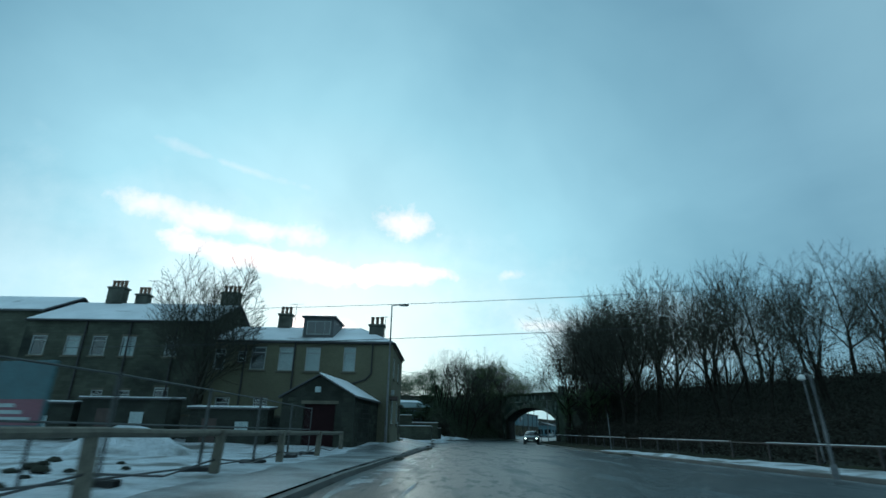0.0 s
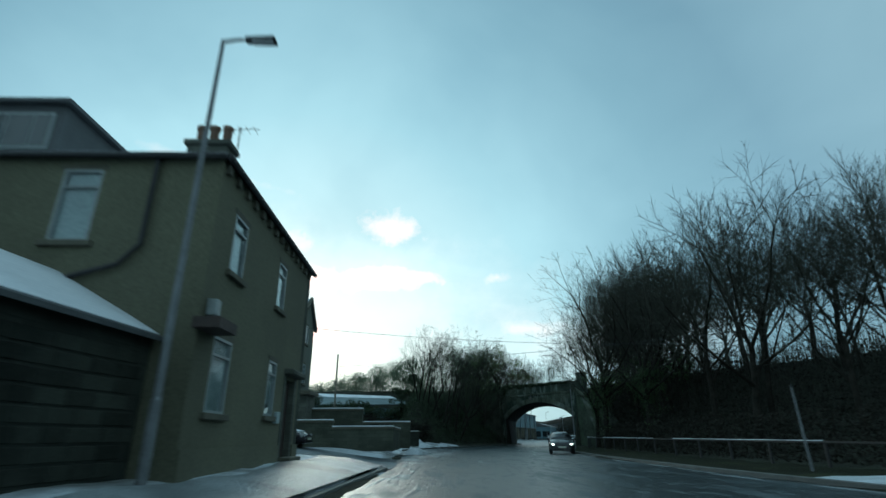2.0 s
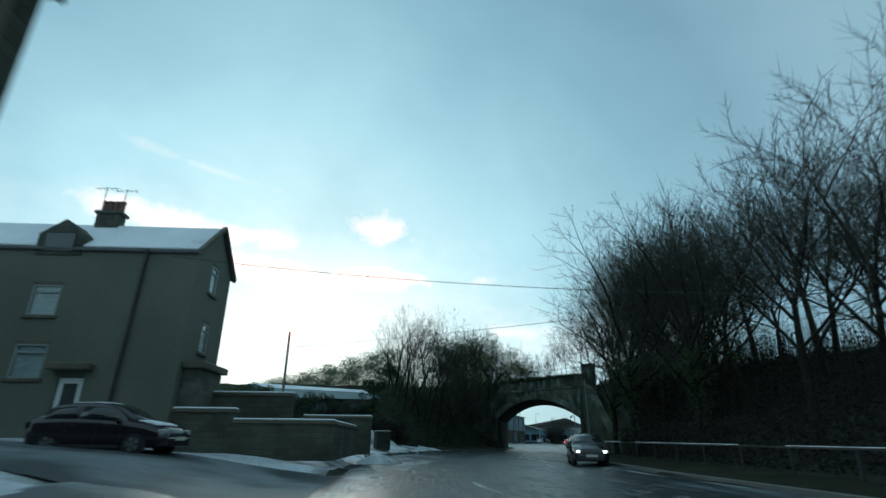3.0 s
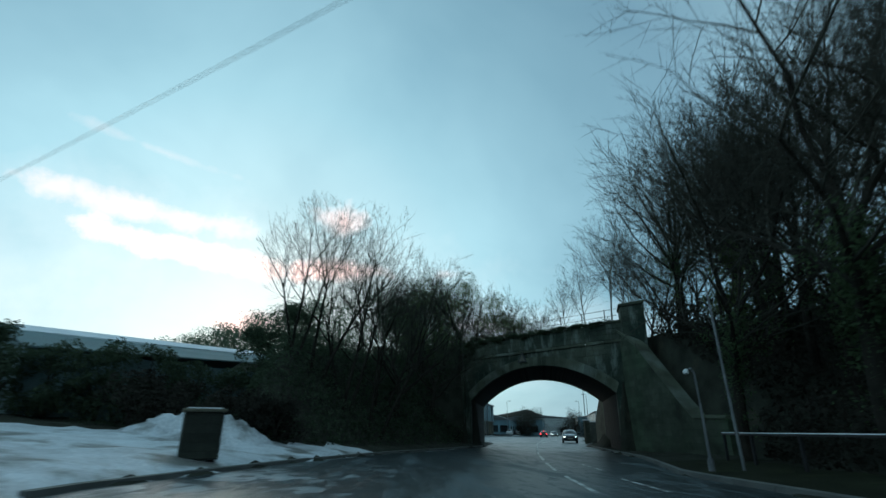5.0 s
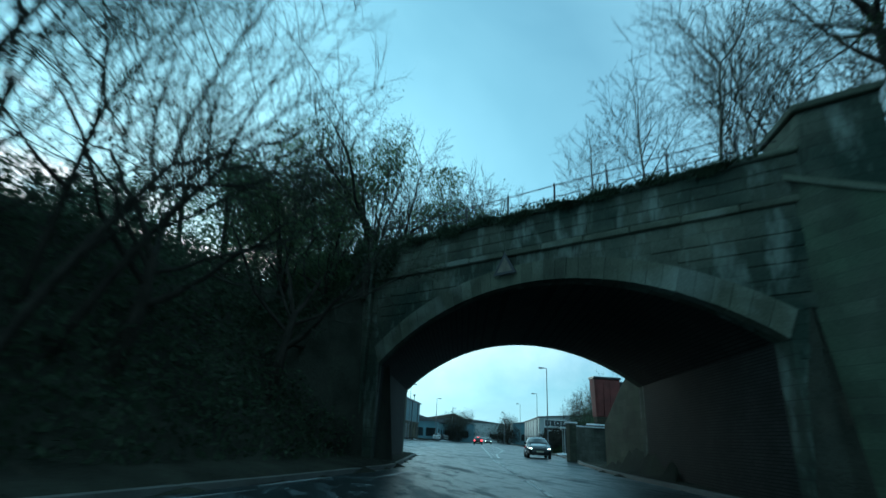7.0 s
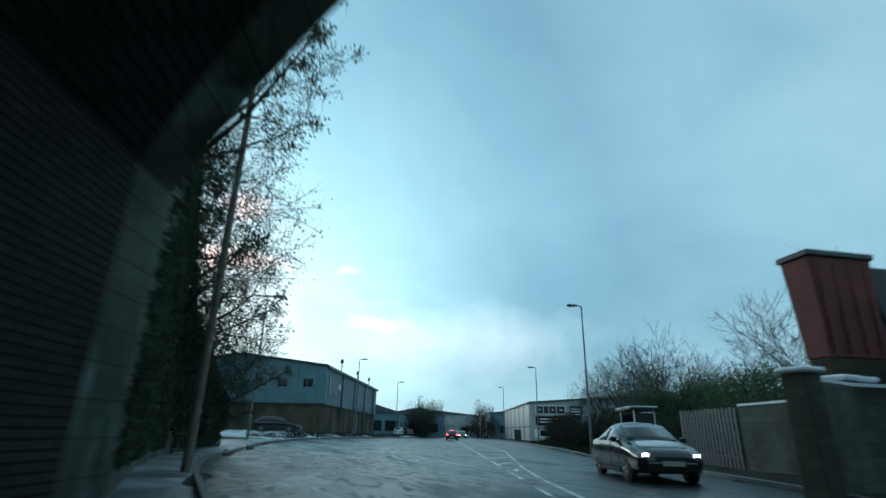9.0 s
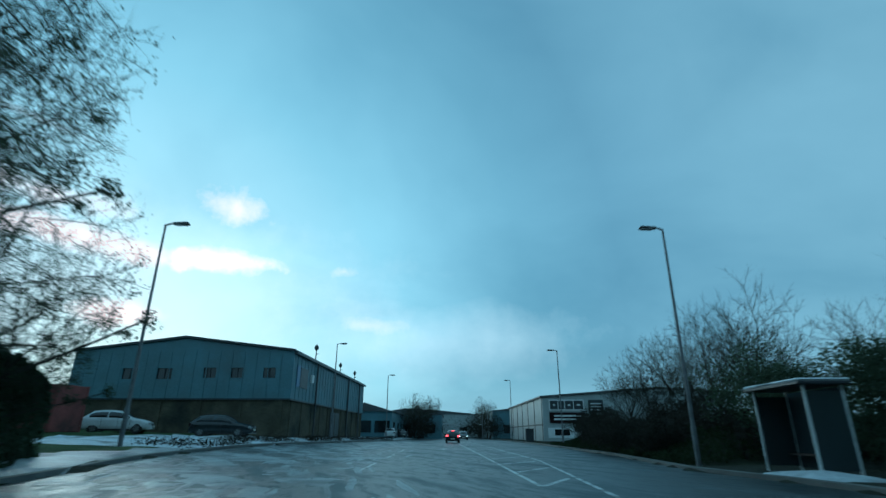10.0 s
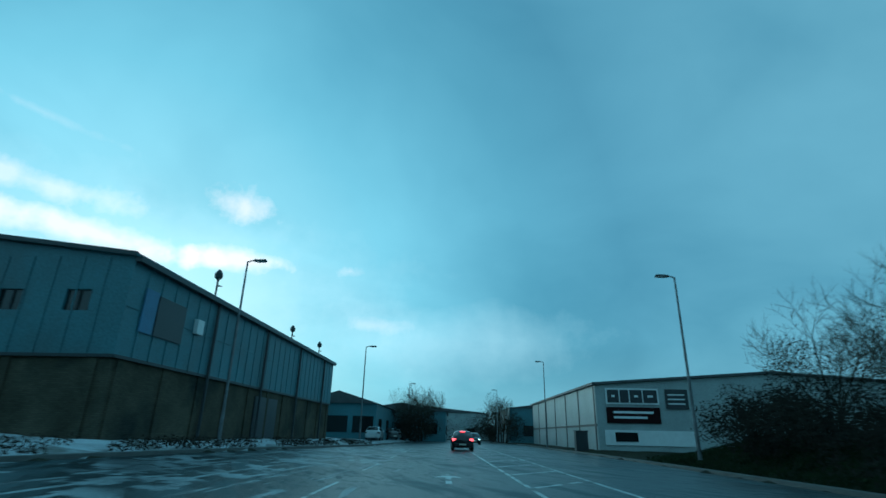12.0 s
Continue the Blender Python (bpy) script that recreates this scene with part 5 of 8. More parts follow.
part("barge_board", Shape().prism([(X1 + 0.02, Y0 - 0.2, E_ - 0.15), (X1 + 0.02, ym2, R_ + 0.02), (X1 + 0.02, Y1 + 0.2, E_ - 0.15), (X1 + 0.02, Y1 + 0.2, E_ + 0.05), (X1 + 0.02, ym2, R_ + 0.22), (X1 + 0.02, Y0 - 0.2, E_ + 0.05)], [(X1 + 0.2, Y0 - 0.2, E_ - 0.15), (X1 + 0.2, ym2, R_ + 0.02), (X1 + 0.2, Y1 + 0.2, E_ - 0.15), (X1 + 0.2, Y1 + 0.2, E_ + 0.05), (X1 + 0.2, ym2, R_ + 0.22), (X1 + 0.2, Y0 - 0.2, E_ + 0.05)]), "stone_trim", h2)
for u, z, w, h in hw[:-1]:
    window(h2, h2s, u, z, w, h)
for u, z, w, h in ew2:
    window(h2, h2e, u, z, w, h)
dd = part("door", Shape().box(X1 - 4.2, X1 - 3.3, Y0 + 0.1, Y0 + 0.15, 1.0, 3.15), "white_panel", h2, "white front door")
part("door_glass", Shape().box(X1 - 4.0, X1 - 3.5, Y0 + 0.085, Y0 + 0.1, 2.1, 2.95), "pane", dd)
part("door_hood", Shape().box(X1 - 4.5, X1 - 3.0, Y0 - 0.45, Y0, 3.4, 3.65), "stone_trim", h2, "", 0.03)
gable_roof(h2, X0, X1, Y0, Y1, E_, R_, 0.12)
part("downpipe", Shape().tube([(X1 - 2.0, Y0 - 0.1, E_), (X1 - 2.15, Y0 - 0.1, 1.4)], 0.07, 8), "black_iron", h2)
chimney(h2, X1 - 5.0, ym2, R_ - 0.3, 10.45, 1.0, 0.55, 4)
aerial(h2, X1 - 5.5, ym2, 10.4); aerial(h2, X1 - 4.6, ym2, 10.3)
dm2 = part("dormer", Shape().prism([(X1 - 6.4, Y0 - 0.05, E_ - 0.3), (X1 - 4.6, Y0 - 0.05, E_ - 0.3), (X1 - 4.6, Y0 - 0.05, E_ + 0.6), (X1 - 5.5, Y0 - 0.05, E_ + 1.25), (X1 - 6.4, Y0 - 0.05, E_ + 0.6)], [(X1 - 6.4, ym2, E_ - 0.3), (X1 - 4.6, ym2, E_ - 0.3), (X1 - 4.6, ym2, E_ + 0.6), (X1 - 5.5, ym2, E_ + 1.25), (X1 - 6.4, ym2, E_ + 0.6)]), "dark_stone", h2, "gabled stone dormer")
part("dormer_pane", Shape().box(X1 - 6.05, X1 - 4.95, Y0 - 0.10, Y0 - 0.055, E_ - 0.15, E_ + 0.6), "pane", dm2)
part("bay", Shape().box(X1, X1 + 0.7, Y0 + 0.4, Y0 + 2.6, B, 3.6), "dark_stone", h2, "dark stone bay", 0.03)
part("bay_cornice", Shape().box(X1, X1 + 0.9, Y0 + 0.25, Y0 + 2.75, 3.6, 3.85), "stone_trim", h2, "", 0.03)

gw = thing("garden_wall", "stepped stone garden walls with snow on the copings", "wall", 0, 0, 0)
for x0, x1, y0, y1, z0, z1 in ((-4.8, -1.25, 55.0, 55.4, 0.4, 1.62), (-7.0, -4.8, 55.1, 55.5, 0.5, 1.98), (-1.6, -1.25, 55.4, 62.5, 0.4, 1.6), (-7.2, -3.4, 57.6, 58.0, 0.6, 2.75), (-4.0, -0.6, 63.0, 63.4, 0.4, 2.1)):
    a = part("wall_run", Shape().box(x0, x1, y0, y1, z0, z1), "stone", gw)
    part("coping", Shape().box(x0 - 0.04, x1 + 0.04, y0 - 0.05, y1 + 0.05, z1, z1 + 0.1), "stone_trim", a)
    part("snow_cap", Shape().box(x0, x1, y0 - 0.02, y1 + 0.02, z1 + 0.1, z1 + 0.17), "roof_snow", a, "line of snow", 0.03)
gp = thing("stone_block", "square dark stone gate pier standing in the snow", "gate pier", -0.95, 79.0, 0.3, 20)
part("pier", Shape().box(-0.55, 0.55, -0.5, 0.5, 0, 1.35), "garage_stone", gp, "", 0.04)
part("cap", Shape().box(-0.62, 0.62, -0.57, 0.57, 1.35, 1.45), "stone_trim", gp, "", 0.03)
part("snow_cap", Shape().box(-0.5, 0.5, -0.45, 0.45, 1.45, 1.49), "roof_snow", gp)

# shed beyond the snow
sh = thing("industrial_shed", "long teal sheet-metal shed with a shallow roof and snow", "shed", -12.5, 88.5, 0)
du = Vector((0.652, 0.758, 0)); dv = Vector((-0.758, 0.652, 0))


def shp(u, v, z):
    p = du * u + dv * v
    return (p.x, p.y, z)


def shbox(u0, u1, v0, v1, z0, z1):
    return Shape().prism([shp(u0, v0, z0), shp(u1, v0, z0), shp(u1, v1, z0), shp(u0, v1, z0)], [shp(u0, v0, z1), shp(u1, v0, z1), shp(u1, v1, z1), shp(u0, v1, z1)])


part("front_wall", shbox(0, 16, 0, 0.2, 0.8, 4.9), "shed_steel", sh)
part("end_wall", Shape().prism([shp(0, 0.2, 0.8), shp(0, 8, 0.8), shp(0, 8, 4.9), shp(0, 4.1, 6.3), shp(0, 0.2, 4.95)], [shp(0.2, 0.2, 0.8), shp(0.2, 8, 0.8), shp(0.2, 8, 4.9), shp(0.2, 4.1, 6.3), shp(0.2, 0.2, 4.95)]), "shed_steel", sh)
part("back_wall", shbox(0, 16, 7.8, 8, 0.8, 4.9), "shed_steel", sh)
for v0, v1, z0, z1 in ((-0.3, 4.1, 4.85, 6.4), (8.3, 4.1, 4.85, 6.4)):
    base = [shp(-0.2, v0, z0), shp(16.2, v0, z0 + 0.75), shp(16.2, v1, z1 + 0.45), shp(-0.2, v1, z1)]
    part("roof_sheet", Shape().prism(base, [(p[0], p[1], p[2] + 0.08) for p in base]), "shed_steel", sh, "ribbed metal roof")
base = [shp(0.5, 2.9, 6.05), shp(16, 2.9, 6.55), shp(16, 4.1, 6.95), shp(0.5, 4.1, 6.5)]
part("roof_snow", Shape().prism(base, [(p[0], p[1], p[2] + 0.06) for p in base]), "roof_snow", sh)
for k in range(17):
    part("wall_rib", shbox(k - 0.03, k + 0.03, -0.05, 0, 0.9, 4.85), "shed_steel", sh)
for x0, y0, x1, y1 in ((-30, 96, -17, 110),):
    sh2 = thing("flat_roofed_shed", "low grey workshop with snow on its flat roof", "shed", 0, 0, 0)
    part("wall", Shape().box(x0, x1, y0, y1, 0.8, 5.4), "shed_steel", sh2)
    part("roof", Shape().box(x0 - 0.3, x1 + 0.3, y0 - 0.3, y1 + 0.3, 5.4, 5.6), "slate", sh2)
    part("roof_snow", Shape().box(x0 - 0.1, x1 + 0.1, y0 - 0.1, y1 + 0.1, 5.6, 5.68), "roof_snow", sh2)

# ---- past the bridge: warehouse, shop, yards ----
wh = thing("warehouse", "large blue-grey clad warehouse over a brown brick base", "warehouse", 23.2, 166.35, 0)
wu = Vector((0.365, 0.931, 0)); wv = Vector((-0.931, 0.365, 0))


def whp(u, v, z):
    p = wu * u + wv * v
    return (p.x, p.y, z)


def whbox(u0, u1, v0, v1, z0, z1):
    return Shape().prism([whp(u0, v0, z0), whp(u1, v0, z0), whp(u1, v1, z0), whp(u0, v1, z0)], [whp(u0, v0, z1), whp(u1, v0, z1), whp(u1, v1, z1), whp(u0, v1, z1)])


WW, WL = 19.1, 32.3
gwin = [(2.0, 5.4, 1.05, 0.85), (4.75, 5.4, 1.1, 0.85), (7.1, 5.4, 1.1, 0.85), (11.0, 5.3, 1.3, 0.9), (14.0, 5.3, 1.3, 0.9)]
part("gable_cladding", wall_with_holes(lambda u, z, o_: whp(-o_, u, z), WW, 3.7, 7.6, holes_of(gwin), 0.25), "clad", wh)
part("gable_head", Shape().prism([whp(0, 0, 7.6), whp(0, WW, 7.6), whp(0, WW / 2, 8.7)], [whp(0.25, 0, 7.6), whp(0.25, WW, 7.6), whp(0.25, WW / 2, 8.7)]), "clad", wh)
part("side_cladding", whbox(0.25, WL, 0, 0.25, 3.7, 7.6), "clad", wh)
part("gable_base", whbox(0.1, 0.4, 0.1, WW, 0, 3.7), "brick", wh, "brown brick lower wall")
part("side_base", whbox(0.4, WL, 0.1, 0.4, 0, 3.7), "brick", wh)
part("rear_wall", whbox(WL - 0.25, WL, 0.4, WW, 0, 7.6), "clad", wh)
part("west_wall", whbox(0.4, WL - 0.25, WW - 0.25, WW, 0, 7.6), "clad", wh)
for v0, v1 in ((-0.25, WW / 2), (WW + 0.25, WW / 2)):
    base = [whp(-0.2, v0, 7.58), whp(WL + 0.2, v0, 7.58), whp(WL + 0.2, v1, 8.75), whp(-0.2, v1, 8.75)]
    part("roof_sheet", Shape().prism(base, [(p[0], p[1], p[2] + 0.1) for p in base]), "clad", wh)
part("eaves_trim", whbox(-0.1, WL, -0.3, -0.05, 7.4, 7.62), "dark_panel", wh)
for v0, v1, z0, z1 in ((-0.1, WW / 2, 7.6, 8.76), (WW / 2, WW + 0.1, 8.76, 7.6)):
    part("verge_trim", Shape().prism([whp(-0.24, v0, z0), whp(-0.24, v1, z1), whp(-0.05, v1, z1), whp(-0.05, v0, z0)], [whp(-0.24, v0, z0 + 0.18), whp(-0.24, v1, z1 + 0.18), whp(-0.05, v1, z1 + 0.18), whp(-0.05, v0, z0 + 0.18)]), "dark_panel", wh)
part("drip_trim", whbox(-0.06, 0.0, 0, WW, 3.62, 3.74), "dark_panel", wh)
part("drip_trim", whbox(0.0, WL, -0.06, 0.0, 3.62, 3.74), "dark_panel", wh)
for u, z, w, h in gwin:
    b_ = part("window", whbox(0.12, 0.2, u - w / 2, u + w / 2, z, z + h), "car_glass", wh, "dark square window")
    part("mullion", whbox(0.06, 0.12, u - 0.03, u + 0.03, z, z + h), "dark_panel", b_)
for k in range(1, 5):
    part("downpipe", Shape().tube([whp(k * WL / 4.5, -0.12, 7.5), whp(k * WL / 4.5, -0.12, 0.5)], 0.08, 6), "dark_panel", wh)
for k in range(11):
    part("pilaster", whbox(0.4 + k * 3.1, 0.75 + k * 3.1, 0.02, 0.1, 0, 3.6), "brick", wh)
for k in range(6):
    part("pilaster", whbox(0.02, 0.1, 0.6 + k * 3.4, 0.95 + k * 3.4, 0, 3.6), "brick", wh)
part("cladding_joint", whbox(0.0, WL, -0.03, 0.0, 5.6, 5.66), "clad", wh)
for k in range(1, 18):
    part("cladding_rib", whbox(-0.035, 0.0, k * 1.06 - 0.025, k * 1.06 + 0.025, 3.75, 7.6), "clad", wh)
for k in range(1, 30):
    part("cladding_rib", whbox(k * 1.07 - 0.025, k * 1.07 + 0.025, -0.035, 0.0, 3.75, 7.4), "clad", wh)
part("banner", whbox(1.0, 1.9, -0.08, -0.04, 4.8, 6.6), "blue_panel", wh, "faded blue banner")
part("banner", whbox(2.0, 4.2, -0.08, -0.04, 4.8, 6.5), "dark_panel", wh, "dark blue notice panel")
part("vent_box", whbox(5.2, 5.8, -0.2, 0.0, 5.5, 6.2), "white_panel", wh, "small white vent box")
part("roller_door", whbox(14, 18, 0.02, 0.09, 0.0, 3.2), "dark_panel", wh, "dark roller shutter")

shop = thing("trade_shop", "pale clad trade shop with dark signboards", "shop", 58.2, 186.1, 0)
su = Vector((0.912, -0.41, 0)); sv = Vector((0.33, 0.944, 0))


def shop_p(u, v, z):
    p = su * u + sv * v
    return (p.x, p.y, z)


def sbox(u0, u1, v0, v1, z0, z1):
    return Shape().prism([shop_p(u0, v0, z0), shop_p(u1, v0, z0), shop_p(u1, v1, z0), shop_p(u0, v1, z0)], [shop_p(u0, v0, z1), shop_p(u1, v0, z1), shop_p(u1, v1, z1), shop_p(u0, v1, z1)])


part("front_wall", Shape().prism([shop_p(0, 0, 0), shop_p(26, 0, 0), shop_p(26, 0, 6.4), shop_p(16, 0, 7.05), shop_p(0, 0, 5.9)], [shop_p(0, 0.3, 0), shop_p(26, 0.3, 0), shop_p(26, 0.3, 6.4), shop_p(16, 0.3, 7.05), shop_p(0, 0.3, 5.9)]), "clad_light", shop)
part("side_wall", sbox(0, 0.3, 0.3, 36, 0, 5.9), "clad_light", shop)
part("rear_wall", sbox(0.3, 26, 35.7, 36, 0, 5.9), "clad_light", shop)
part("east_wall", sbox(25.7, 26, 0.3, 35.7, 0, 6.3), "clad_light", shop)
for u0, u1, z0, z1 in ((-0.3, 16, 5.88, 7.08), (26.3, 16, 6.4, 7.08)):
    base = [shop_p(u0, -0.3, z0), shop_p(u1, -0.3, z1), shop_p(u1, 36.3, z1), shop_p(u0, 36.3, z0)]
    part("roof_sheet", Shape().prism(base, [(p[0], p[1], p[2] + 0.22) for p in base]), "slate", shop, "dark roof edge")
for k in range(6):
    part("side_post", sbox(-0.06, 0.0, 0.4 + k * 6, 0.65 + k * 6, 0, 5.8), "dark_panel", shop)
part("side_band", sbox(-0.05, 0.0, 0, 36, 2.2, 2.4), "dark_panel", shop)
s1 = part("sign_board", sbox(0.9, 5.7, -0.12, -0.02, 4.15, 5.6), "white_panel", shop, "white signboard with four dark rounded shapes")
for k, (a0, a1) in enumerate(((1.05, 2.1), (2.2, 3.0), (3.1, 4.2), (4.3, 5.55))):
    part("sign_shape", sbox(a0, a1, -0.17, -0.12, 4.3, 5.45), "dark_panel", s1, "", 0.12)
    if k != 1:
        part("sign_shape_core", sbox(a0 + 0.38, a1 - 0.38, -0.19, -0.171, 4.78, 4.98), "white_panel", s1)
s2 = part("sign_board", sbox(0.9, 5.7, -0.12, -0.02, 2.5, 3.9), "red_panel", shop, "dark red signboard")
for k in range(2):
    part("text_bar", sbox(1.5, 5.1 - k * 0.6, -0.145, -0.12, 3.35 - k * 0.45, 3.55 - k * 0.45), "white_panel", s2)
s3 = part("sign_board", sbox(6.3, 8.3, -0.12, -0.02, 3.8, 5.55), "dark_panel", shop, "small dark notice board")
for k in range(3):
    part("text_bar", sbox(6.5, 8.0, -0.145, -0.12, 5.0 - k * 0.4, 5.12 - k * 0.4), "white_panel", s3)
part("low_band", sbox(0.6, 8.8, -0.1, -0.02, 0.6, 1.9), "white_panel", shop, "white painted lower panel")
part("low_window", sbox(1.5, 3.5, -0.13, -0.1, 0.9, 1.7), "car_glass", shop)
ut = thing("utility_box", "dark green roadside cabinet", "cabinet", 54.3, 183.0, 0.15, -19)
part("body", Shape().box(-0.5, 0.5, -0.35, 0.35, 0, 1.5), "dark_panel", ut, "", 0.03)
part("lid", Shape().box(-0.55, 0.55, -0.4, 0.4, 1.5, 1.58), "dark_panel", ut, "", 0.02)

# far premises closing the road
for x, y, w, d, h, rot, mat, lab in ((41.0, 217, 9, 22, 5.4, -20, "clad", "blue-grey single-storey workshop beyond the warehouse"), (56, 246, 16, 22, 6.0, -20, "clad", "grey workshop far along the road"), (86, 240, 22, 26, 7.0, -19, "clad", "grey shed far along the road"), (80, 300, 30, 30, 8.0, -19, "clad_light", "pale building in the haze"), (14, 228, 18, 20, 6.5, -20, "clad", "grey shed behind the warehouse yard")):
    fb = thing("workshop", lab, "workshop", x, y, 0, rot)
    part("wall", Shape().box(-w / 2, w / 2, -d / 2, d / 2, 0, h - 1.0), mat, fb)
    part("roof", Shape().prism([(-w / 2 - 0.3, -d / 2 - 0.3, h - 1), (w / 2 + 0.3, -d / 2 - 0.3, h - 1), (0, -d / 2 - 0.3, h + 0.4)], [(-w / 2 - 0.3, d / 2 + 0.3, h - 1), (w / 2 + 0.3, d / 2 + 0.3, h - 1), (0, d / 2 + 0.3, h + 0.4)]), "slate", fb)
    for k in range(3):
        xx = -w / 2 + w * (k + 0.5) / 3
        part("window", Shape().box(xx - 1.2, xx + 1.2, -d / 2 - 0.06, -d / 2, 1.2, 3.0), "car_glass", fb)
    for k in range(3):
        yy = -d / 2 + d * (k + 0.5) / 3
        part("window", Shape().box(w / 2, w / 2 + 0.06, yy - 1.2, yy + 1.2, 1.2, 2.8), "car_glass", fb)
cont = thing("shipping_container", "rust-red steel container beside the yard", "container", 7.6, 158.6, float(ground_z(7.6, 158.6)) - 0.06, -20)
part("body", Shape().box(-3, 3, -1.2, 1.2, 0, 2.6), "rust", cont, "", 0.04)
for k in range(20):
    part("rib", Shape().box(-2.9 + k * 0.29, -2.78 + k * 0.29, -1.24, -1.2, 0.12, 2.48), "rust", cont)
for k in range(4):
    part("corner_post", Shape().box(*((-3.03, -2.87) if k % 2 else (2.87, 3.03)), *((-1.25, -1.1) if k < 2 else (1.1, 1.25)), 0, 2.63), "rust", cont)

# yard by the bridge, right
tank = thing("red_hopper", "rust-red square hopper with a dark box beside it", "hopper", 29.72, 117.98, 0.0, -8)


def square_shell(x0, x1, y0, y1, z0, z1, flare):
    """A box whose sides lean out towards the top."""
    return Shape().prism([(x0 + flare, y0 + flare, z0), (x1 - flare, y0 + flare, z0), (x1 - flare, y1 - flare, z0), (x0 + flare, y1 - flare, z0)], [(x0, y0, z1), (x1, y0, z1), (x1, y1, z1), (x0, y1, z1)])


part("shell", square_shell(0, 1.95, 0.1, 1.0, 3.0, 5.6, 0.1), "rust", tank, "", 0.03)
part("skirt", square_shell(0.12, 1.83, 0.22, 0.9, 2.3, 2.995, 0.08), "brick", tank, "faded brown skirt", 0.02)
part("rim", Shape().box(-0.06, 2.02, 0.04, 1.06, 5.603, 5.76), "dark_panel", tank, "dark rim", 0.02)
for k in range(4):
    part("rib", Shape().box(0.2 + k * 0.48, 0.27 + k * 0.48, 0.1, 0.17, 3.1, 5.5), "rust", tank)
# Dark flared box filling the dark right half beside the shell.
part("side_box", square_shell(2.05, 3.7, 0.3, 1.5, 3.3, 5.5, 0.25), "dark_panel", tank, "dark box right of the shell", 0.03)
part("base", Shape().box(0.14, 3.5, 0.3, 1.0, 0, 2.29), "brick", tank)
for x_ in (2.15, 3.4):
    part("strut", Shape().tube([(x_ + 0.4, 0.15, 2.2), (x_ - 0.3, 0.2, 4.6)], 0.07, 6), "black_iron", tank)
yw = thing("yard_wall", "dark concrete yard wall with snow-capped piers", "wall", 0, 0, 0)


def run_wall(parent, pts, z0, z1, t, mat, name="wall_run", cap=None):
    for (xa, ya), (xb, yb) in zip(pts[:-1], pts[1:]):
        d = Vector((xb - xa, yb - ya)).normalized(); q = Vector((d.y, -d.x)) * t
        plan = [(xa, ya), (xb, yb), (xb + q.x, yb + q.y), (xa + q.x, ya + q.y)]
        w_ = part(name, Shape().slab(plan, z0, z1), mat, parent)
        if cap:
            part("snow_cap", Shape().slab([(x - q.x * 0.1, y - q.y * 0.1) for x, y in plan], z1 + 0.003, z1 + 0.08), cap, w_, "line of snow")


run_wall(yw, [(27.4, 117.2), (29.0, 117.6)], 0, 2.2, 0.3, "dark_stone", cap="roof_snow")
run_wall(yw, [(29.0, 117.6), (32.6, 117.2)], 0, 2.2, 0.3, "dark_stone", cap="roof_snow")
run_wall(yw, [(31.0, 119.0), (32.1, 123.1)], 0, 2.1, 0.3, "dark_stone", cap="roof_snow")
for x, y in ((27.2, 117.1), (29.2, 117.7), (29.9, 117.8)):
    pr = part("pier", Shape().box(x - 0.25, x + 0.25, y - 0.25, y + 0.25, 0, 2.35), "stone", yw, "", 0.02)
    part("snow_cap", Shape().box(x - 0.33, x + 0.33, y - 0.33, y + 0.33, 2.35, 2.47), "roof_snow", pr, "cap of snow", 0.04)
pal = thing("slatted_gate", "pale vertical slat fence panel", "fence", 32.2, 123.3, 0.0, -17.6)
for k in range(17):
    part("slat", Shape().box(-0.012, 0.012, 0.05 + k * 0.24, 0.19 + k * 0.24, 0.1, 2.08 + 0.03 * (k % 2)), "grey_slat", pal, "", 0.003)
for zz in (0.45, 1.65):
    part("rail", Shape().box(0.014, 0.06, 0, 4.2, zz, zz + 0.07), "grey_slat", pal)
for yy in (0.0, 2.1, 4.2):
    part("post", Shape().box(0.06, 0.14, yy - 0.04, yy + 0.04, 0, 2.15), "grey_slat", pal)
shel = thing("bus_shelter", "grey roadside shelter with a snow-covered flat roof", "shelter", 35.1, 132.1, 0.08, -24)
part("back_panel", Shape().box(0.565, 0.585, -1.25, 1.25, 0.1, 2.2), "pane", shel, "grimy glass back panel")
for yy in (-1.3, 1.3):
    part("side_panel", Shape().box(-0.35, 0.55, yy - 0.012, yy + 0.012, 0.15, 2.1), "pane", shel, "grimy glass end panel")
    for xx in (-0.38, 0.58):
        part("post", Shape().box(xx - 0.03, xx + 0.03, yy - 0.03, yy + 0.03, 0, 2.25), "white_panel", shel, "pale corner post", 0.01)
part("roof", Shape().box(-0.6, 0.75, -1.5, 1.5, 2.25, 2.35), "dark_panel", shel, "", 0.02)
part("roof_snow", Shape().box(-0.58, 0.73, -1.48, 1.48, 2.352, 2.42), "roof_snow", shel, "slab of snow", 0.03)
part("bench", Shape().box(0.2, 0.5, -1.1, 1.1, 0.45, 0.5), "dark_wood", shel)

# ---- lamp posts, poles, wires ----


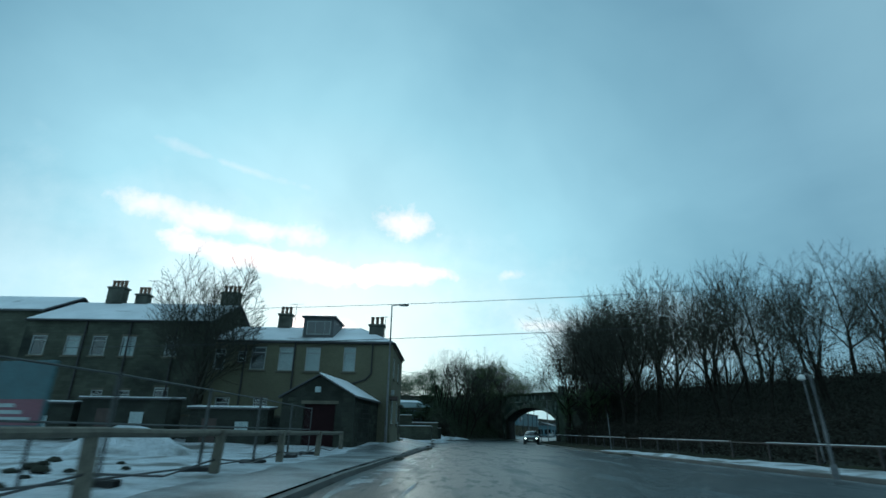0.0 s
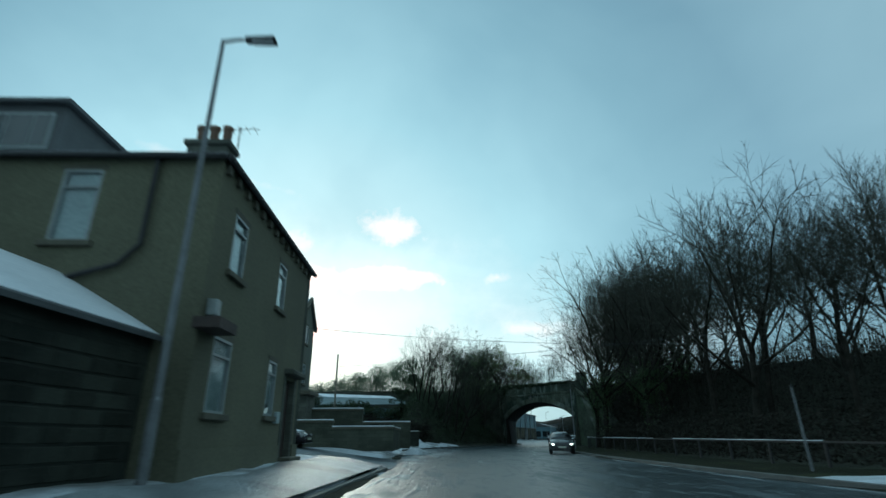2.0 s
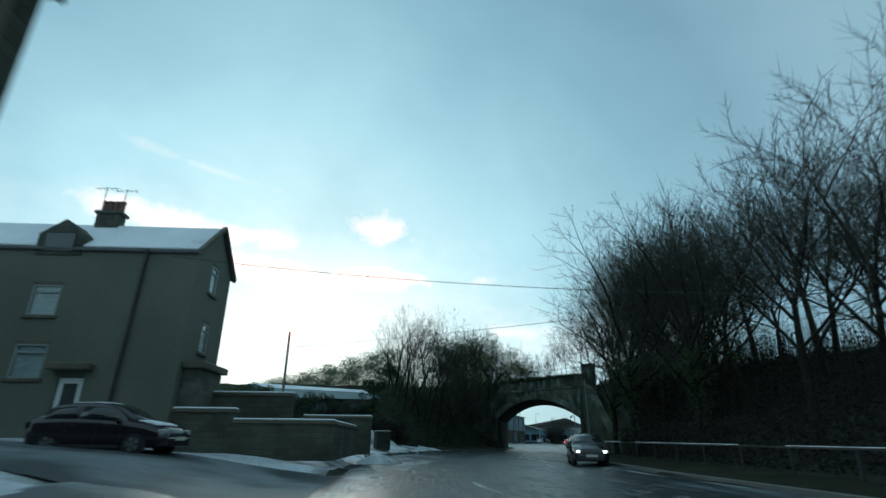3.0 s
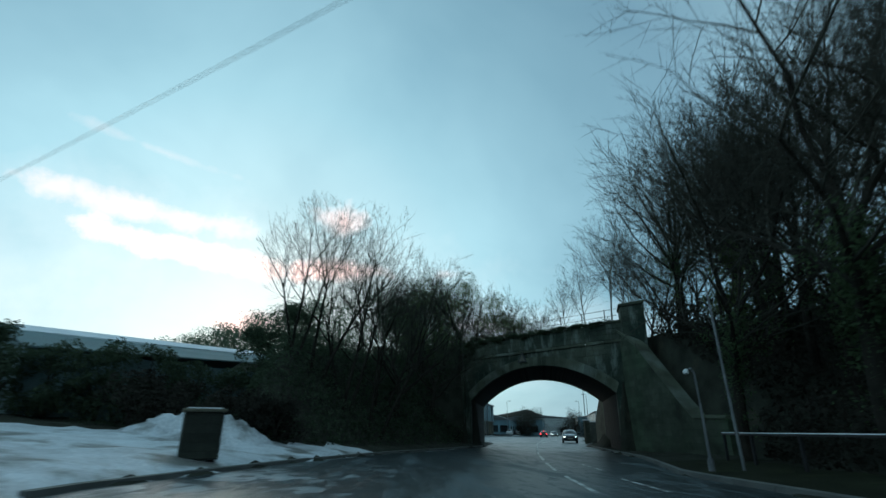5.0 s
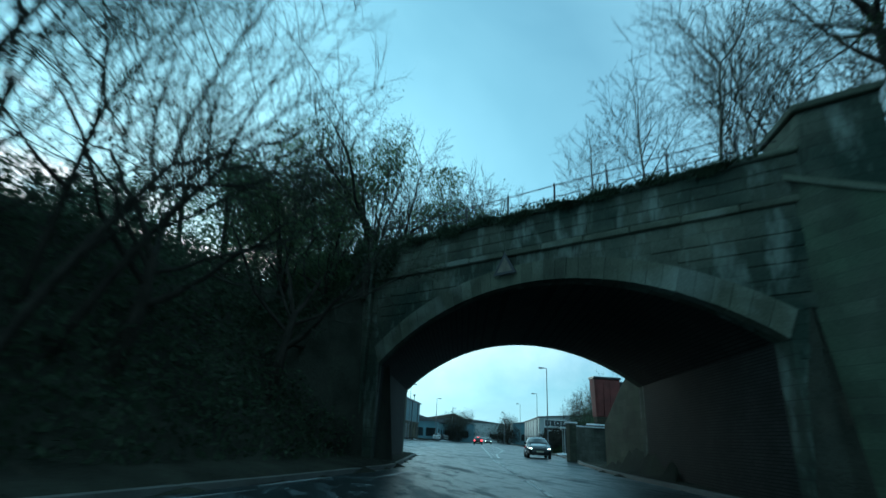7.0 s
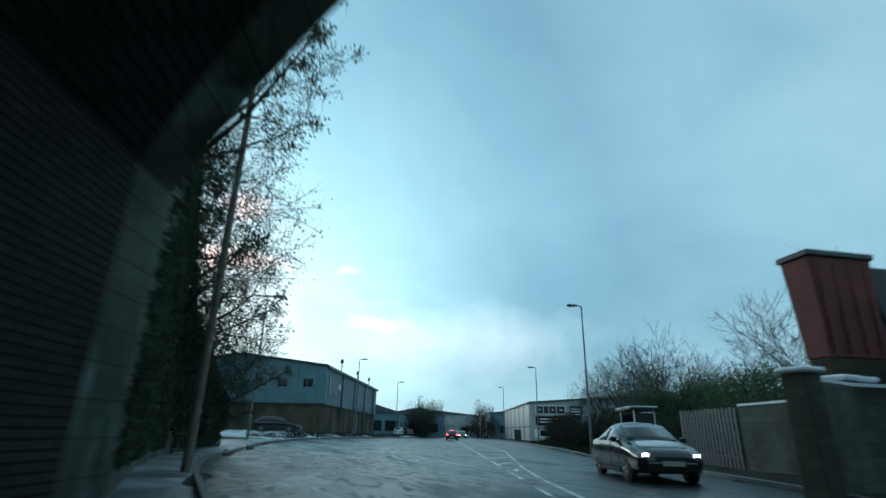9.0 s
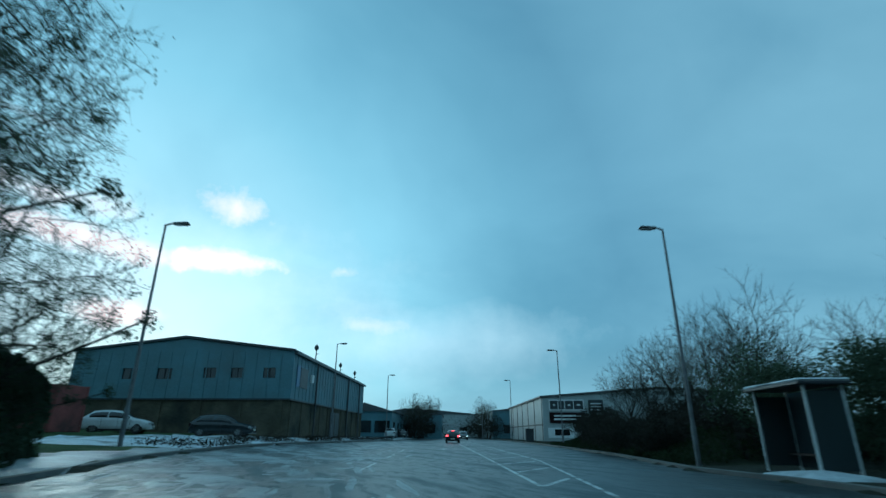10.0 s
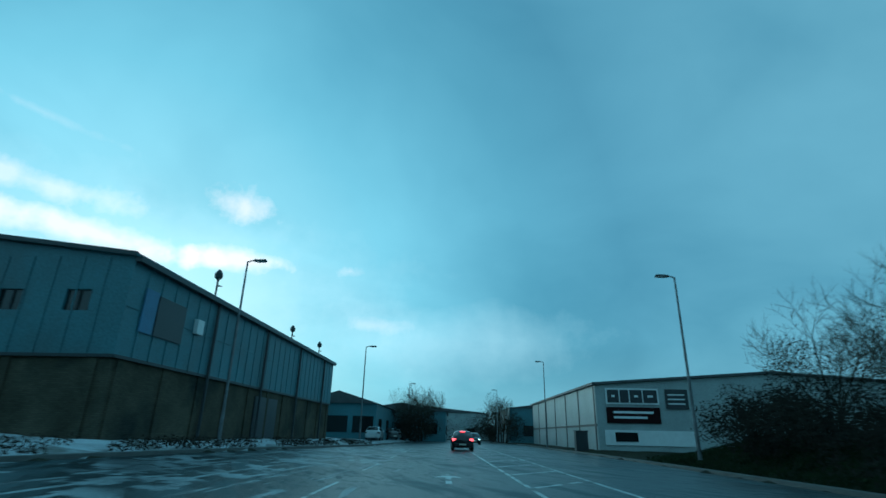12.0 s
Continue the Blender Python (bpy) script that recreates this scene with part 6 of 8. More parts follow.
def street_lamp(x, y, z, h, arm, turn, label, mat="galv", lean=0.0):
    """A tapered column with a flat lantern on a short arm; turn is the way the arm points."""
    t = thing("street_lamp", label, "street lamp", x, y, z, turn, "street lamps")
    part("column", Shape().lathe((0, 0, 0), [(0.085, 0), (0.085, 1.25), (0.068, 1.3), (0.055, h * 0.6), (0.04, h)], 10), mat, t)
    part("base_door", Shape().box(-0.04, 0.04, -0.095, -0.07, 0.45, 1.05), mat, t)
    part("arm", Shape().tube([(0, 0, h - 0.03), (arm * 0.5, 0, h + 0.04), (arm, 0, h + 0.05)], [0.04, 0.035, 0.03], 8), mat, t)
    hd = part("lantern", Shape().prism([(arm - 0.1, -0.1, h), (arm + 0.55, -0.14, h + 0.02), (arm + 0.55, 0.14, h + 0.02), (arm - 0.1, 0.1, h)], [(arm - 0.1, -0.07, h + 0.1), (arm + 0.5, -0.1, h + 0.12), (arm + 0.5, 0.1, h + 0.12), (arm - 0.1, 0.07, h + 0.1)]), "dark_panel", t, "flat grey lantern head", 0.02)
    part("lens", Shape().box(arm + 0.05, arm + 0.48, -0.09, 0.09, h - 0.02, h + 0.004), "clear_lamp", hd)
    return t


street_lamp(-3.46, 32.45, 0.45, 8.45, 0.55, 2, "grey street lamp on the pavement at the corner house")
street_lamp(16.35, 142.7, 0.6, 8.35, 0.4, -19, "grey street lamp on the wide pavement")
street_lamp(27.15, 169.6, 0.6, 8.35, 0.4, -19, "grey street lamp before the warehouse")
street_lamp(36.9, 189.5, 0.6, 7.8, 0.4, -19, "grey street lamp past the warehouse")
street_lamp(34.7, 135.5, 0.05, 8.5, 0.35, 161, "grey street lamp at the verge")
street_lamp(46.2, 162.1, 0.4, 7.9, 0.35, 161, "grey street lamp on the grassy verge")
street_lamp(57.1, 193.5, 0.1, 8.7, 0.35, 161, "grey street lamp by the trade shop")
street_lamp(66.5, 226, 0.1, 8.4, 0.35, 161, "grey street lamp far along the road")
street_lamp(50.5, 224, 0.4, 8.2, 0.4, -19, "grey street lamp far along the pavement")


def pole(x, y, z, h, r, label, mat="fence_wood", top=(0, 0), name="utility_pole"):
    t = thing(name, label, "pole", x, y, z)
    part("shaft", Shape().tube([(0, 0, 0), (top[0] * 0.5, top[1] * 0.5, h * 0.5), (top[0], top[1], h)], [r, r * 0.85, r * 0.7], 8), mat, t)
    part("cap", Shape().lathe((top[0], top[1], h), [(r * 0.8, 0), (r * 0.8, 0.05), (0.02, 0.09)], 8), "black_iron", t)
    return t


pole(-8.9, 78.0, 0.8, 8.5, 0.12, "wooden telegraph pole above the garden walls")
pole(14.9, 76.1, 0.1, 5.6, 0.05, "thin pale leaning pole on the verge", "galv", (0.1, 0.4))
pole(12.6, 40.6, 0.1, 2.5, 0.045, "short galvanised post at the verge", "galv", (-0.05, 0))
pole(15.7, 22.5, 0.1, 3.6, 0.04, "thin pale post behind the verge", "galv", (0.0, 0.2))
pole(15.42, 122.95, 0.1, 11.0, 0.11, "tall weathered pole at the foot of the retaining wall", "fence_wood", (0.0, 0.0))
for x, y, z, h in ((25.6, 173.0, 0.4, 8.3), (30.4, 189.3, 0.4, 8.7), (33.3, 195.0, 0.4, 8.4)):
    t = pole(x, y, z, h, 0.07, "dark camera mast beside the warehouse", "black_iron", name="camera_mast")
    part("camera_dome", Shape().lathe((0, 0, h + 0.05), [(0.05, 0), (0.2, 0.12), (0.22, 0.35), (0.12, 0.5), (0.04, 0.6)], 10), "dark_panel", t)
    part("bracket", Shape().box(-0.02, 0.25, -0.02, 0.02, h - 0.3, h - 0.24), "black_iron", t)
for x, y, h, lab in ((10.4, 14.6, 2.6, "dull grey post with a rounded lamp head on the verge"), (13.9, 76.1, 2.75, "short grey post with a curved lamp head on the verge")):
    t = thing("verge_post", lab, "post", x, y, 0.08)
    part("shaft", Shape().tube([(0, 0, 0), (-0.02, 0, h * 0.5), (-0.06, 0.02, h), (-0.16, 0.02, h + 0.12), (-0.3, 0.02, h + 0.06)], [0.045, 0.04, 0.034, 0.032, 0.03], 8), "galv", t)
    part("head", Shape().lathe((-0.32, 0.02, h - 0.06), [(0.03, 0), (0.09, 0.03), (0.08, 0.12), (0.03, 0.16)], 10), "white_panel", t, "pale lamp bowl")
    part("collar", Shape().lathe((0, 0, 0), [(0.09, 0), (0.09, 0.3), (0.065, 0.36)], 8), "galv", t)


def wire(a, b, sag, label):
    a, b = Vector(a), Vector(b)
    pts = [a.lerp(b, i / 16) - Vector((0, 0, sag * 4 * (i / 16) * (1 - i / 16))) for i in range(17)]
    tagged(new("overhead_wire", Shape().tube(pts, 0.012, 4).mesh("overhead_wire", "black_iron")), label, "wire", kind="structure")


wire((-15.3, 20.6, 4.1), (24, 20.3, 6.4), 0.25, "thin black overhead wire crossing the road")
wire((-10, 24, 6.6), (26, 18, 7.6), 0.3, "thin black overhead wire crossing the road")
wire((-7.5, 54.0, 7.4), (19, 52.5, 6.2), 0.5, "thin black overhead wire crossing the road")
wire((-8.9, 78.0, 8.1), (22, 52.9, 7.2), 0.25, "thin black overhead wire crossing the road")

# ---- fences on the roadside ----
yf = thing("post_and_rail_fence", "weathered timber post-and-rail fence along the snowy yard", "fence", 0, 0, 0)
fy = [3.4, 8.05, 12.5, 17.4, 22.5, 27.6]
for k, y in enumerate(fy):
    ln = (0.03, -0.06, 0.05, 0.0, 0.04, -0.02)[k]
    part("post", Shape().prism([(-5.3, y - 0.09, 0.0), (-5.1, y - 0.09, 0.0), (-5.1, y + 0.09, 0.0), (-5.3, y + 0.09, 0.0)], [(-5.28 + ln, y - 0.08, 1.08), (-5.1 + ln, y - 0.08, 1.08), (-5.1 + ln, y + 0.08, 1.08), (-5.28 + ln, y + 0.08, 1.08)]), "fence_wood", yf, "", 0.012)
for a, b in zip(fy[:-1], fy[1:]):
    part("rail", Shape().tube([(-5.19, a - 0.1, 1.02), (-5.19, (a + b) / 2, 1.0), (-5.19, b + 0.1, 1.02)], 0.075, 8), "fence_wood", yf, "round timber top rail")
    part("lower_chain", Shape().tube([(-5.19, a, 0.45), (-5.19, (a + b) / 2, 0.25), (-5.19, b, 0.45)], 0.02, 5), "black_iron", yf)
for k, (y0, y1, x0, x1) in enumerate(((6.0, 9.4, -6.4, -5.9), (9.5, 12.9, -5.9, -5.75), (13.0, 16.4, -5.75, -5.7), (16.5, 19.9, -5.7, -5.7), (20.0, 23.4, -5.7, -5.8))):
    hf = thing("temporary_fence_panel", "galvanised temporary fence panel standing in rubber feet", "fence panel", 0, 0, 0, group="temporary fence")
    for zz in (0.25, 1.15, 2.0):
        part("tube", Shape().tube([(x0, y0, zz), (x1, y1, zz)], 0.021, 6), "dull_tube", hf)
    for xx, yy in ((x0, y0), (x1, y1)):
        part("upright", Shape().tube([(xx, yy, 0.1), (xx, yy, 2.05)], 0.022, 6), "dull_tube", hf)
        part("foot", Shape().box(xx - 0.35, xx + 0.35, yy - 0.12, yy + 0.12, 0.1, 0.25), "rubber", hf, "black rubber foot", 0.02)
    s = Shape()
    for i in range(1, 24):
        t = i / 24
        s.tube([(x0 + (x1 - x0) * t, y0 + (y1 - y0) * t, 0.25), (x0 + (x1 - x0) * t, y0 + (y1 - y0) * t, 2.0)], 0.0013, 3, False)
    part("wire_mesh", s, "dull_tube", hf)
hb = thing("hoarding", "faded pink and teal advertising board on thin legs", "sign board", -7.2, 9.0, 0.12, -14)
part("panel", Shape().box(-0.75, 0.55, -0.03, 0.03, 0.95, 2.05), "teal_panel", hb, "", 0.01)
part("print", Shape().box(-0.72, 0.52, -0.036, -0.031, 0.98, 1.4), "pink_panel", hb)
for k in range(3):
    part("text_bar", Shape().box(-0.6, 0.3 - 0.2 * k, -0.042, -0.0365, 1.05 + 0.11 * k, 1.11 + 0.11 * k), "curtain", hb)
for xx in (-0.6, 0.4):
    part("leg", Shape().tube([(xx, 0, 0), (xx, 0, 0.95)], 0.03, 6), "black_iron", hb)
rail = thing("guard_rail", "low roadside rail with a line of snow along it", "guard rail", 0, 0, 0)
gy = np.arange(6, 84, 3.0)
gx = [float(np.interp(y, [6, 45, 60, 76, 84], [14.6, 14.2, 14.8, 16.0, 19.0])) for y in gy]
for x, y in zip(gx, gy):
    part("post", Shape().box(x - 0.04, x + 0.04, y - 0.04, y + 0.04, 0.0, 0.78 + 0.004 * (y - 6)), "black_iron", rail)
for (xa, ya), (xb, yb) in zip(zip(gx[:-1], gy[:-1]), zip(gx[1:], gy[1:])):
    za, zb = 0.76 + 0.004 * (ya - 6), 0.76 + 0.004 * (yb - 6)
    part("beam", Shape().prism([(xa - 0.09, ya, za), (xb - 0.09, yb, zb), (xb - 0.04, yb, zb), (xa - 0.04, ya, za)], [(xa - 0.09, ya, za + 0.06), (xb - 0.09, yb, zb + 0.06), (xb - 0.04, yb, zb + 0.06), (xa - 0.04, ya, za + 0.06)]), "black_iron", rail)
    if (ya // 3) % 5 != 3:
        part("snow_line", Shape().prism([(xa - 0.1, ya, za + 0.063), (xb - 0.1, yb, zb + 0.063), (xb - 0.03, yb, zb + 0.063), (xa - 0.03, ya, za + 0.063)], [(xa - 0.085, ya, za + 0.085), (xb - 0.085, yb, zb + 0.085), (xb - 0.045, yb, zb + 0.085), (xa - 0.045, ya, za + 0.085)]), "roof_snow", rail, "line of snow")


def snow_heap(x, y, w, d, h, seed, label, n=20, m=6, lumps=0.0):
    """A drift on the ground; lumps: how far shovelled clods stand out of it."""
    rnd = random.Random(seed)
    verts, faces = [], []
    gz = float(ground_z(x, y))
    verts.append((x, y, gz + h * 0.98))
    for j in range(1, m + 1):
        t = j / m
        for i in range(n):
            a = 2 * math.pi * i / n
            k = 1 + 0.18 * math.sin(3 * a + seed) + rnd.uniform(-0.06, 0.06)
            px_, py_ = x + math.cos(a) * w * t * k, y + math.sin(a) * d * t * k
            clods = rnd.choice((-0.4, 0.0, 0.2, 1.0)) * lumps * (1 - t ** 4)
            verts.append((px_, py_, float(ground_z(px_, py_)) + h * (1 - t * t) ** 1.3 * rnd.uniform(0.9, 1.06) + clods - 0.1 * t))
    for i in range(n):
        faces.append((0, 1 + i, 1 + (i + 1) % n))
    for j in range(m - 1):
        for i in range(n):
            a, b = 1 + j * n + i, 1 + j * n + (i + 1) % n
            faces.append((a, a + n, b + n, b))
    ob = raw("snowdrift", verts, faces, "snow", smooth=True)
    return tagged(ob, label, "snow heap")


snow_heap(-12.5, 21.5, 2.6, 2.2, 1.0, 2, "rounded heap of shovelled snow in the yard")
snow_heap(-2.6, 85.1, 3.1, 1.7, 0.95, 5, "shovelled heap of lumpy grey snow below the hedge", 44, 14, 0.17)
snow_heap(11.8, 28.0, 0.7, 8.0, 0.14, 7, "low bank of dirty snow along the verge")
snow_heap(12.1, 14.0, 0.8, 4.0, 0.14, 8, "low bank of dirty snow along the verge")
snow_heap(-0.2, 63.0, 1.3, 1.1, 0.45, 9, "block of cleared snow by the garden wall")
snow_heap(33.9, 130.8, 0.9, 2.0, 0.16, 10, "thin snow beside the shelter")



def clod(x, y, size, seed):
    r_ = random.Random(seed)
    s = Shape()
    rows = [(0.2, 0.0), (1.0, 0.12), (0.9, 0.4), (0.5, 0.62), (0.1, 0.68)]
    s.lathe((x, y, float(ground_z(x, y)) - 0.03), [(q * size, h * size) for q, h in rows], 9)
    s.v = [(vx + r_.uniform(-0.15, 0.15) * size, vy + r_.uniform(-0.15, 0.15) * size, vz + r_.uniform(-0.05, 0.08) * size) for vx, vy, vz in s.v]
    return tagged(new("clod", s.mesh("clod", "soil", 0.0, True)), "dark clod of earth lying in the snow", "clod", "clods in the yard")


for k, (x, y, q) in enumerate(((-9.1, 11.6, 0.16), (-8.7, 11.9, 0.22), (-8.2, 12.1, 0.13), (-7.4, 9.0, 0.12), (-7.0, 8.7, 0.16), (-8.0, 10.6, 0.1), (-9.6, 12.8, 0.2), (-10.2, 14.0, 0.17), (-7.6, 13.2, 0.12), (-11.0, 15.5, 0.2), (-8.8, 15.0, 0.12))):
    clod(x, y, q, 900 + k)

# ---- cars ----


def car(name, label, x, y, z, turn, paint, front=False, rear=False, size=1.0, snow=False, group="traffic", saloon=False):
    """A hatchback; +y is its front."""
    t = thing(name, label, "car", x, y, z, turn, group)
    # stations along the car: y, sill height, half width, belt height, roof half width, roof height
    if saloon:
        rows = [(-2.2, .40, .66, .72, .60, .80), (-2.12, .28, .80, .84, .72, .93), (-1.75, .2, .87, .93, .72, 1.03), (-1.45, .2, .88, .94, .70, 1.06), (-.75, .2, .89, .93, .57, 1.38), (-.3, .2, .89, .92, .58, 1.43),
                (.2, .2, .89, .91, .58, 1.40), (.5, .2, .89, .90, .62, 1.27), (1.05, .2, .88, .88, .70, .96), (1.6, .21, .86, .80, .66, .87), (1.98, .24, .80, .70, .60, .76), (2.14, .32, .68, .58, .52, .64)]
        glass_rear, glass_front, glass_side = (-1.38, -.80), (.27, .98), (-1.2, .82)
    else:
        rows = [(-2.12, .40, .68, .74, .62, .86), (-2.06, .28, .80, .90, .70, 1.00), (-1.9, .24, .85, .95, .68, 1.10), (-1.45, .2, .88, .96, .59, 1.42), (-1.0, .2, .89, .96, .60, 1.475), (-.4, .2, .89, .95, .61, 1.49),
                (.15, .2, .89, .93, .61, 1.45), (.5, .2, .89, .92, .64, 1.30), (1.0, .2, .88, .90, .72, .99), (1.55, .21, .86, .82, .68, .90), (1.96, .24, .80, .70, .62, .78), (2.12, .32, .67, .58, .54, .64)]
        glass_rear, glass_front, glass_side = (-1.96, -1.5), (.22, .95), (-1.62, .78)
    grid = np.array(rows)

    def sec(y):
        return [float(np.interp(y, grid[:, 0], grid[:, c])) for c in range(1, 6)]

    def ring(y):
        z0, w, belt, wt, top = sec(y)
        half = [(w * .86, z0), (w * .97, z0 + .1), (w, z0 + .25 * (belt - z0) + .1), (w * .995, belt - .12), (w * .965, belt), (w * .965 * .45 + wt * .55, belt * .45 + top * .55), (wt * 1.02, top - .06), (wt * .9, top - .012), (wt * .5, top + .012)]
        return [(x_, y, z_) for x_, z_ in half] + [(-x_, y, z_) for x_, z_ in reversed(half)]

    ys_ = sorted({round(float(v), 3) for v in np.linspace(grid[0, 0], grid[-1, 0], 27)} | {r[0] for r in rows})
    part("body", Shape().loft([ring(y_) for y_ in ys_]), paint, t, "", 0.0, True)

    def top_glass(name_, y0, y1, edge):
        rings = []
        for y_ in np.linspace(y0, y1, 5):
            _, _, _, wt, top = sec(y_)
            rings.append([(-wt * edge, y_, top - .02), (-wt * edge, y_, top + .006), (0, y_, top + .026), (wt * edge, y_, top + .006), (wt * edge, y_, top - .02)])
        part(name_, Shape().loft(rings), "car_glass", t, "", 0.0, True)

    top_glass("rear_window", *glass_rear, .9)
    top_glass("windscreen", *glass_front, .93)

    def side_glass(y0, y1, sg_):
        rings = []
        for y_ in np.linspace(y0, y1, 5):
            _, w, belt, wt, top = sec(y_)
            wb = w * .965
            pts_ = []
            for f_, o_ in ((.1, -.03), (.1, .016), (.5, .034), (.86, .022), (.86, -.03)):
                pts_.append((sg_ * (wb + (wt * 1.02 - wb) * f_ + o_), y_, belt + (top - .06 - belt) * f_))
            rings.append(pts_)
        part("side_window", Shape().loft(rings), "car_glass", t, "", 0.0, True)

    for sx in (0, 1):
        mid_ = (glass_side[0] + glass_side[1]) / 2 - .1
        side_glass(glass_side[0], mid_ - .03, 1 if sx else -1)
        side_glass(mid_ + .03, glass_side[1], 1 if sx else -1)
        sg_ = 1 if sx else -1
        part("mirror", Shape().box(*sorted((sg_ * .86, sg_ * 1.02)), .62, .74, .93, 1.06), paint, t, "", 0.02)
        for yy in (-1.28, 1.28):
            wh_ = part("wheel", Shape().lathe((sg_ * .76 - .1, yy, .31), [(.2, 0), (.29, .01), (.31, .05), (.31, .17), (.29, .21), (.2, .22)], 20, "x"), "rubber", t)
            part("rim", Shape().lathe((sg_ * .76 - .1, yy, .31), [(.05, -.004), (.2, -.002), (.2, .222), (.05, .224)], 16, "x"), "rim", wh_)
            for q in range(5):
                t0 = 2 * math.pi * q / 5
                xo = sg_ * .76 - .1 + (.224 if sg_ > 0 else -.016)
                c0, s0, c1, s1 = math.cos(t0 - .16), math.sin(t0 - .16), math.cos(t0 + .16), math.sin(t0 + .16)
                low_ = [(xo, yy + .05 * c0, .31 + .05 * s0), (xo, yy + .195 * c0, .31 + .195 * s0), (xo, yy + .195 * c1, .31 + .195 * s1), (xo, yy + .05 * c1, .31 + .05 * s1)]
                part("rim_slot", Shape().prism(low_, [(p[0] + .012, p[1], p[2]) for p in low_]), "rubber", wh_)
        for yy in (-1.28, 1.28):
            part("wheel_arch", Shape().lathe((sg_ * .8 - .05, yy, .33), [(.3, 0), (.37, .005), (.375, .05), (.37, .095), (.3, .1)], 20, "x"), "rubber", t, "dark wheel arch")
        for yy in (-0.85, 0.12, 0.86):
            part("door_seam", Shape().box(*sorted((sg_ * .885, sg_ * .8935)), yy - .007, yy + .007, .3, .93), "rubber", t)
        for yy in (-0.68, 0.3):
            part("door_handle", Shape().box(*sorted((sg_ * .885, sg_ * .915)), yy, yy + .16, .78, .81), paint, t, "", 0.005)
        part("sill", Shape().box(*sorted((sg_ * .8, sg_ * .897)), -.9, .9, .19, .29), "rubber", t, "black plastic sill", 0.01)
        part("tail_lamp", Shape().box(*sorted((sg_ * .52, sg_ * .83)), -2.12, -1.98, .72, .9), "tail" if rear else "red_panel", t, "red tail lamp", 0.02)
        part("headlamp", Shape().box(*sorted((sg_ * .45, sg_ * .78)), 1.9, 2.08, .58, .72), "clear_lamp", t, "", 0.02)
        if front:
            part("headlamp_bulb", Shape().box(*sorted((sg_ * .55, sg_ * .69)), 2.085, 2.1, .6, .69), "head", t, "lit white headlamp", 0.006)
    part("rear_bumper", Shape().prism([(-.8, -1.95, .3), (.8, -1.95, .3), (.62, -2.2, .3), (-.62, -2.2, .3)], [(-.8, -1.95, .55), (.8, -1.95, .55), (.62, -2.2, .55), (-.62, -2.2, .55)]), paint, t, "", 0.03)
    part("front_bumper", Shape().prism([(-.8, 1.9, .24), (.8, 1.9, .24), (.58, 2.2, .26), (-.58, 2.2, .26)], [(-.8, 1.9, .52), (.8, 1.9, .52), (.58, 2.2, .5), (-.58, 2.2, .5)]), paint, t, "", 0.03)
    part("grille", Shape().box(-.4, .4, 2.1, 2.16, .5, .62), "dark_panel", t)
    for yy in (-2.21, 2.21):
        part("number_plate", Shape().box(-.26, .26, yy - .008, yy + .008, .42, .53), "plate", t)
    if rear:
        part("brake_lamp", Shape().box(-.2, .2, -1.56, -1.47, 1.40, 1.44), "tail", t)
    if snow:
        for name_, y0, y1, edge in (("roof_snow", -.95, -.05, .85), ("bonnet_snow", 1.12, 1.75, .9)):
            rings = []
            for y_ in np.linspace(y0, y1, 6):
                _, _, _, wt, top = sec(y_)
                k_ = edge * (.9 + .1 * math.sin(5 * y_))
                rings.append([(-wt * k_, y_, top - .03), (-wt * k_ * .95, y_, top + .018), (0, y_, top + .04), (wt * k_ * .95, y_, top + .018), (wt * k_, y_, top - .03)])
            part(name_, Shape().loft(rings), "roof_snow", t, "thin melting snow", 0.0, True)
    return t


car("lead_car", "dark hatchback with lit red tail lamps on the road ahead", 44.6, 185.5, 0.0, -19, "car_black", rear=True)
car("oncoming_car", "dark silver saloon with lit headlamps on the wet road", 27.1, 122.1, 0.0, 160, "car_silver", front=True, saloon=True, snow=True)
car("oncoming_car", "dark hatchback with lit headlamps near the arch", 10.4, 63.2, 0.0, 168, "car_black", front=True)
car("distant_car", "small dark car with headlamps on, far along the road", 56.5, 212, 0.0, 161, "car_black", front=True)
car("distant_car", "small pale car with headlamps on, far along the road", 63, 233, 0.0, 161, "car_white", front=True)
car("distant_car", "red car far along the road", 60.5, 240, 0.0, -19, "car_red", rear=True)
car("parked_car", "dark plum hatchback parked in the side street", -7.7, 52.9, 0.62, -96, "car_plum", snow=True, group="parked cars")
car("parked_car", "grey car parked before the warehouse", 18.6, 162.6, float(ground_z(18.6, 162.6)) - 0.04, -105, "car_silver", group="parked cars")
car("parked_car", "white van-like car parked by the container", 11.8, 163.5, float(ground_z(11.8, 163.5)) - 0.04, -90, "car_white", group="parked cars")
for k, (x, y, m_) in enumerate(((41.5, 205.5, "car_white"), (45.5, 217, "car_grey"), (48.5, 223, "car_white"))):
    car("parked_car", "car parked on the forecourt", x, y, float(ground_z(x, y)) - 0.04, -19 + 40 * (k % 2), m_, group="parked cars")

# ---- trees ----


def limb(verts, faces, pts, radii, sides):
    k = len(verts)
    n = len(pts)
    for i in range(n):
        d = (pts[min(i + 1, n - 1)] - pts[max(i - 1, 0)]).normalized()
        a = d.orthogonal().normalized()
        b = d.cross(a)
        for s_ in range(sides):
            t = 2 * math.pi * s_ / sides
            q = pts[i] + (a * math.cos(t) + b * math.sin(t)) * radii[i]
            verts.append((q.x, q.y, q.z))
    for i in range(n - 1):
        for s_ in range(sides):
            a0, b0 = k + i * sides + s_, k + i * sides + (s_ + 1) % sides
            faces.append((a0, b0, b0 + sides, a0 + sides))


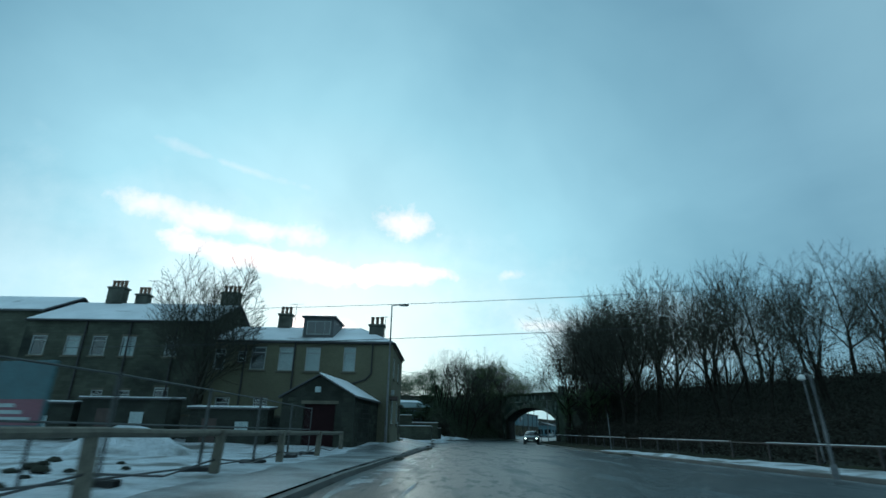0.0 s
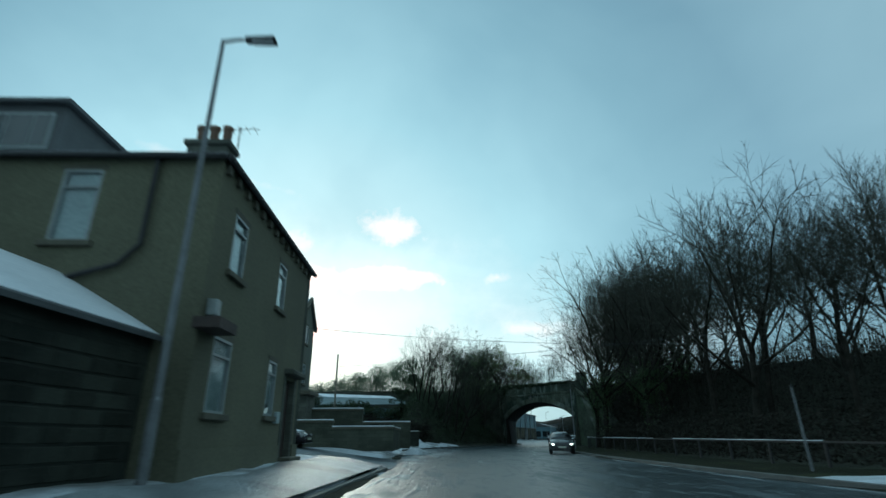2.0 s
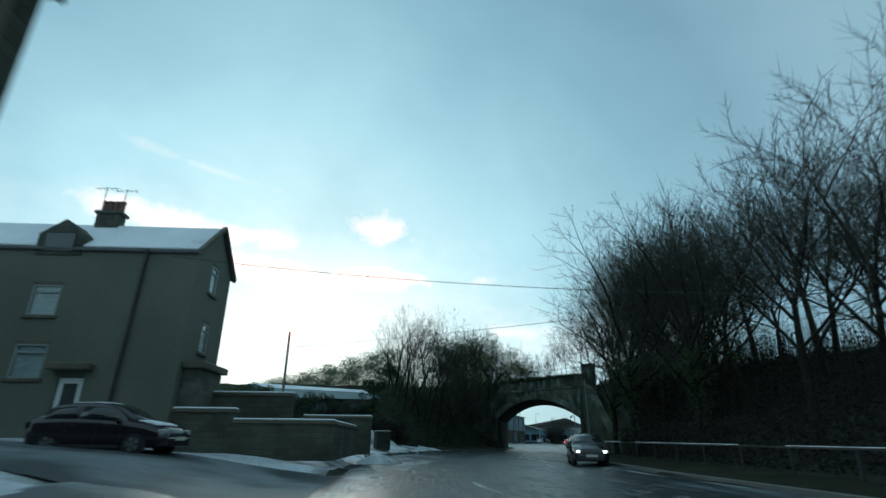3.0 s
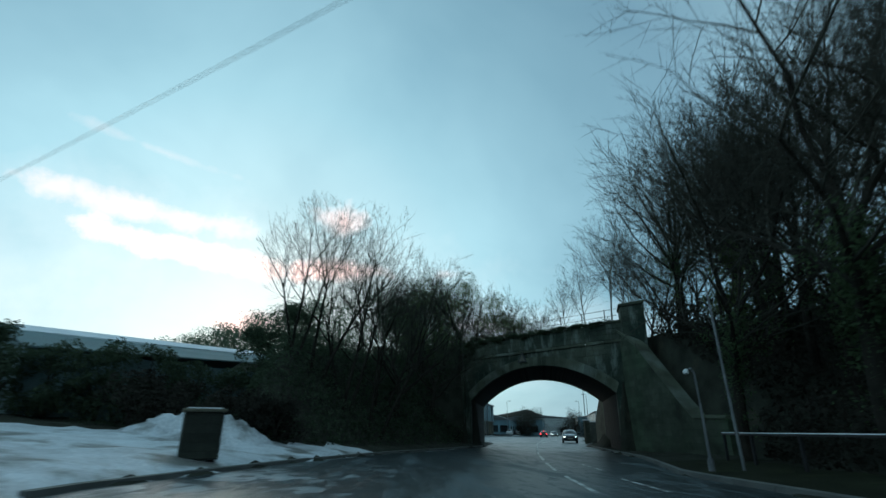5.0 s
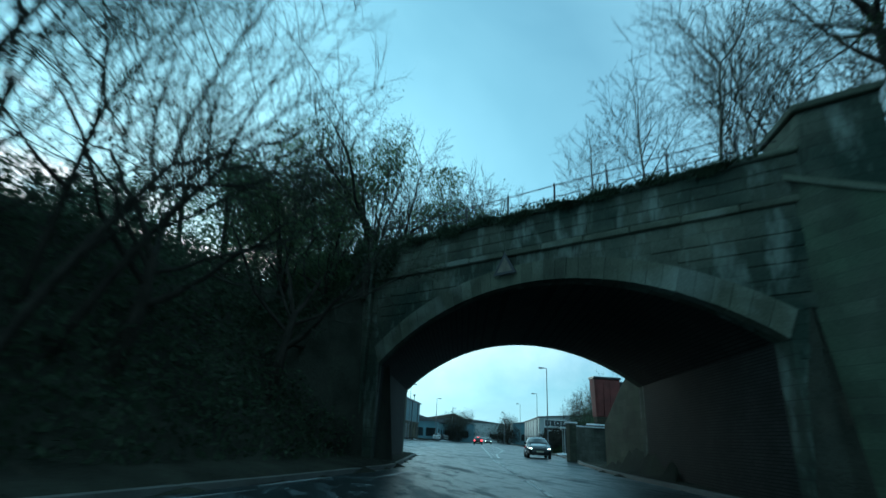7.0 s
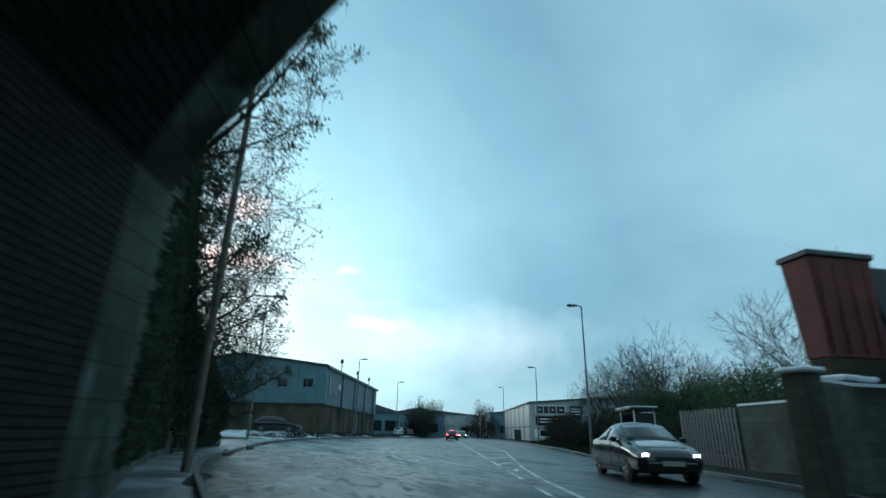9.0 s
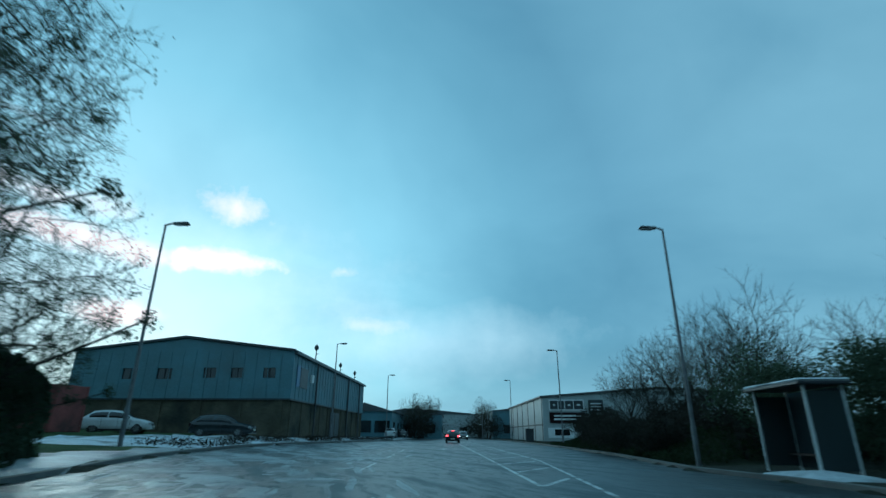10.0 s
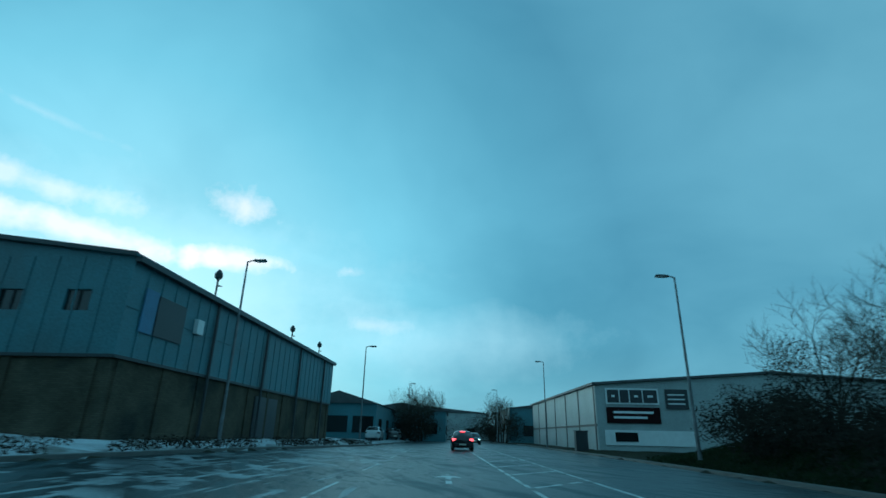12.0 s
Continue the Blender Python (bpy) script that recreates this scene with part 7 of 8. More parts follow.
def spike(verts, faces, p, q, r):
    """A twig that tapers to its tip."""
    d = (q - p).normalized()
    a = d.orthogonal().normalized()
    c = d.cross(a)
    k = len(verts)
    for s_ in range(3):
        t = 2 * math.pi * s_ / 3
        o_ = p + (a * math.cos(t) + c * math.sin(t)) * r
        verts.append((o_.x, o_.y, o_.z))
    verts.append((q.x, q.y, q.z))
    faces += [(k, k + 1, k + 3), (k + 1, k + 2, k + 3)]


def with_leaves(data, count, size, seed, spread=0.12, above=0.2, below=1.0, on=1):
    """Adds leaves along the twigs of a bare tree (on=1), or ivy round its trunk and limbs (on=0)."""
    g = np.random.default_rng(seed)
    V = np.array(data[on][0])
    top = V[:, 2].max()
    V = V[(V[:, 2] > above * top) & (V[:, 2] < below * top)]
    c = V[g.integers(0, len(V), count)] + g.normal(size=(count, 3)) * spread
    u = g.normal(size=(count, 3)); u /= np.linalg.norm(u, axis=1)[:, None]
    w = np.cross(u, g.normal(size=(count, 3))); w /= np.linalg.norm(w, axis=1)[:, None]
    s_ = size * (0.6 + 0.8 * g.random(count))[:, None]
    v = np.stack([c - u * s_, c + w * s_ * 0.55, c + u * s_, c - w * s_ * 0.55], 1).reshape(-1, 3)
    return data[0], data[1], (v.tolist(), np.arange(count * 4).reshape(-1, 4).tolist())


def grow(seed, height, counts, spread=36, bend=0.13, up=0.1, clear=0.4, reach=0.36, shrink=0.56, r0=None, twig=0.008, stems=1, tilt=0.16, lean=0.0, droop=0.0, girth=0.34):
    """A bare broad-crowned tree: (trunk and limbs), (twigs). counts: forks at each level; clear: the share of the height below the first fork."""
    rnd = random.Random(seed)
    trunk, crown = ([], []), ([], [])
    depth = len(counts)

    def branch(p, d, length, r, level):
        if level == depth:
            dd = (d + Vector((rnd.uniform(-0.3, 0.3), rnd.uniform(-0.3, 0.3), 0.15 - droop))).normalized()
            spike(crown[0], crown[1], p, p + dd * length, twig * 0.8)
            return
        n = (6, 5, 4, 2)[min(level, 3)]
        end = 0.55 if level == 0 else 0.35
        pts, rad = [p.copy()], [r]
        q, dd = p.copy(), d.copy()
        for i in range(n):
            pull = up * (0.2 if level == 0 else 1.0 if level < 3 else 0.4) - droop * (level > 1)
            dd = (dd + Vector((rnd.uniform(-1, 1), rnd.uniform(-1, 1), rnd.uniform(-0.7, 0.7))) * bend * (0.6 if level == 0 else 1.2) + Vector((0, 0, pull))).normalized()
            q = q + dd * (length / n)
            pts.append(q.copy())
            rad.append(max(twig, r * (1 - (1 - end) * (i + 1) / n)))
        target = trunk if level < (1 if counts[0] > 8 else 2) else crown
        limb(target[0], target[1], pts, rad, (8, 6, 4, 3)[min(level, 3)])
        turn = rnd.uniform(0, 2 * math.pi)
        kids = counts[level]
        for c in range(kids):
            tip = c < 2
            t = 1.0 if tip else (0.55 if level == 0 else 0.2) + (0.42 if level == 0 else 0.75) * (c - 2 + rnd.random()) / max(kids - 2, 1)
            i = min(int(t * n), n - 1)
            f = t * n - i
            o = pts[i].lerp(pts[i + 1], f)
            rr = rad[i] * (1 - f) + rad[i + 1] * f
            ax = (pts[i + 1] - pts[i]).normalized()
            side = Matrix.Rotation(turn + (math.pi * c if tip else 2.4 * c + rnd.uniform(-0.5, 0.5)), 3, ax) @ ax.orthogonal().normalized()
            ang = radians(spread * (rnd.uniform(0.4, 0.95) if tip else rnd.uniform(0.8, 1.45)))
            nd = (ax * math.cos(ang) + side * math.sin(ang)).normalized()
            long_ = (height * reach if level == 0 else length * shrink) * rnd.uniform(0.75, 1.15) * (1.0 if tip else 1.2 - 0.4 * t)
            # keep the crown within a rounded outline
            def out_(p_):
                return math.hypot((p_.x - lean * p_.z) / (girth * height), p_.y / (girth * height), (p_.z - 0.56 * height) / (0.44 * height))
            f0, f1 = out_(o), out_(o + nd * long_)
            if level > 0 and f1 > 0.95:
                long_ *= min(1.0, max(0.16, (1.0 + rnd.uniform(-0.08, 0.05) - f0) / max(f1 - f0, 0.05)))
            branch(o, nd, long_, max(twig, rr * (0.78 if tip else rnd.uniform(0.45, 0.62))), level + 1)

    for k in range(stems):
        a = 2 * math.pi * k / stems + rnd.random()
        lay = tilt if stems > 1 else 0.03
        d = Vector((math.cos(a) * lay + lean, math.sin(a) * lay, 1)).normalized()
        foot = Vector((math.cos(a), math.sin(a), 0)) * (0.35 if stems > 1 else 0) - Vector((0, 0, 0.4))
        branch(foot, d, height * clear * rnd.uniform(0.85, 1.0), (r0 or height * 0.015) * (0.75 if stems > 1 else 1), 0)
    k = height / max(v[2] for v in crown[0])
    for part_ in (trunk, crown):
        part_[0][:] = [(x * k, y * k, z * k) for x, y, z in part_[0]]
    return trunk, crown


def bare_tree(name, label, data, x, y, scale=1.0, turn=0.0, bark="bark", twig="twig", group="", z=None, leaf="ivy"):
    z = float(ground_z(x, y)) if z is None else z
    t = thing(name, label, "tree", x, y, z, turn, group)
    t.scale = (scale, scale, scale)
    for nm, (v, f), m_ in (("trunk", data[0], bark), ("crown", data[1], twig)):
        ob = raw(nm, v, f, m_, t)
    if len(data) > 2:
        raw("leaves", data[2][0], data[2][1], leaf, t)
    return t


def leaf_cloud(rnd, lumps, count, size, squash=0.8):
    """Small leaves gathered in lumps (x, y, z, radius), denser towards each lump's skin."""
    g = np.random.default_rng(rnd)
    L = np.array(lumps)
    wts = L[:, 3] ** 2; wts = wts / wts.sum()
    pick = g.choice(len(L), count, p=wts)
    d = g.normal(size=(count, 3)); d /= np.linalg.norm(d, axis=1)[:, None]
    rad = L[pick, 3] * (0.45 + 0.62 * g.random(count) ** 0.6)
    c = L[pick, :3] + d * rad[:, None] * np.array([1, 1, squash])
    u = g.normal(size=(count, 3)); u /= np.linalg.norm(u, axis=1)[:, None]
    w = np.cross(u, g.normal(size=(count, 3))); w /= np.linalg.norm(w, axis=1)[:, None]
    s_ = size * (0.6 + 0.8 * g.random(count))[:, None]
    v = np.stack([c - u * s_, c + w * s_ * 0.5, c + u * s_, c - w * s_ * 0.5], 1).reshape(-1, 3)
    f = np.arange(count * 4).reshape(-1, 4)
    return v.tolist(), f.tolist()


rnd = random.Random(11)
WOOD = [grow(100 + k, h, (7, 7, 7, 8), spread=s_, clear=c_, reach=r_, up=u_, r0=h * 0.013, twig=0.012) for k, (h, s_, c_, r_, u_) in enumerate(((18.0, 36, 0.40, 0.34, 0.10), (16.8, 42, 0.35, 0.37, 0.08), (18.6, 34, 0.44, 0.32, 0.11), (15.6, 44, 0.33, 0.38, 0.07), (17.2, 39, 0.38, 0.36, 0.09)))]
protos = []


def deck_z(x, y):
    """Ground height, or the bridge deck where the bridge stands over the road."""
    s_ = (x - NEAR_L[0]) * FACE_A.x + (y - NEAR_L[1]) * FACE_A.y
    w_ = (x - NEAR_L[0]) * FACE_N.x + (y - NEAR_L[1]) * FACE_N.y
    return 6.7 if -1 < s_ < 14.5 and -0.5 < w_ < 11 else float(ground_z(x, y))


def wood(k, label, x, y, scale, turn, group="wood on the bank", name="bare_tree", bark="bark", twig="twig", z=None, leaf="ivy"):
    key = (k, bark)
    z = (deck_z(x, y) - 0.1) if z is None else z
    for kk, ob in protos:
        if kk == key:
            c = copy_thing(ob, pose(x, y, z, 0, 0, turn))
            c.scale = (scale, scale, scale)
            c["label"] = label
            return c
    ob = bare_tree(name, label, WOOD[k], x, y, scale, turn, bark, twig, group, z, leaf)
    protos.append((key, ob))
    return ob


# the wood on the right-hand bank
spots = []
for y in list(np.arange(10, 46, 3.6)) + list(np.arange(46, 92, 4.4)):
    toe = float(np.interp(y, [r[0] for r in TOE_R], [r[1] for r in TOE_R])); top = float(np.interp(y, [r[0] for r in TOP_R], [r[1] for r in TOP_R]))
    for row, f in enumerate((0.3, 0.6, 0.88, 1.12) if y < 45 else (0.32, 0.66, 1.0)):
        xx = toe + 2.0 + (min(top, toe + 24) - toe) * f + rnd.uniform(-1.6, 1.6)
        yy = y + rnd.uniform(-1.4, 1.4)
        if yy > 84 and xx < 22.5:
            continue
        if row == 0 and rnd.random() < 0.45:
            continue
        spots.append((xx, yy))
for i, (xx, yy) in enumerate(spots):
    wood(i % 5, "tall bare tree in the wood on the bank", xx, yy, rnd.uniform(0.85, 1.1) * float(np.interp(yy, [5, 25, 40, 47, 55, 62, 75], [0.42, 0.48, 0.66, 0.78, 0.95, 1.05, 1.0])), rnd.uniform(0, 360))
for x, y, k, sc in ((19.4, 54.2, 1, 1.12), (21.4, 49.0, 4, 0.82), (20.6, 60.0, 0, 1.0)):
    wood(k, "large spreading bare tree at the front of the wood", x, y, sc, rnd.uniform(0, 360))
# trees on the line beyond the bridge, right
for x, y, k, sc in ((24.6, 93.2, 2, 0.95), (30, 92, 1, 0.95), (26.2, 97.5, 3, 0.8), (29.6, 99, 4, 0.85), (34.5, 93, 0, 1.0), (28.5, 104, 2, 0.7)):
    wood(k, "tall bare tree on the embankment", x, y, sc, rnd.uniform(0, 360), "trees on the embankment")
WOOD.append(grow(300, 11.0, (13, 6, 5, 5), spread=40, clear=0.72, reach=0.26, r0=0.075, up=0.10, twig=0.006, droop=0.05))
for x, y, sc in ((21.3, 96.4, 1.0), (22.2, 95.4, 0.9), (20.2, 98.2, 0.75), (19.3, 100.0, 0.6), (23.2, 97.5, 0.9)):
    wood(5, "slender pale-barked birch behind the parapet", x, y, sc, rnd.uniform(0, 360), "birches", "birch", "birch")
# multi-stemmed trees on the left-hand bank
WOOD.append(grow(410, 14.2, (6, 6, 5, 6), girth=0.38, spread=34, clear=0.52, reach=0.30, stems=3, up=0.10, r0=0.17, lean=0.12, tilt=0.24))
WOOD.append(grow(411, 13.2, (7, 6, 6, 6), girth=0.42, spread=38, clear=0.48, reach=0.34, stems=2, up=0.09, r0=0.16, lean=0.2, tilt=0.22))
for x, y, k, sc, tr in ((-0.5, 92.2, 6, 0.72, 0), (0.8, 92.6, 7, 0.92, 10), (2.6, 92.8, 6, 0.84, 15), (4.4, 93.6, 7, 0.86, -10)):
    wood(k, "bare many-stemmed tree leaning from the bank", x, y, sc, tr, "trees by the bridge")
wood(7, "bare tree leaning from the bank towards the parapet", 4.6, 95.6, 0.86, 8, "trees by the bridge")
for x, y, k, sc in ((8.0, 106.5, 3, 0.6), (10.5, 109, 0, 0.55), (6, 112, 1, 0.6), (12, 112, 4, 0.55), (14.2, 108.5, 3, 0.45), (3, 110, 2, 0.6), (15.5, 111, 1, 0.45), (17.5, 109.5, 2, 0.4), (19.5, 107.5, 0, 0.4), (12.6, 104.6, 3, 0.5), (14.8, 105.4, 1, 0.48), (16.6, 104.0, 3, 0.38)):
    wood(k, "small bare tree along the railway", x, y, sc, rnd.uniform(0, 360), "trees along the railway", z=max(float(ground_z(x, y)), 6.3))
# tree in the yard behind the houses
WOOD.append(grow(520, 9.4, (11, 9, 8, 7), girth=0.29, spread=38, clear=0.40, reach=0.40, up=0.12, bend=0.09, twig=0.011))
wood(8, "round-crowned bare tree before the terrace", -14.9, 31.4, 1.24, 40, "garden trees", z=0.6)
# past the bridge, left: overhanging trees that keep some leaves
WOOD.append(with_leaves(grow(610, 13.0, (9, 8, 8, 7), girth=0.36, spread=54, clear=0.34, reach=0.40, up=0.05, lean=0.03, droop=0.05, twig=0.010), 11000, 0.047, 61, 0.11, 0.02))
for x, y, sc, tr in ((12.9, 124, 1.1, 0), (13.2, 128.5, 1.15, 130), (14.3, 134.4, 0.72, 60), (14.0, 131.0, 0.62, 200), (14.4, 136.4, 0.5, 300), (11.0, 120.5, 1.0, 220), (10.5, 130.5, 0.9, 300), (12.5, 134.2, 1.02, 150), (12.7, 131.2, 0.95, 75)):
    wood(9, "overhanging tree with withered leaves on the bank", x, y, sc, tr, "trees past the bridge", "leafy_tree")
# right-hand verge trees past the bridge
WOOD.append(grow(700, 8.6, (8, 7, 7, 8), girth=0.44, spread=42, clear=0.26, reach=0.42, up=0.09, twig=0.007))
WOOD.append(with_leaves(grow(710, 17.0, (8, 8, 7, 8), girth=0.38, spread=44, clear=0.36, reach=0.40, up=0.07, bend=0.18), 2600, 0.06, 71, 0.24, 0.05, 0.45, 0))
WOOD.append(with_leaves(grow(720, 10.0, (7, 6, 6, 6), girth=0.5, spread=52, clear=0.34, reach=0.44, bend=0.28, up=0.04, lean=0.22, r0=0.2), 1600, 0.045, 72, 0.1, 0.2))
for x, y, sc in ((45.2, 141.5, 1.05), (46.8, 145.5, 1.0), (48.4, 150.0, 1.0), (50.0, 155.0, 0.9), (52.0, 160, 0.85), (43.6, 128.0, 1.3), (44.5, 134.0, 0.95), (56, 150, 1.1), (60, 160, 1.0)):
    wood(10, "broad bare tree behind the grassy verge", x, y, sc, rnd.uniform(0, 360), "verge trees")


for x, y, sc in ((23.8, 84.0, 1.0), (22.8, 79.6, 0.85), (25.6, 88.5, 0.95), (25.0, 78.0, 0.95), (24.8, 72.5, 0.9)):
    wood(11, "tall tree on the bank still holding dark leaves", x, y, sc, rnd.uniform(0, 360), "leafy trees on the bank", "leafy_tree", leaf="leaf")
for x, y, sc, tr in ((17.4, 73.6, 1.2, 175), (18.8, 81.0, 1.0, 190), (19.0, 67.5, 1.1, 160), (22.0, 71.5, 1.15, 40), (23.0, 90.0, 0.85, 75)):
    wood(11, "large tree leaning over the verge, holding dark leaves", x, y, sc, tr, "leafy trees on the bank", "leafy_tree", leaf="leaf")
for x, y, sc, tr in ((5.6, 96.6, 0.9, 20), (11.2, 104.2, 1.0, 30), (8.4, 101.6, 0.9, -20)):
    wood(12, "crooked tree with sparse dark leaves beside the bridge", x, y, sc, tr, "crooked trees by the bridge", "leafy_tree")


def bush(x, y, r, h, seed, mat, label, z=None, count=2600, size=0.11, lumps_n=16, name="evergreen_bush", group="bushes"):
    r_ = random.Random(seed)
    z = deck_z(x, y) if z is None else z
    t = thing(name, label, "bush", x, y, z, 0, group)
    lumps = []
    for _ in range(lumps_n):
        a, q = r_.uniform(0, 2 * math.pi), r_.random() ** 0.6
        zz = r_.uniform(0.08, 0.86)
        girth = r * q * (1.0 - abs(zz - 0.42) ** 2 * 2.6)
        lumps.append((math.cos(a) * girth, math.sin(a) * girth, h * zz, r * r_.uniform(0.28, 0.46)))
    v, f = leaf_cloud(seed, lumps, count, size)
    raw("leaves", v, f, mat, t)
    for k in range(5):
        lx, ly, lz, _ = lumps[k]
        part("stem", Shape().tube([(0, 0, -0.2), (lx * 0.4, ly * 0.4, lz * 0.5), (lx, ly, lz)], [0.07, 0.05, 0.02], 5), "bark", t)
    return t


for x, y, r, h, m_, c, zz in ((8.2, 105.0, 2.3, 8.4, "leaf_olive", 8000, 6.0), (6.0, 104.4, 1.8, 5.6, "leaf", 4200, 6.0), (11.6, 105.8, 2.1, 9.2, "leaf_olive", 7000, 6.7), (14.4, 105.4, 1.8, 7.4, "leaf_olive", 5000, 6.6), (9.8, 103.6, 1.6, 3.4, "leaf", 2400, 6.0), (16.2, 104.4, 1.4, 4.8, "leaf_olive", 2600, 6.6)):
    bush(x, y, r, h, int(x * 31 + y * 7) % 997, m_, "dense evergreen bush on the railway bank", count=int(c * 1.8), z=zz, size=0.048, lumps_n=26)
for x, y, r, h, m_ in ((-21.0, 124.0, 3.4, 3.6, "hazed_leaf"), (-14.5, 122.0, 3.6, 5.2, "hazed_leaf"), (-17.8, 123.0, 3.2, 4.4, "hazed_leaf"), (-11.8, 120.5, 3.4, 6.0, "hazed_leaf"), (-6.5, 117.8, 3.4, 7.4, "hazed_leaf"), (-1.8, 115.5, 3.4, 8.2, "hazed_leaf"), (7.2, 113.0, 3.2, 8.8, "hazed_leaf"), (-9.0, 119.0, 3.6, 7.0, "hazed_leaf"), (-4.0, 116.5, 3.6, 8.0, "hazed_leaf"), (0.5, 114.5, 3.6, 8.4, "hazed_leaf"), (5.0, 112.6, 3.4, 9.2, "hazed_leaf"), (9.4, 112.0, 3.2, 9.2, "hazed_leaf")):
    bush(x, y, r, h, int(x * 19 + y * 11) % 971, m_, "tall evergreen tree behind the railway", z=6.8, count=8500, size=0.09, lumps_n=40, name="evergreen_tree", group="evergreens behind the railway")
for x, y, r, h, m_ in ((24.2, 86.0, 1.9, 6.0, "leaf_olive"), (24.5, 80.0, 2.0, 6.0, "ivy")):
    bush(x, y, r, h, int(x * 13 + y * 5) % 991, m_, "ivy-covered trunks on the bank", count=3600, size=0.09, lumps_n=22, name="ivy_clad_tree", group="ivy-clad trees")
bush(-19.5, 95.4, 1.8, 4.6, 877, "leaf", "rounded evergreen bush beyond the shed", z=2.4, name="evergreen_bush")
for x, y, r, h in ((-6.6, 87.2, 1.6, 2.6), (-4.4, 87.0, 1.6, 2.4), (-2.2, 87.2, 1.6, 2.3), (-0.4, 87.6, 1.4, 2.2)):
    bush(x, y, r, h, int(x * 11 + y * 5) % 953, "bramble", "dark leafless thicket before the shed", count=3200, size=0.08, lumps_n=20, name="thicket_bush", group="thicket")
for k in range(9):
    f_ = k / 8
    bush(-14.2 + 12.6 * f_, 85.6 + 12.0 * f_, 1.5, 4.3 + 0.3 * math.sin(k * 2.1), 1200 + k, "ivy", "tall ivy-grown hedge in front of the shed", count=4200, size=0.08, lumps_n=24, name="hedge_bush", group="hedge before the shed")
for x, y, r, h, m_ in ((38.5, 141.5, 1.5, 1.3, "bramble"), (41.0, 147.0, 1.9, 1.6, "bramble"), (43.6, 152.5, 2.0, 1.8, "bramble"), (46.5, 156.5, 2.1, 2.0, "bramble"), (44, 146, 2.0, 1.6, "bramble"), (47.5, 150.5, 2.2, 1.8, "bramble"), (42.5, 138.5, 2.6, 4.2, "ivy"), (46.8, 159.4, 1.8, 2.2, "bramble"), (49.4, 162.2, 2.0, 2.6, "bramble"), (53.6, 163.4, 2.5, 5.2, "bramble"), (56.4, 159.8, 2.7, 5.6, "bramble"), (44.0, 136.0, 2.4, 3.4, "bramble"), (46.2, 140.5, 2.6, 3.4, "bramble"), (48.0, 145.0, 2.6, 3.2, "bramble")):
    bush(x, y, r, h, int(x * 17 + y * 3) % 983, m_, "dark winter hedge behind the verge", count=5200, size=0.058, lumps_n=22, name="hedge_bush", group="hedge")
for x, y, r, h, m_ in ((40, 136.5, 2.4, 3.6, "ivy"), (38.5, 131.5, 2.2, 3.8, "ivy"), (37.2, 127.0, 2.2, 3.8, "leaf"), (35.8, 123.5, 2.0, 3.4, "ivy"), (40.5, 128.5, 2.6, 4.6, "ivy"), (42.0, 133.0, 2.6, 4.4, "ivy"), (39.0, 122.0, 2.4, 4.0, "ivy")):
    bush(x, y, r, h, int(x * 17 + y * 3) % 983, m_, "tall dense evergreen hedge behind the fence", count=10000, size=0.065, lumps_n=34, name="hedge_bush", group="hedge")
for x, y, r, h in ((48.8, 220, 2.6, 4.4), (51.6, 224, 3.2, 5.6), (55, 232, 3.2, 5.4), (68, 226, 3, 4.6), (72, 240, 3.8, 5.6), (76, 250, 4, 4.4), (60, 247, 4, 4), (66, 264, 6, 6), (82, 270, 7, 7), (70, 288, 8, 8)):
    bush(x, y, r, h, int(x * 7 + y) % 977, "bramble", "low winter scrub far along the road", z=0.2, count=2200, size=0.13, lumps_n=20, name="distant_scrub", group="distant scrub")
for x, y, k, sc in ((48.6, 219, 3, 0.50), (50.4, 222, 1, 0.54), (52.6, 225, 0, 0.52), (54.6, 230, 4, 0.5), (57, 238, 3, 0.55), (69, 229, 2, 0.42), (72, 236, 1, 0.5), (75, 244, 4, 0.58), (78, 252, 0, 0.6), (62, 250, 4, 0.6), (66, 258, 2, 0.6)):
    wood(k, "bare tree far along the road", x, y, sc, rnd.uniform(0, 360), "distant trees", z=0.2)


# ---- undergrowth ----


def undergrowth(name, label, sample, count, size, mat, seed, height):
    g = np.random.default_rng(seed)
    x, y = sample(g, count)
    z = ground_z(x, y) + g.random(len(x)) ** 1.6 * height
    c = np.stack([x, y, z], 1)
    n_ = len(x)
    u = g.normal(size=(n_, 3)); u /= np.linalg.norm(u, axis=1)[:, None]
    w = np.cross(u, g.normal(size=(n_, 3))); w /= np.linalg.norm(w, axis=1)[:, None]
    s_ = size * (0.5 + g.random(n_))[:, None]
    v = np.stack([c - u * s_, c + w * s_ * 0.4, c + u * s_, c - w * s_ * 0.4], 1).reshape(-1, 3)
    ob = raw(name, v.tolist(), np.arange(n_ * 4).reshape(-1, 4).tolist(), mat)
    return tagged(ob, label, "undergrowth", kind="stuff")


def right_bank(g, n):
    y = g.uniform(0, 92, n)
    toe = np.interp(y, [r[0] for r in TOE_R], [r[1] for r in TOE_R]); top = np.interp(y, [r[0] for r in TOP_R], [r[1] for r in TOP_R])
    x = toe - 0.3 + (np.minimum(top, toe + 26) - toe + 1.5) * g.random(n) ** 1.2
    keep = ~((y > 83) & (x < 21.4))
    return x[keep], y[keep]


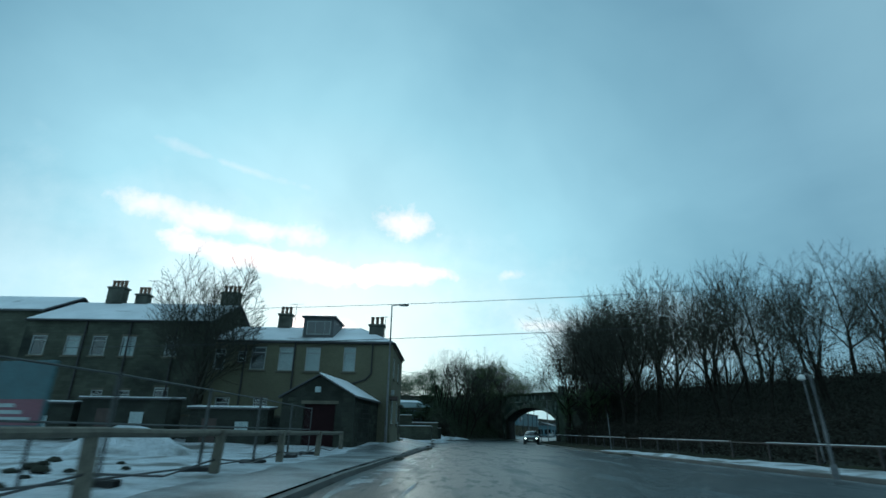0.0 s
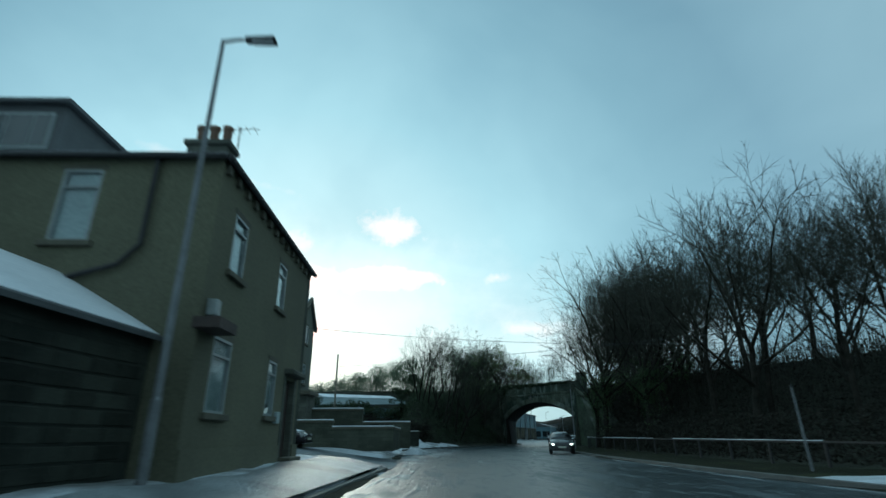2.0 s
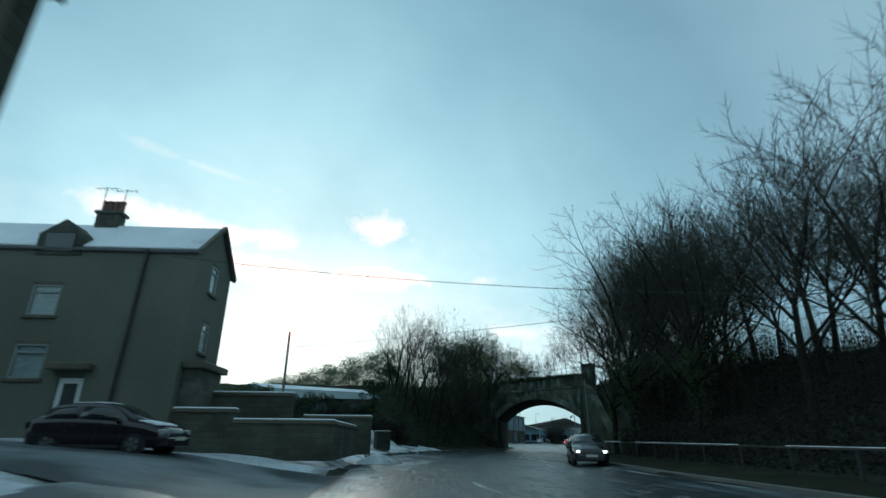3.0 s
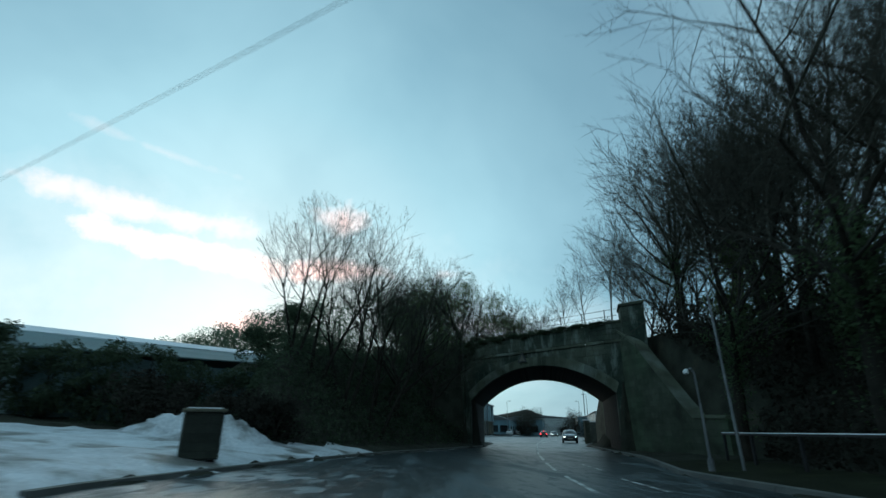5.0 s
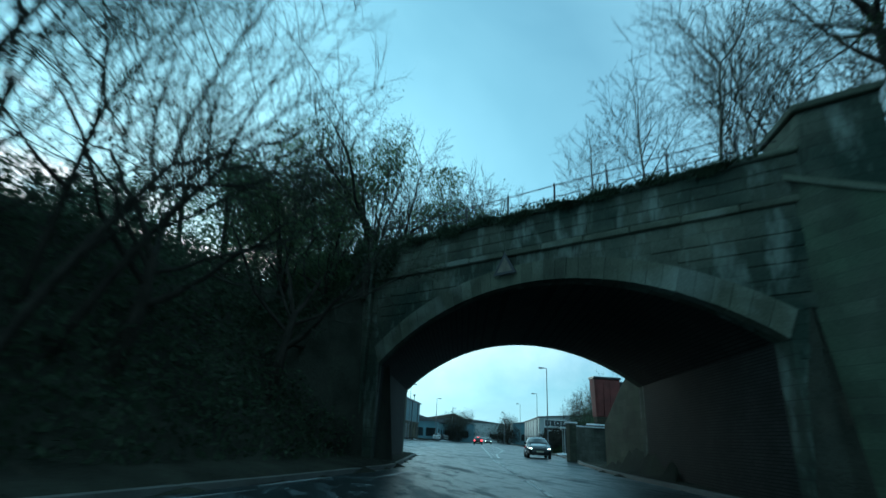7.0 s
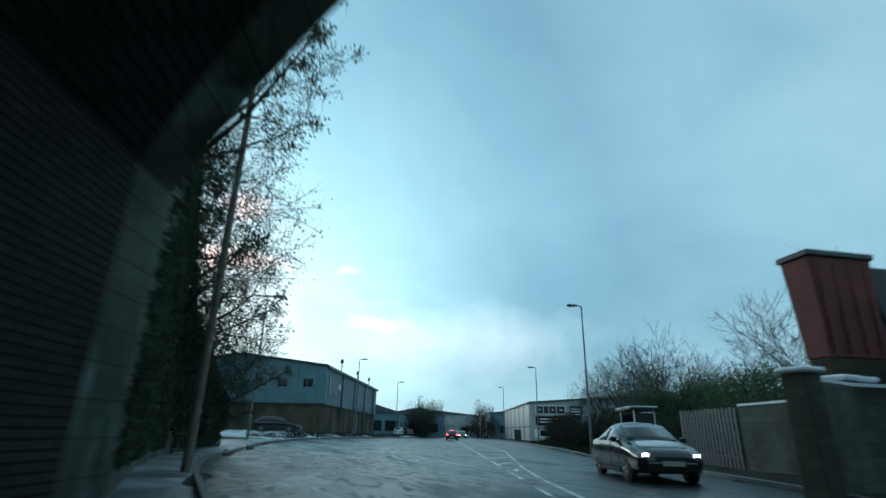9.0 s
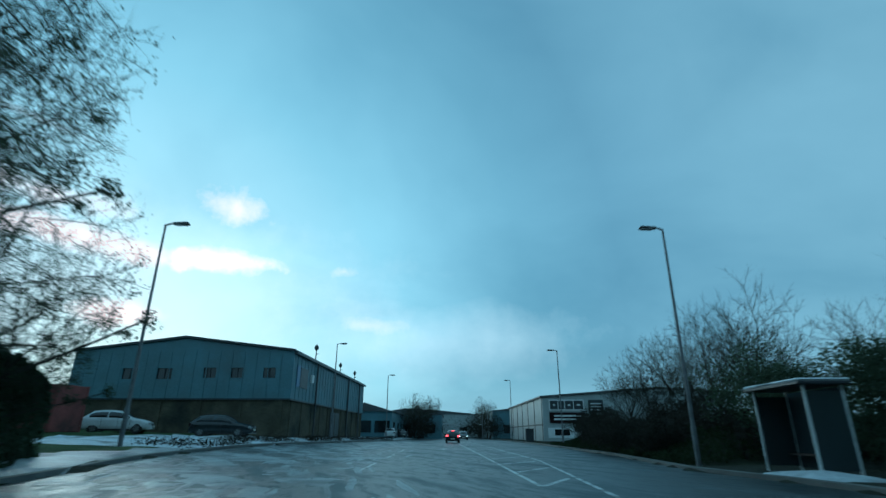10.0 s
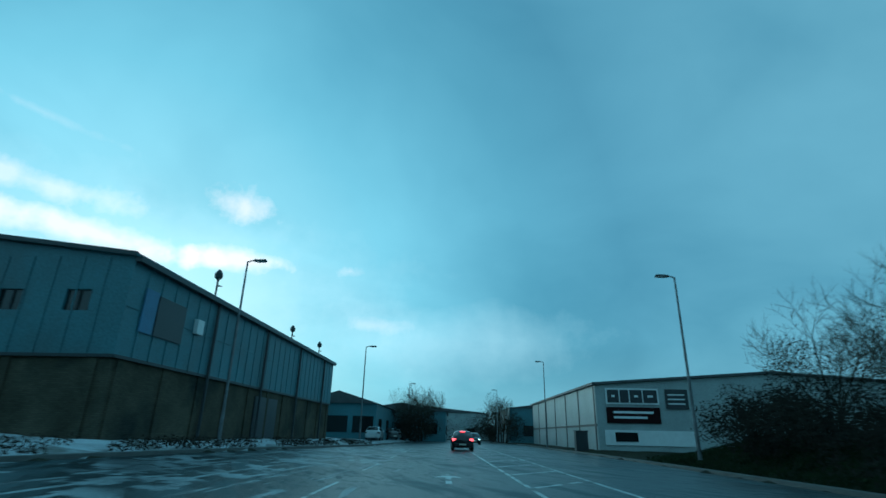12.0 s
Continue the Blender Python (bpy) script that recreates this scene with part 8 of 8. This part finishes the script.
def saplings(name, label, sample, count, low, high, seed):
    """Thin upright stems, too many to count."""
    g = np.random.default_rng(seed)
    x, y = sample(g, count)
    n_ = len(x)
    z = ground_z(x, y) - 0.1
    h = g.uniform(low, high, n_) * (1 if high < 3 else np.interp(y, [0, 25, 45, 60], [0.6, 0.65, 0.85, 1.0]))
    tip = np.stack([x + g.normal(size=n_) * 0.09 * h, y + g.normal(size=n_) * 0.09 * h, z + h], 1)
    r = 0.008 + 0.005 * h
    v = np.empty((n_, 4, 3))
    for k in range(3):
        t = 2 * math.pi * k / 3
        v[:, k] = np.stack([x + r * math.cos(t), y + r * math.sin(t), z], 1)
    v[:, 3] = tip
    i = np.arange(n_)[:, None] * 4
    f = np.concatenate([i + np.array([[0, 1, 3]]), i + np.array([[1, 2, 3]]), i + np.array([[2, 0, 3]])])
    return tagged(raw(name, v.reshape(-1, 3).tolist(), f.tolist(), "twig"), label, "saplings", kind="stuff")


def crest(g, n):
    y = g.uniform(4, 84, n)
    toe = np.interp(y, [r[0] for r in TOE_R], [r[1] for r in TOE_R]); top = np.interp(y, [r[0] for r in TOP_R], [r[1] for r in TOP_R])
    x = toe + 2.0 + (np.minimum(top, toe + 24) - toe) * g.uniform(0.25, 1.15, n)
    return x, y


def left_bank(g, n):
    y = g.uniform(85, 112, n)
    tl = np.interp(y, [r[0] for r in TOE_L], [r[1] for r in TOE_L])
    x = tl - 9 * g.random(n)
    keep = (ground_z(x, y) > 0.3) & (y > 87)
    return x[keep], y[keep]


def far_left_bank(g, n):
    y = g.uniform(116.5, 140, n)
    x = at(KERB_L, y) - 1.9 - 4.0 * g.random(n) ** 1.8
    return x, y


def hedge_mound(g, n):
    y = g.uniform(136, 158, n)
    x = at(KERB_R, y) + 3.0 + 9 * g.random(n)
    return x, y


undergrowth("undergrowth", "dark dead brambles and ivy covering the wooded bank", right_bank, 76000, 0.11, "bramble", 1, 2.0)
saplings("saplings", "thin crowded saplings among the trees on the bank", crest, 7000, 1.2, 4.2, 21)
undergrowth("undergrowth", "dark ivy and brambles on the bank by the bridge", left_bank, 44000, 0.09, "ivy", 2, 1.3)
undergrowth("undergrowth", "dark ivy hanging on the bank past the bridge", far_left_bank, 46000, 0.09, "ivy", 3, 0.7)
g_ = np.random.default_rng(31)
yy_ = g_.uniform(117, 138.4, 22000)
tops = np.interp(yy_, BANK_Y, BANK_Z)
c_ = np.stack([at(KERB_L, yy_) - 1.3 + 0.16 * g_.random(len(yy_)), yy_, tops * (1 - g_.random(len(yy_)) ** 1.4 * 0.95) + 0.15], 1)
keep_ = np.sin(c_[:, 1] * 1.1) * np.sin(c_[:, 2] * 0.9 + c_[:, 1] * 0.4) > -0.35
c_ = c_[keep_]
u_ = g_.normal(size=c_.shape); u_ /= np.linalg.norm(u_, axis=1)[:, None]
w_ = np.cross(u_, g_.normal(size=c_.shape)); w_ /= np.linalg.norm(w_, axis=1)[:, None]
v_ = np.stack([c_ - u_ * 0.08, c_ + w_ * 0.05, c_ + u_ * 0.08, c_ - w_ * 0.05], 1).reshape(-1, 3)
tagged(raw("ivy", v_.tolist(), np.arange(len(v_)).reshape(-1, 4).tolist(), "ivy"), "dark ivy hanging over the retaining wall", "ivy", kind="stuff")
# ivy and scrub over the parapet, thickest at its overgrown left end
g_ = np.random.default_rng(57)
n_ = 26000
s_ = -4.2 + 17.0 * g_.random(n_) ** 1.9
thick_ = np.interp(s_, [-4.2, 0.0, 2.0, 4.5, 13], [1.0, 0.9, 0.42, 0.2, 0.12])
fall_ = g_.random(n_) ** 1.5 * np.interp(s_, [-4.2, -0.5, 1.2, 3.0, 13], [4.6, 2.6, 1.0, 0.35, 0.18]) * (0.6 + 0.4 * np.sin(s_ * 2.3 + 1.0))
z_ = PARAPET + 0.3 * thick_ * (1 + np.sin(s_ * 3.1)) + 0.15 - fall_ + g_.normal(size=n_) * 0.08
out_ = np.where(z_ < PARAPET + 0.15, 0.1 + 0.16 * g_.random(n_) * thick_ + 0.04, g_.uniform(-0.5, 0.2, n_))
keep_ = g_.random(n_) < 0.25 + 0.75 * (np.sin(s_ * 4.3 + z_ * 1.7) > -0.3)
px_ = NEAR_L[0] + FACE_A.x * s_ - FACE_N.x * out_
py_ = NEAR_L[1] + FACE_A.y * s_ - FACE_N.y * out_
c_ = np.stack([px_, py_, z_], 1)[keep_]
u_ = g_.normal(size=c_.shape); u_ /= np.linalg.norm(u_, axis=1)[:, None]
w_ = np.cross(u_, g_.normal(size=c_.shape)); w_ /= np.linalg.norm(w_, axis=1)[:, None]
v_ = np.stack([c_ - u_ * 0.055, c_ + w_ * 0.035, c_ + u_ * 0.055, c_ - w_ * 0.035], 1).reshape(-1, 3)
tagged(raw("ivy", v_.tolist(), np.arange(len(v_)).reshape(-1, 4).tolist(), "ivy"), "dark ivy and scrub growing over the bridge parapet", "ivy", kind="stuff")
undergrowth("undergrowth", "dead brambles behind the grassy verge", hedge_mound, 9000, 0.14, "bramble", 4, 0.9)


def grass_tufts(g, n):
    y = g.uniform(136, 168, n)
    x = at(KERB_R, y) + 0.3 + 3.8 * g.random(n)
    return x, y


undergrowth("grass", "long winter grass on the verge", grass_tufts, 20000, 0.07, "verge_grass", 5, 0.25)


def foot_strip(g, n):
    y = g.uniform(146, 192, n)
    x = at(KERB_L, y) - 0.2 - 2.6 * g.random(n) ** 1.3
    keep = np.sin(y * 1.7) + np.sin(y * 0.6 + 1) + np.sin(x * 2.3) > -0.6
    return x[keep], y[keep]


undergrowth("grass", "rough grass and dead weeds at the warehouse foot", foot_strip, 9000, 0.06, "bramble", 6, 0.25)


# far wooded hills that close the view
def hill(name, label, pts, mat):
    verts, faces = [], []
    for i, (x, y, h) in enumerate(pts):
        verts += [(x, y, -2), (x, y, h * 0.75), (x + 6, y + 30, h), (x + 10, y + 160, h * 0.7)]
    for i in range(len(pts) - 1):
        for c in range(3):
            a = i * 4 + c
            faces.append((a, a + 4, a + 5, a + 1))
    return tagged(raw(name, verts, faces, mat, smooth=True), label, "hill", kind="structure")


hp = []
for i in range(61):
    a = radians(-75 + 110 * i / 60)
    rr = 560 + 60 * math.sin(i * 0.7)
    hp.append((math.sin(a) * rr * -1 + 60, math.cos(a) * rr + 60, 14 + 9 * math.sin(i * 0.37) + 5 * math.sin(i * 1.3) + (i % 3)))
hill("backdrop", "low wooded hills in the winter haze", hp, "bramble")

# ---- single stones of the nearest walls ----


def stone_courses(parent, place, length, z0, z1, bw, bh, free, mat, seed, proud=0.03):
    """Coursed blocks standing a little proud of a wall. place(u, z) gives the matrix of a block's middle; free(u0, u1, za, zb) tells where one may sit."""
    r_ = random.Random(seed)
    kinds = []
    for f in (0.75, 1.0, 1.3):
        for v in range(2):
            l_, h_ = bw * f / 2 - 0.008, bh / 2 - 0.008
            q = [[(sx * (l_ - r_.uniform(0, 0.012)), sz * (h_ - r_.uniform(0, 0.012))) for sx, sz in ((-1, -1), (1, -1), (1, 1), (-1, 1))] for _ in range(2)]
            d = proud * r_.uniform(0.7, 1.3)
            me = Shape().prism([(x, 0.03, z) for x, z in q[0]], [(x * 0.97, -d, z * 0.95) for x, z in q[1]]).mesh("stone", mat, 0.012)
            kinds.append((bw * f, me))
    z = z0
    while z + bh <= z1 + 0.01:
        u = -r_.uniform(0, bw * 0.6)
        while u < length:
            w, me = r_.choice(kinds)
            if u >= 0 and u + w <= length and free(u, u + w, z, z + bh):
                ob = new("stone", me)
                ob.parent = parent
                ob.matrix_basis = place(u + w / 2, z + bh / 2)
            u += w
        z += bh


def face_place(u, z):
    x, y, _ = on_face(u - 2.0, z)
    return pose(x, y, z, 0, 0, math.degrees(math.atan2(FACE_A.y, FACE_A.x)))


def face_free(u0, u1, za, zb):
    a, b = u0 - 2.0, u1 - 2.0
    if a < -0.45 and b > -1.35:
        return False
    if za > 6.7:
        return za > 6.97 and b < face_len + 0.85
    if b < -0.02 or a > face_len + 0.02:
        return b < face_len + 1.4
    over = max(arch_z(min(max(q, 0), face_len)) for q in (a, b, (a + b) / 2))
    return za > over + 0.62 and zb < 6.76


stone_courses(bridge, face_place, face_len + 3.2, 0.1, 6.75, 0.85, 0.37, face_free, "face_block", 41, 0.025)
stone_courses(bridge, face_place, face_len + 3.2, 6.98, PARAPET, 0.85, 0.355, face_free, "face_block", 42, 0.02)
stone_courses(garage, lambda u, z: pose(GX1, GY0 + u, z, 0, 0, 90), GY1 - GY0, GB + 0.1, GE - 0.25, 0.55, 0.25, lambda *q: True, "garage_block", 43, 0.02)
stone_courses(garage, lambda u, z: pose(GX0 + u, GY0, z, 0, 0, 0), GX1 - GX0, GB + 0.1, GE - 0.02, 0.5, 0.25, lambda a, b, za, zb: b < 1.05 or a > 3.2 or za > 2.65, "garage_block", 44, 0.02)
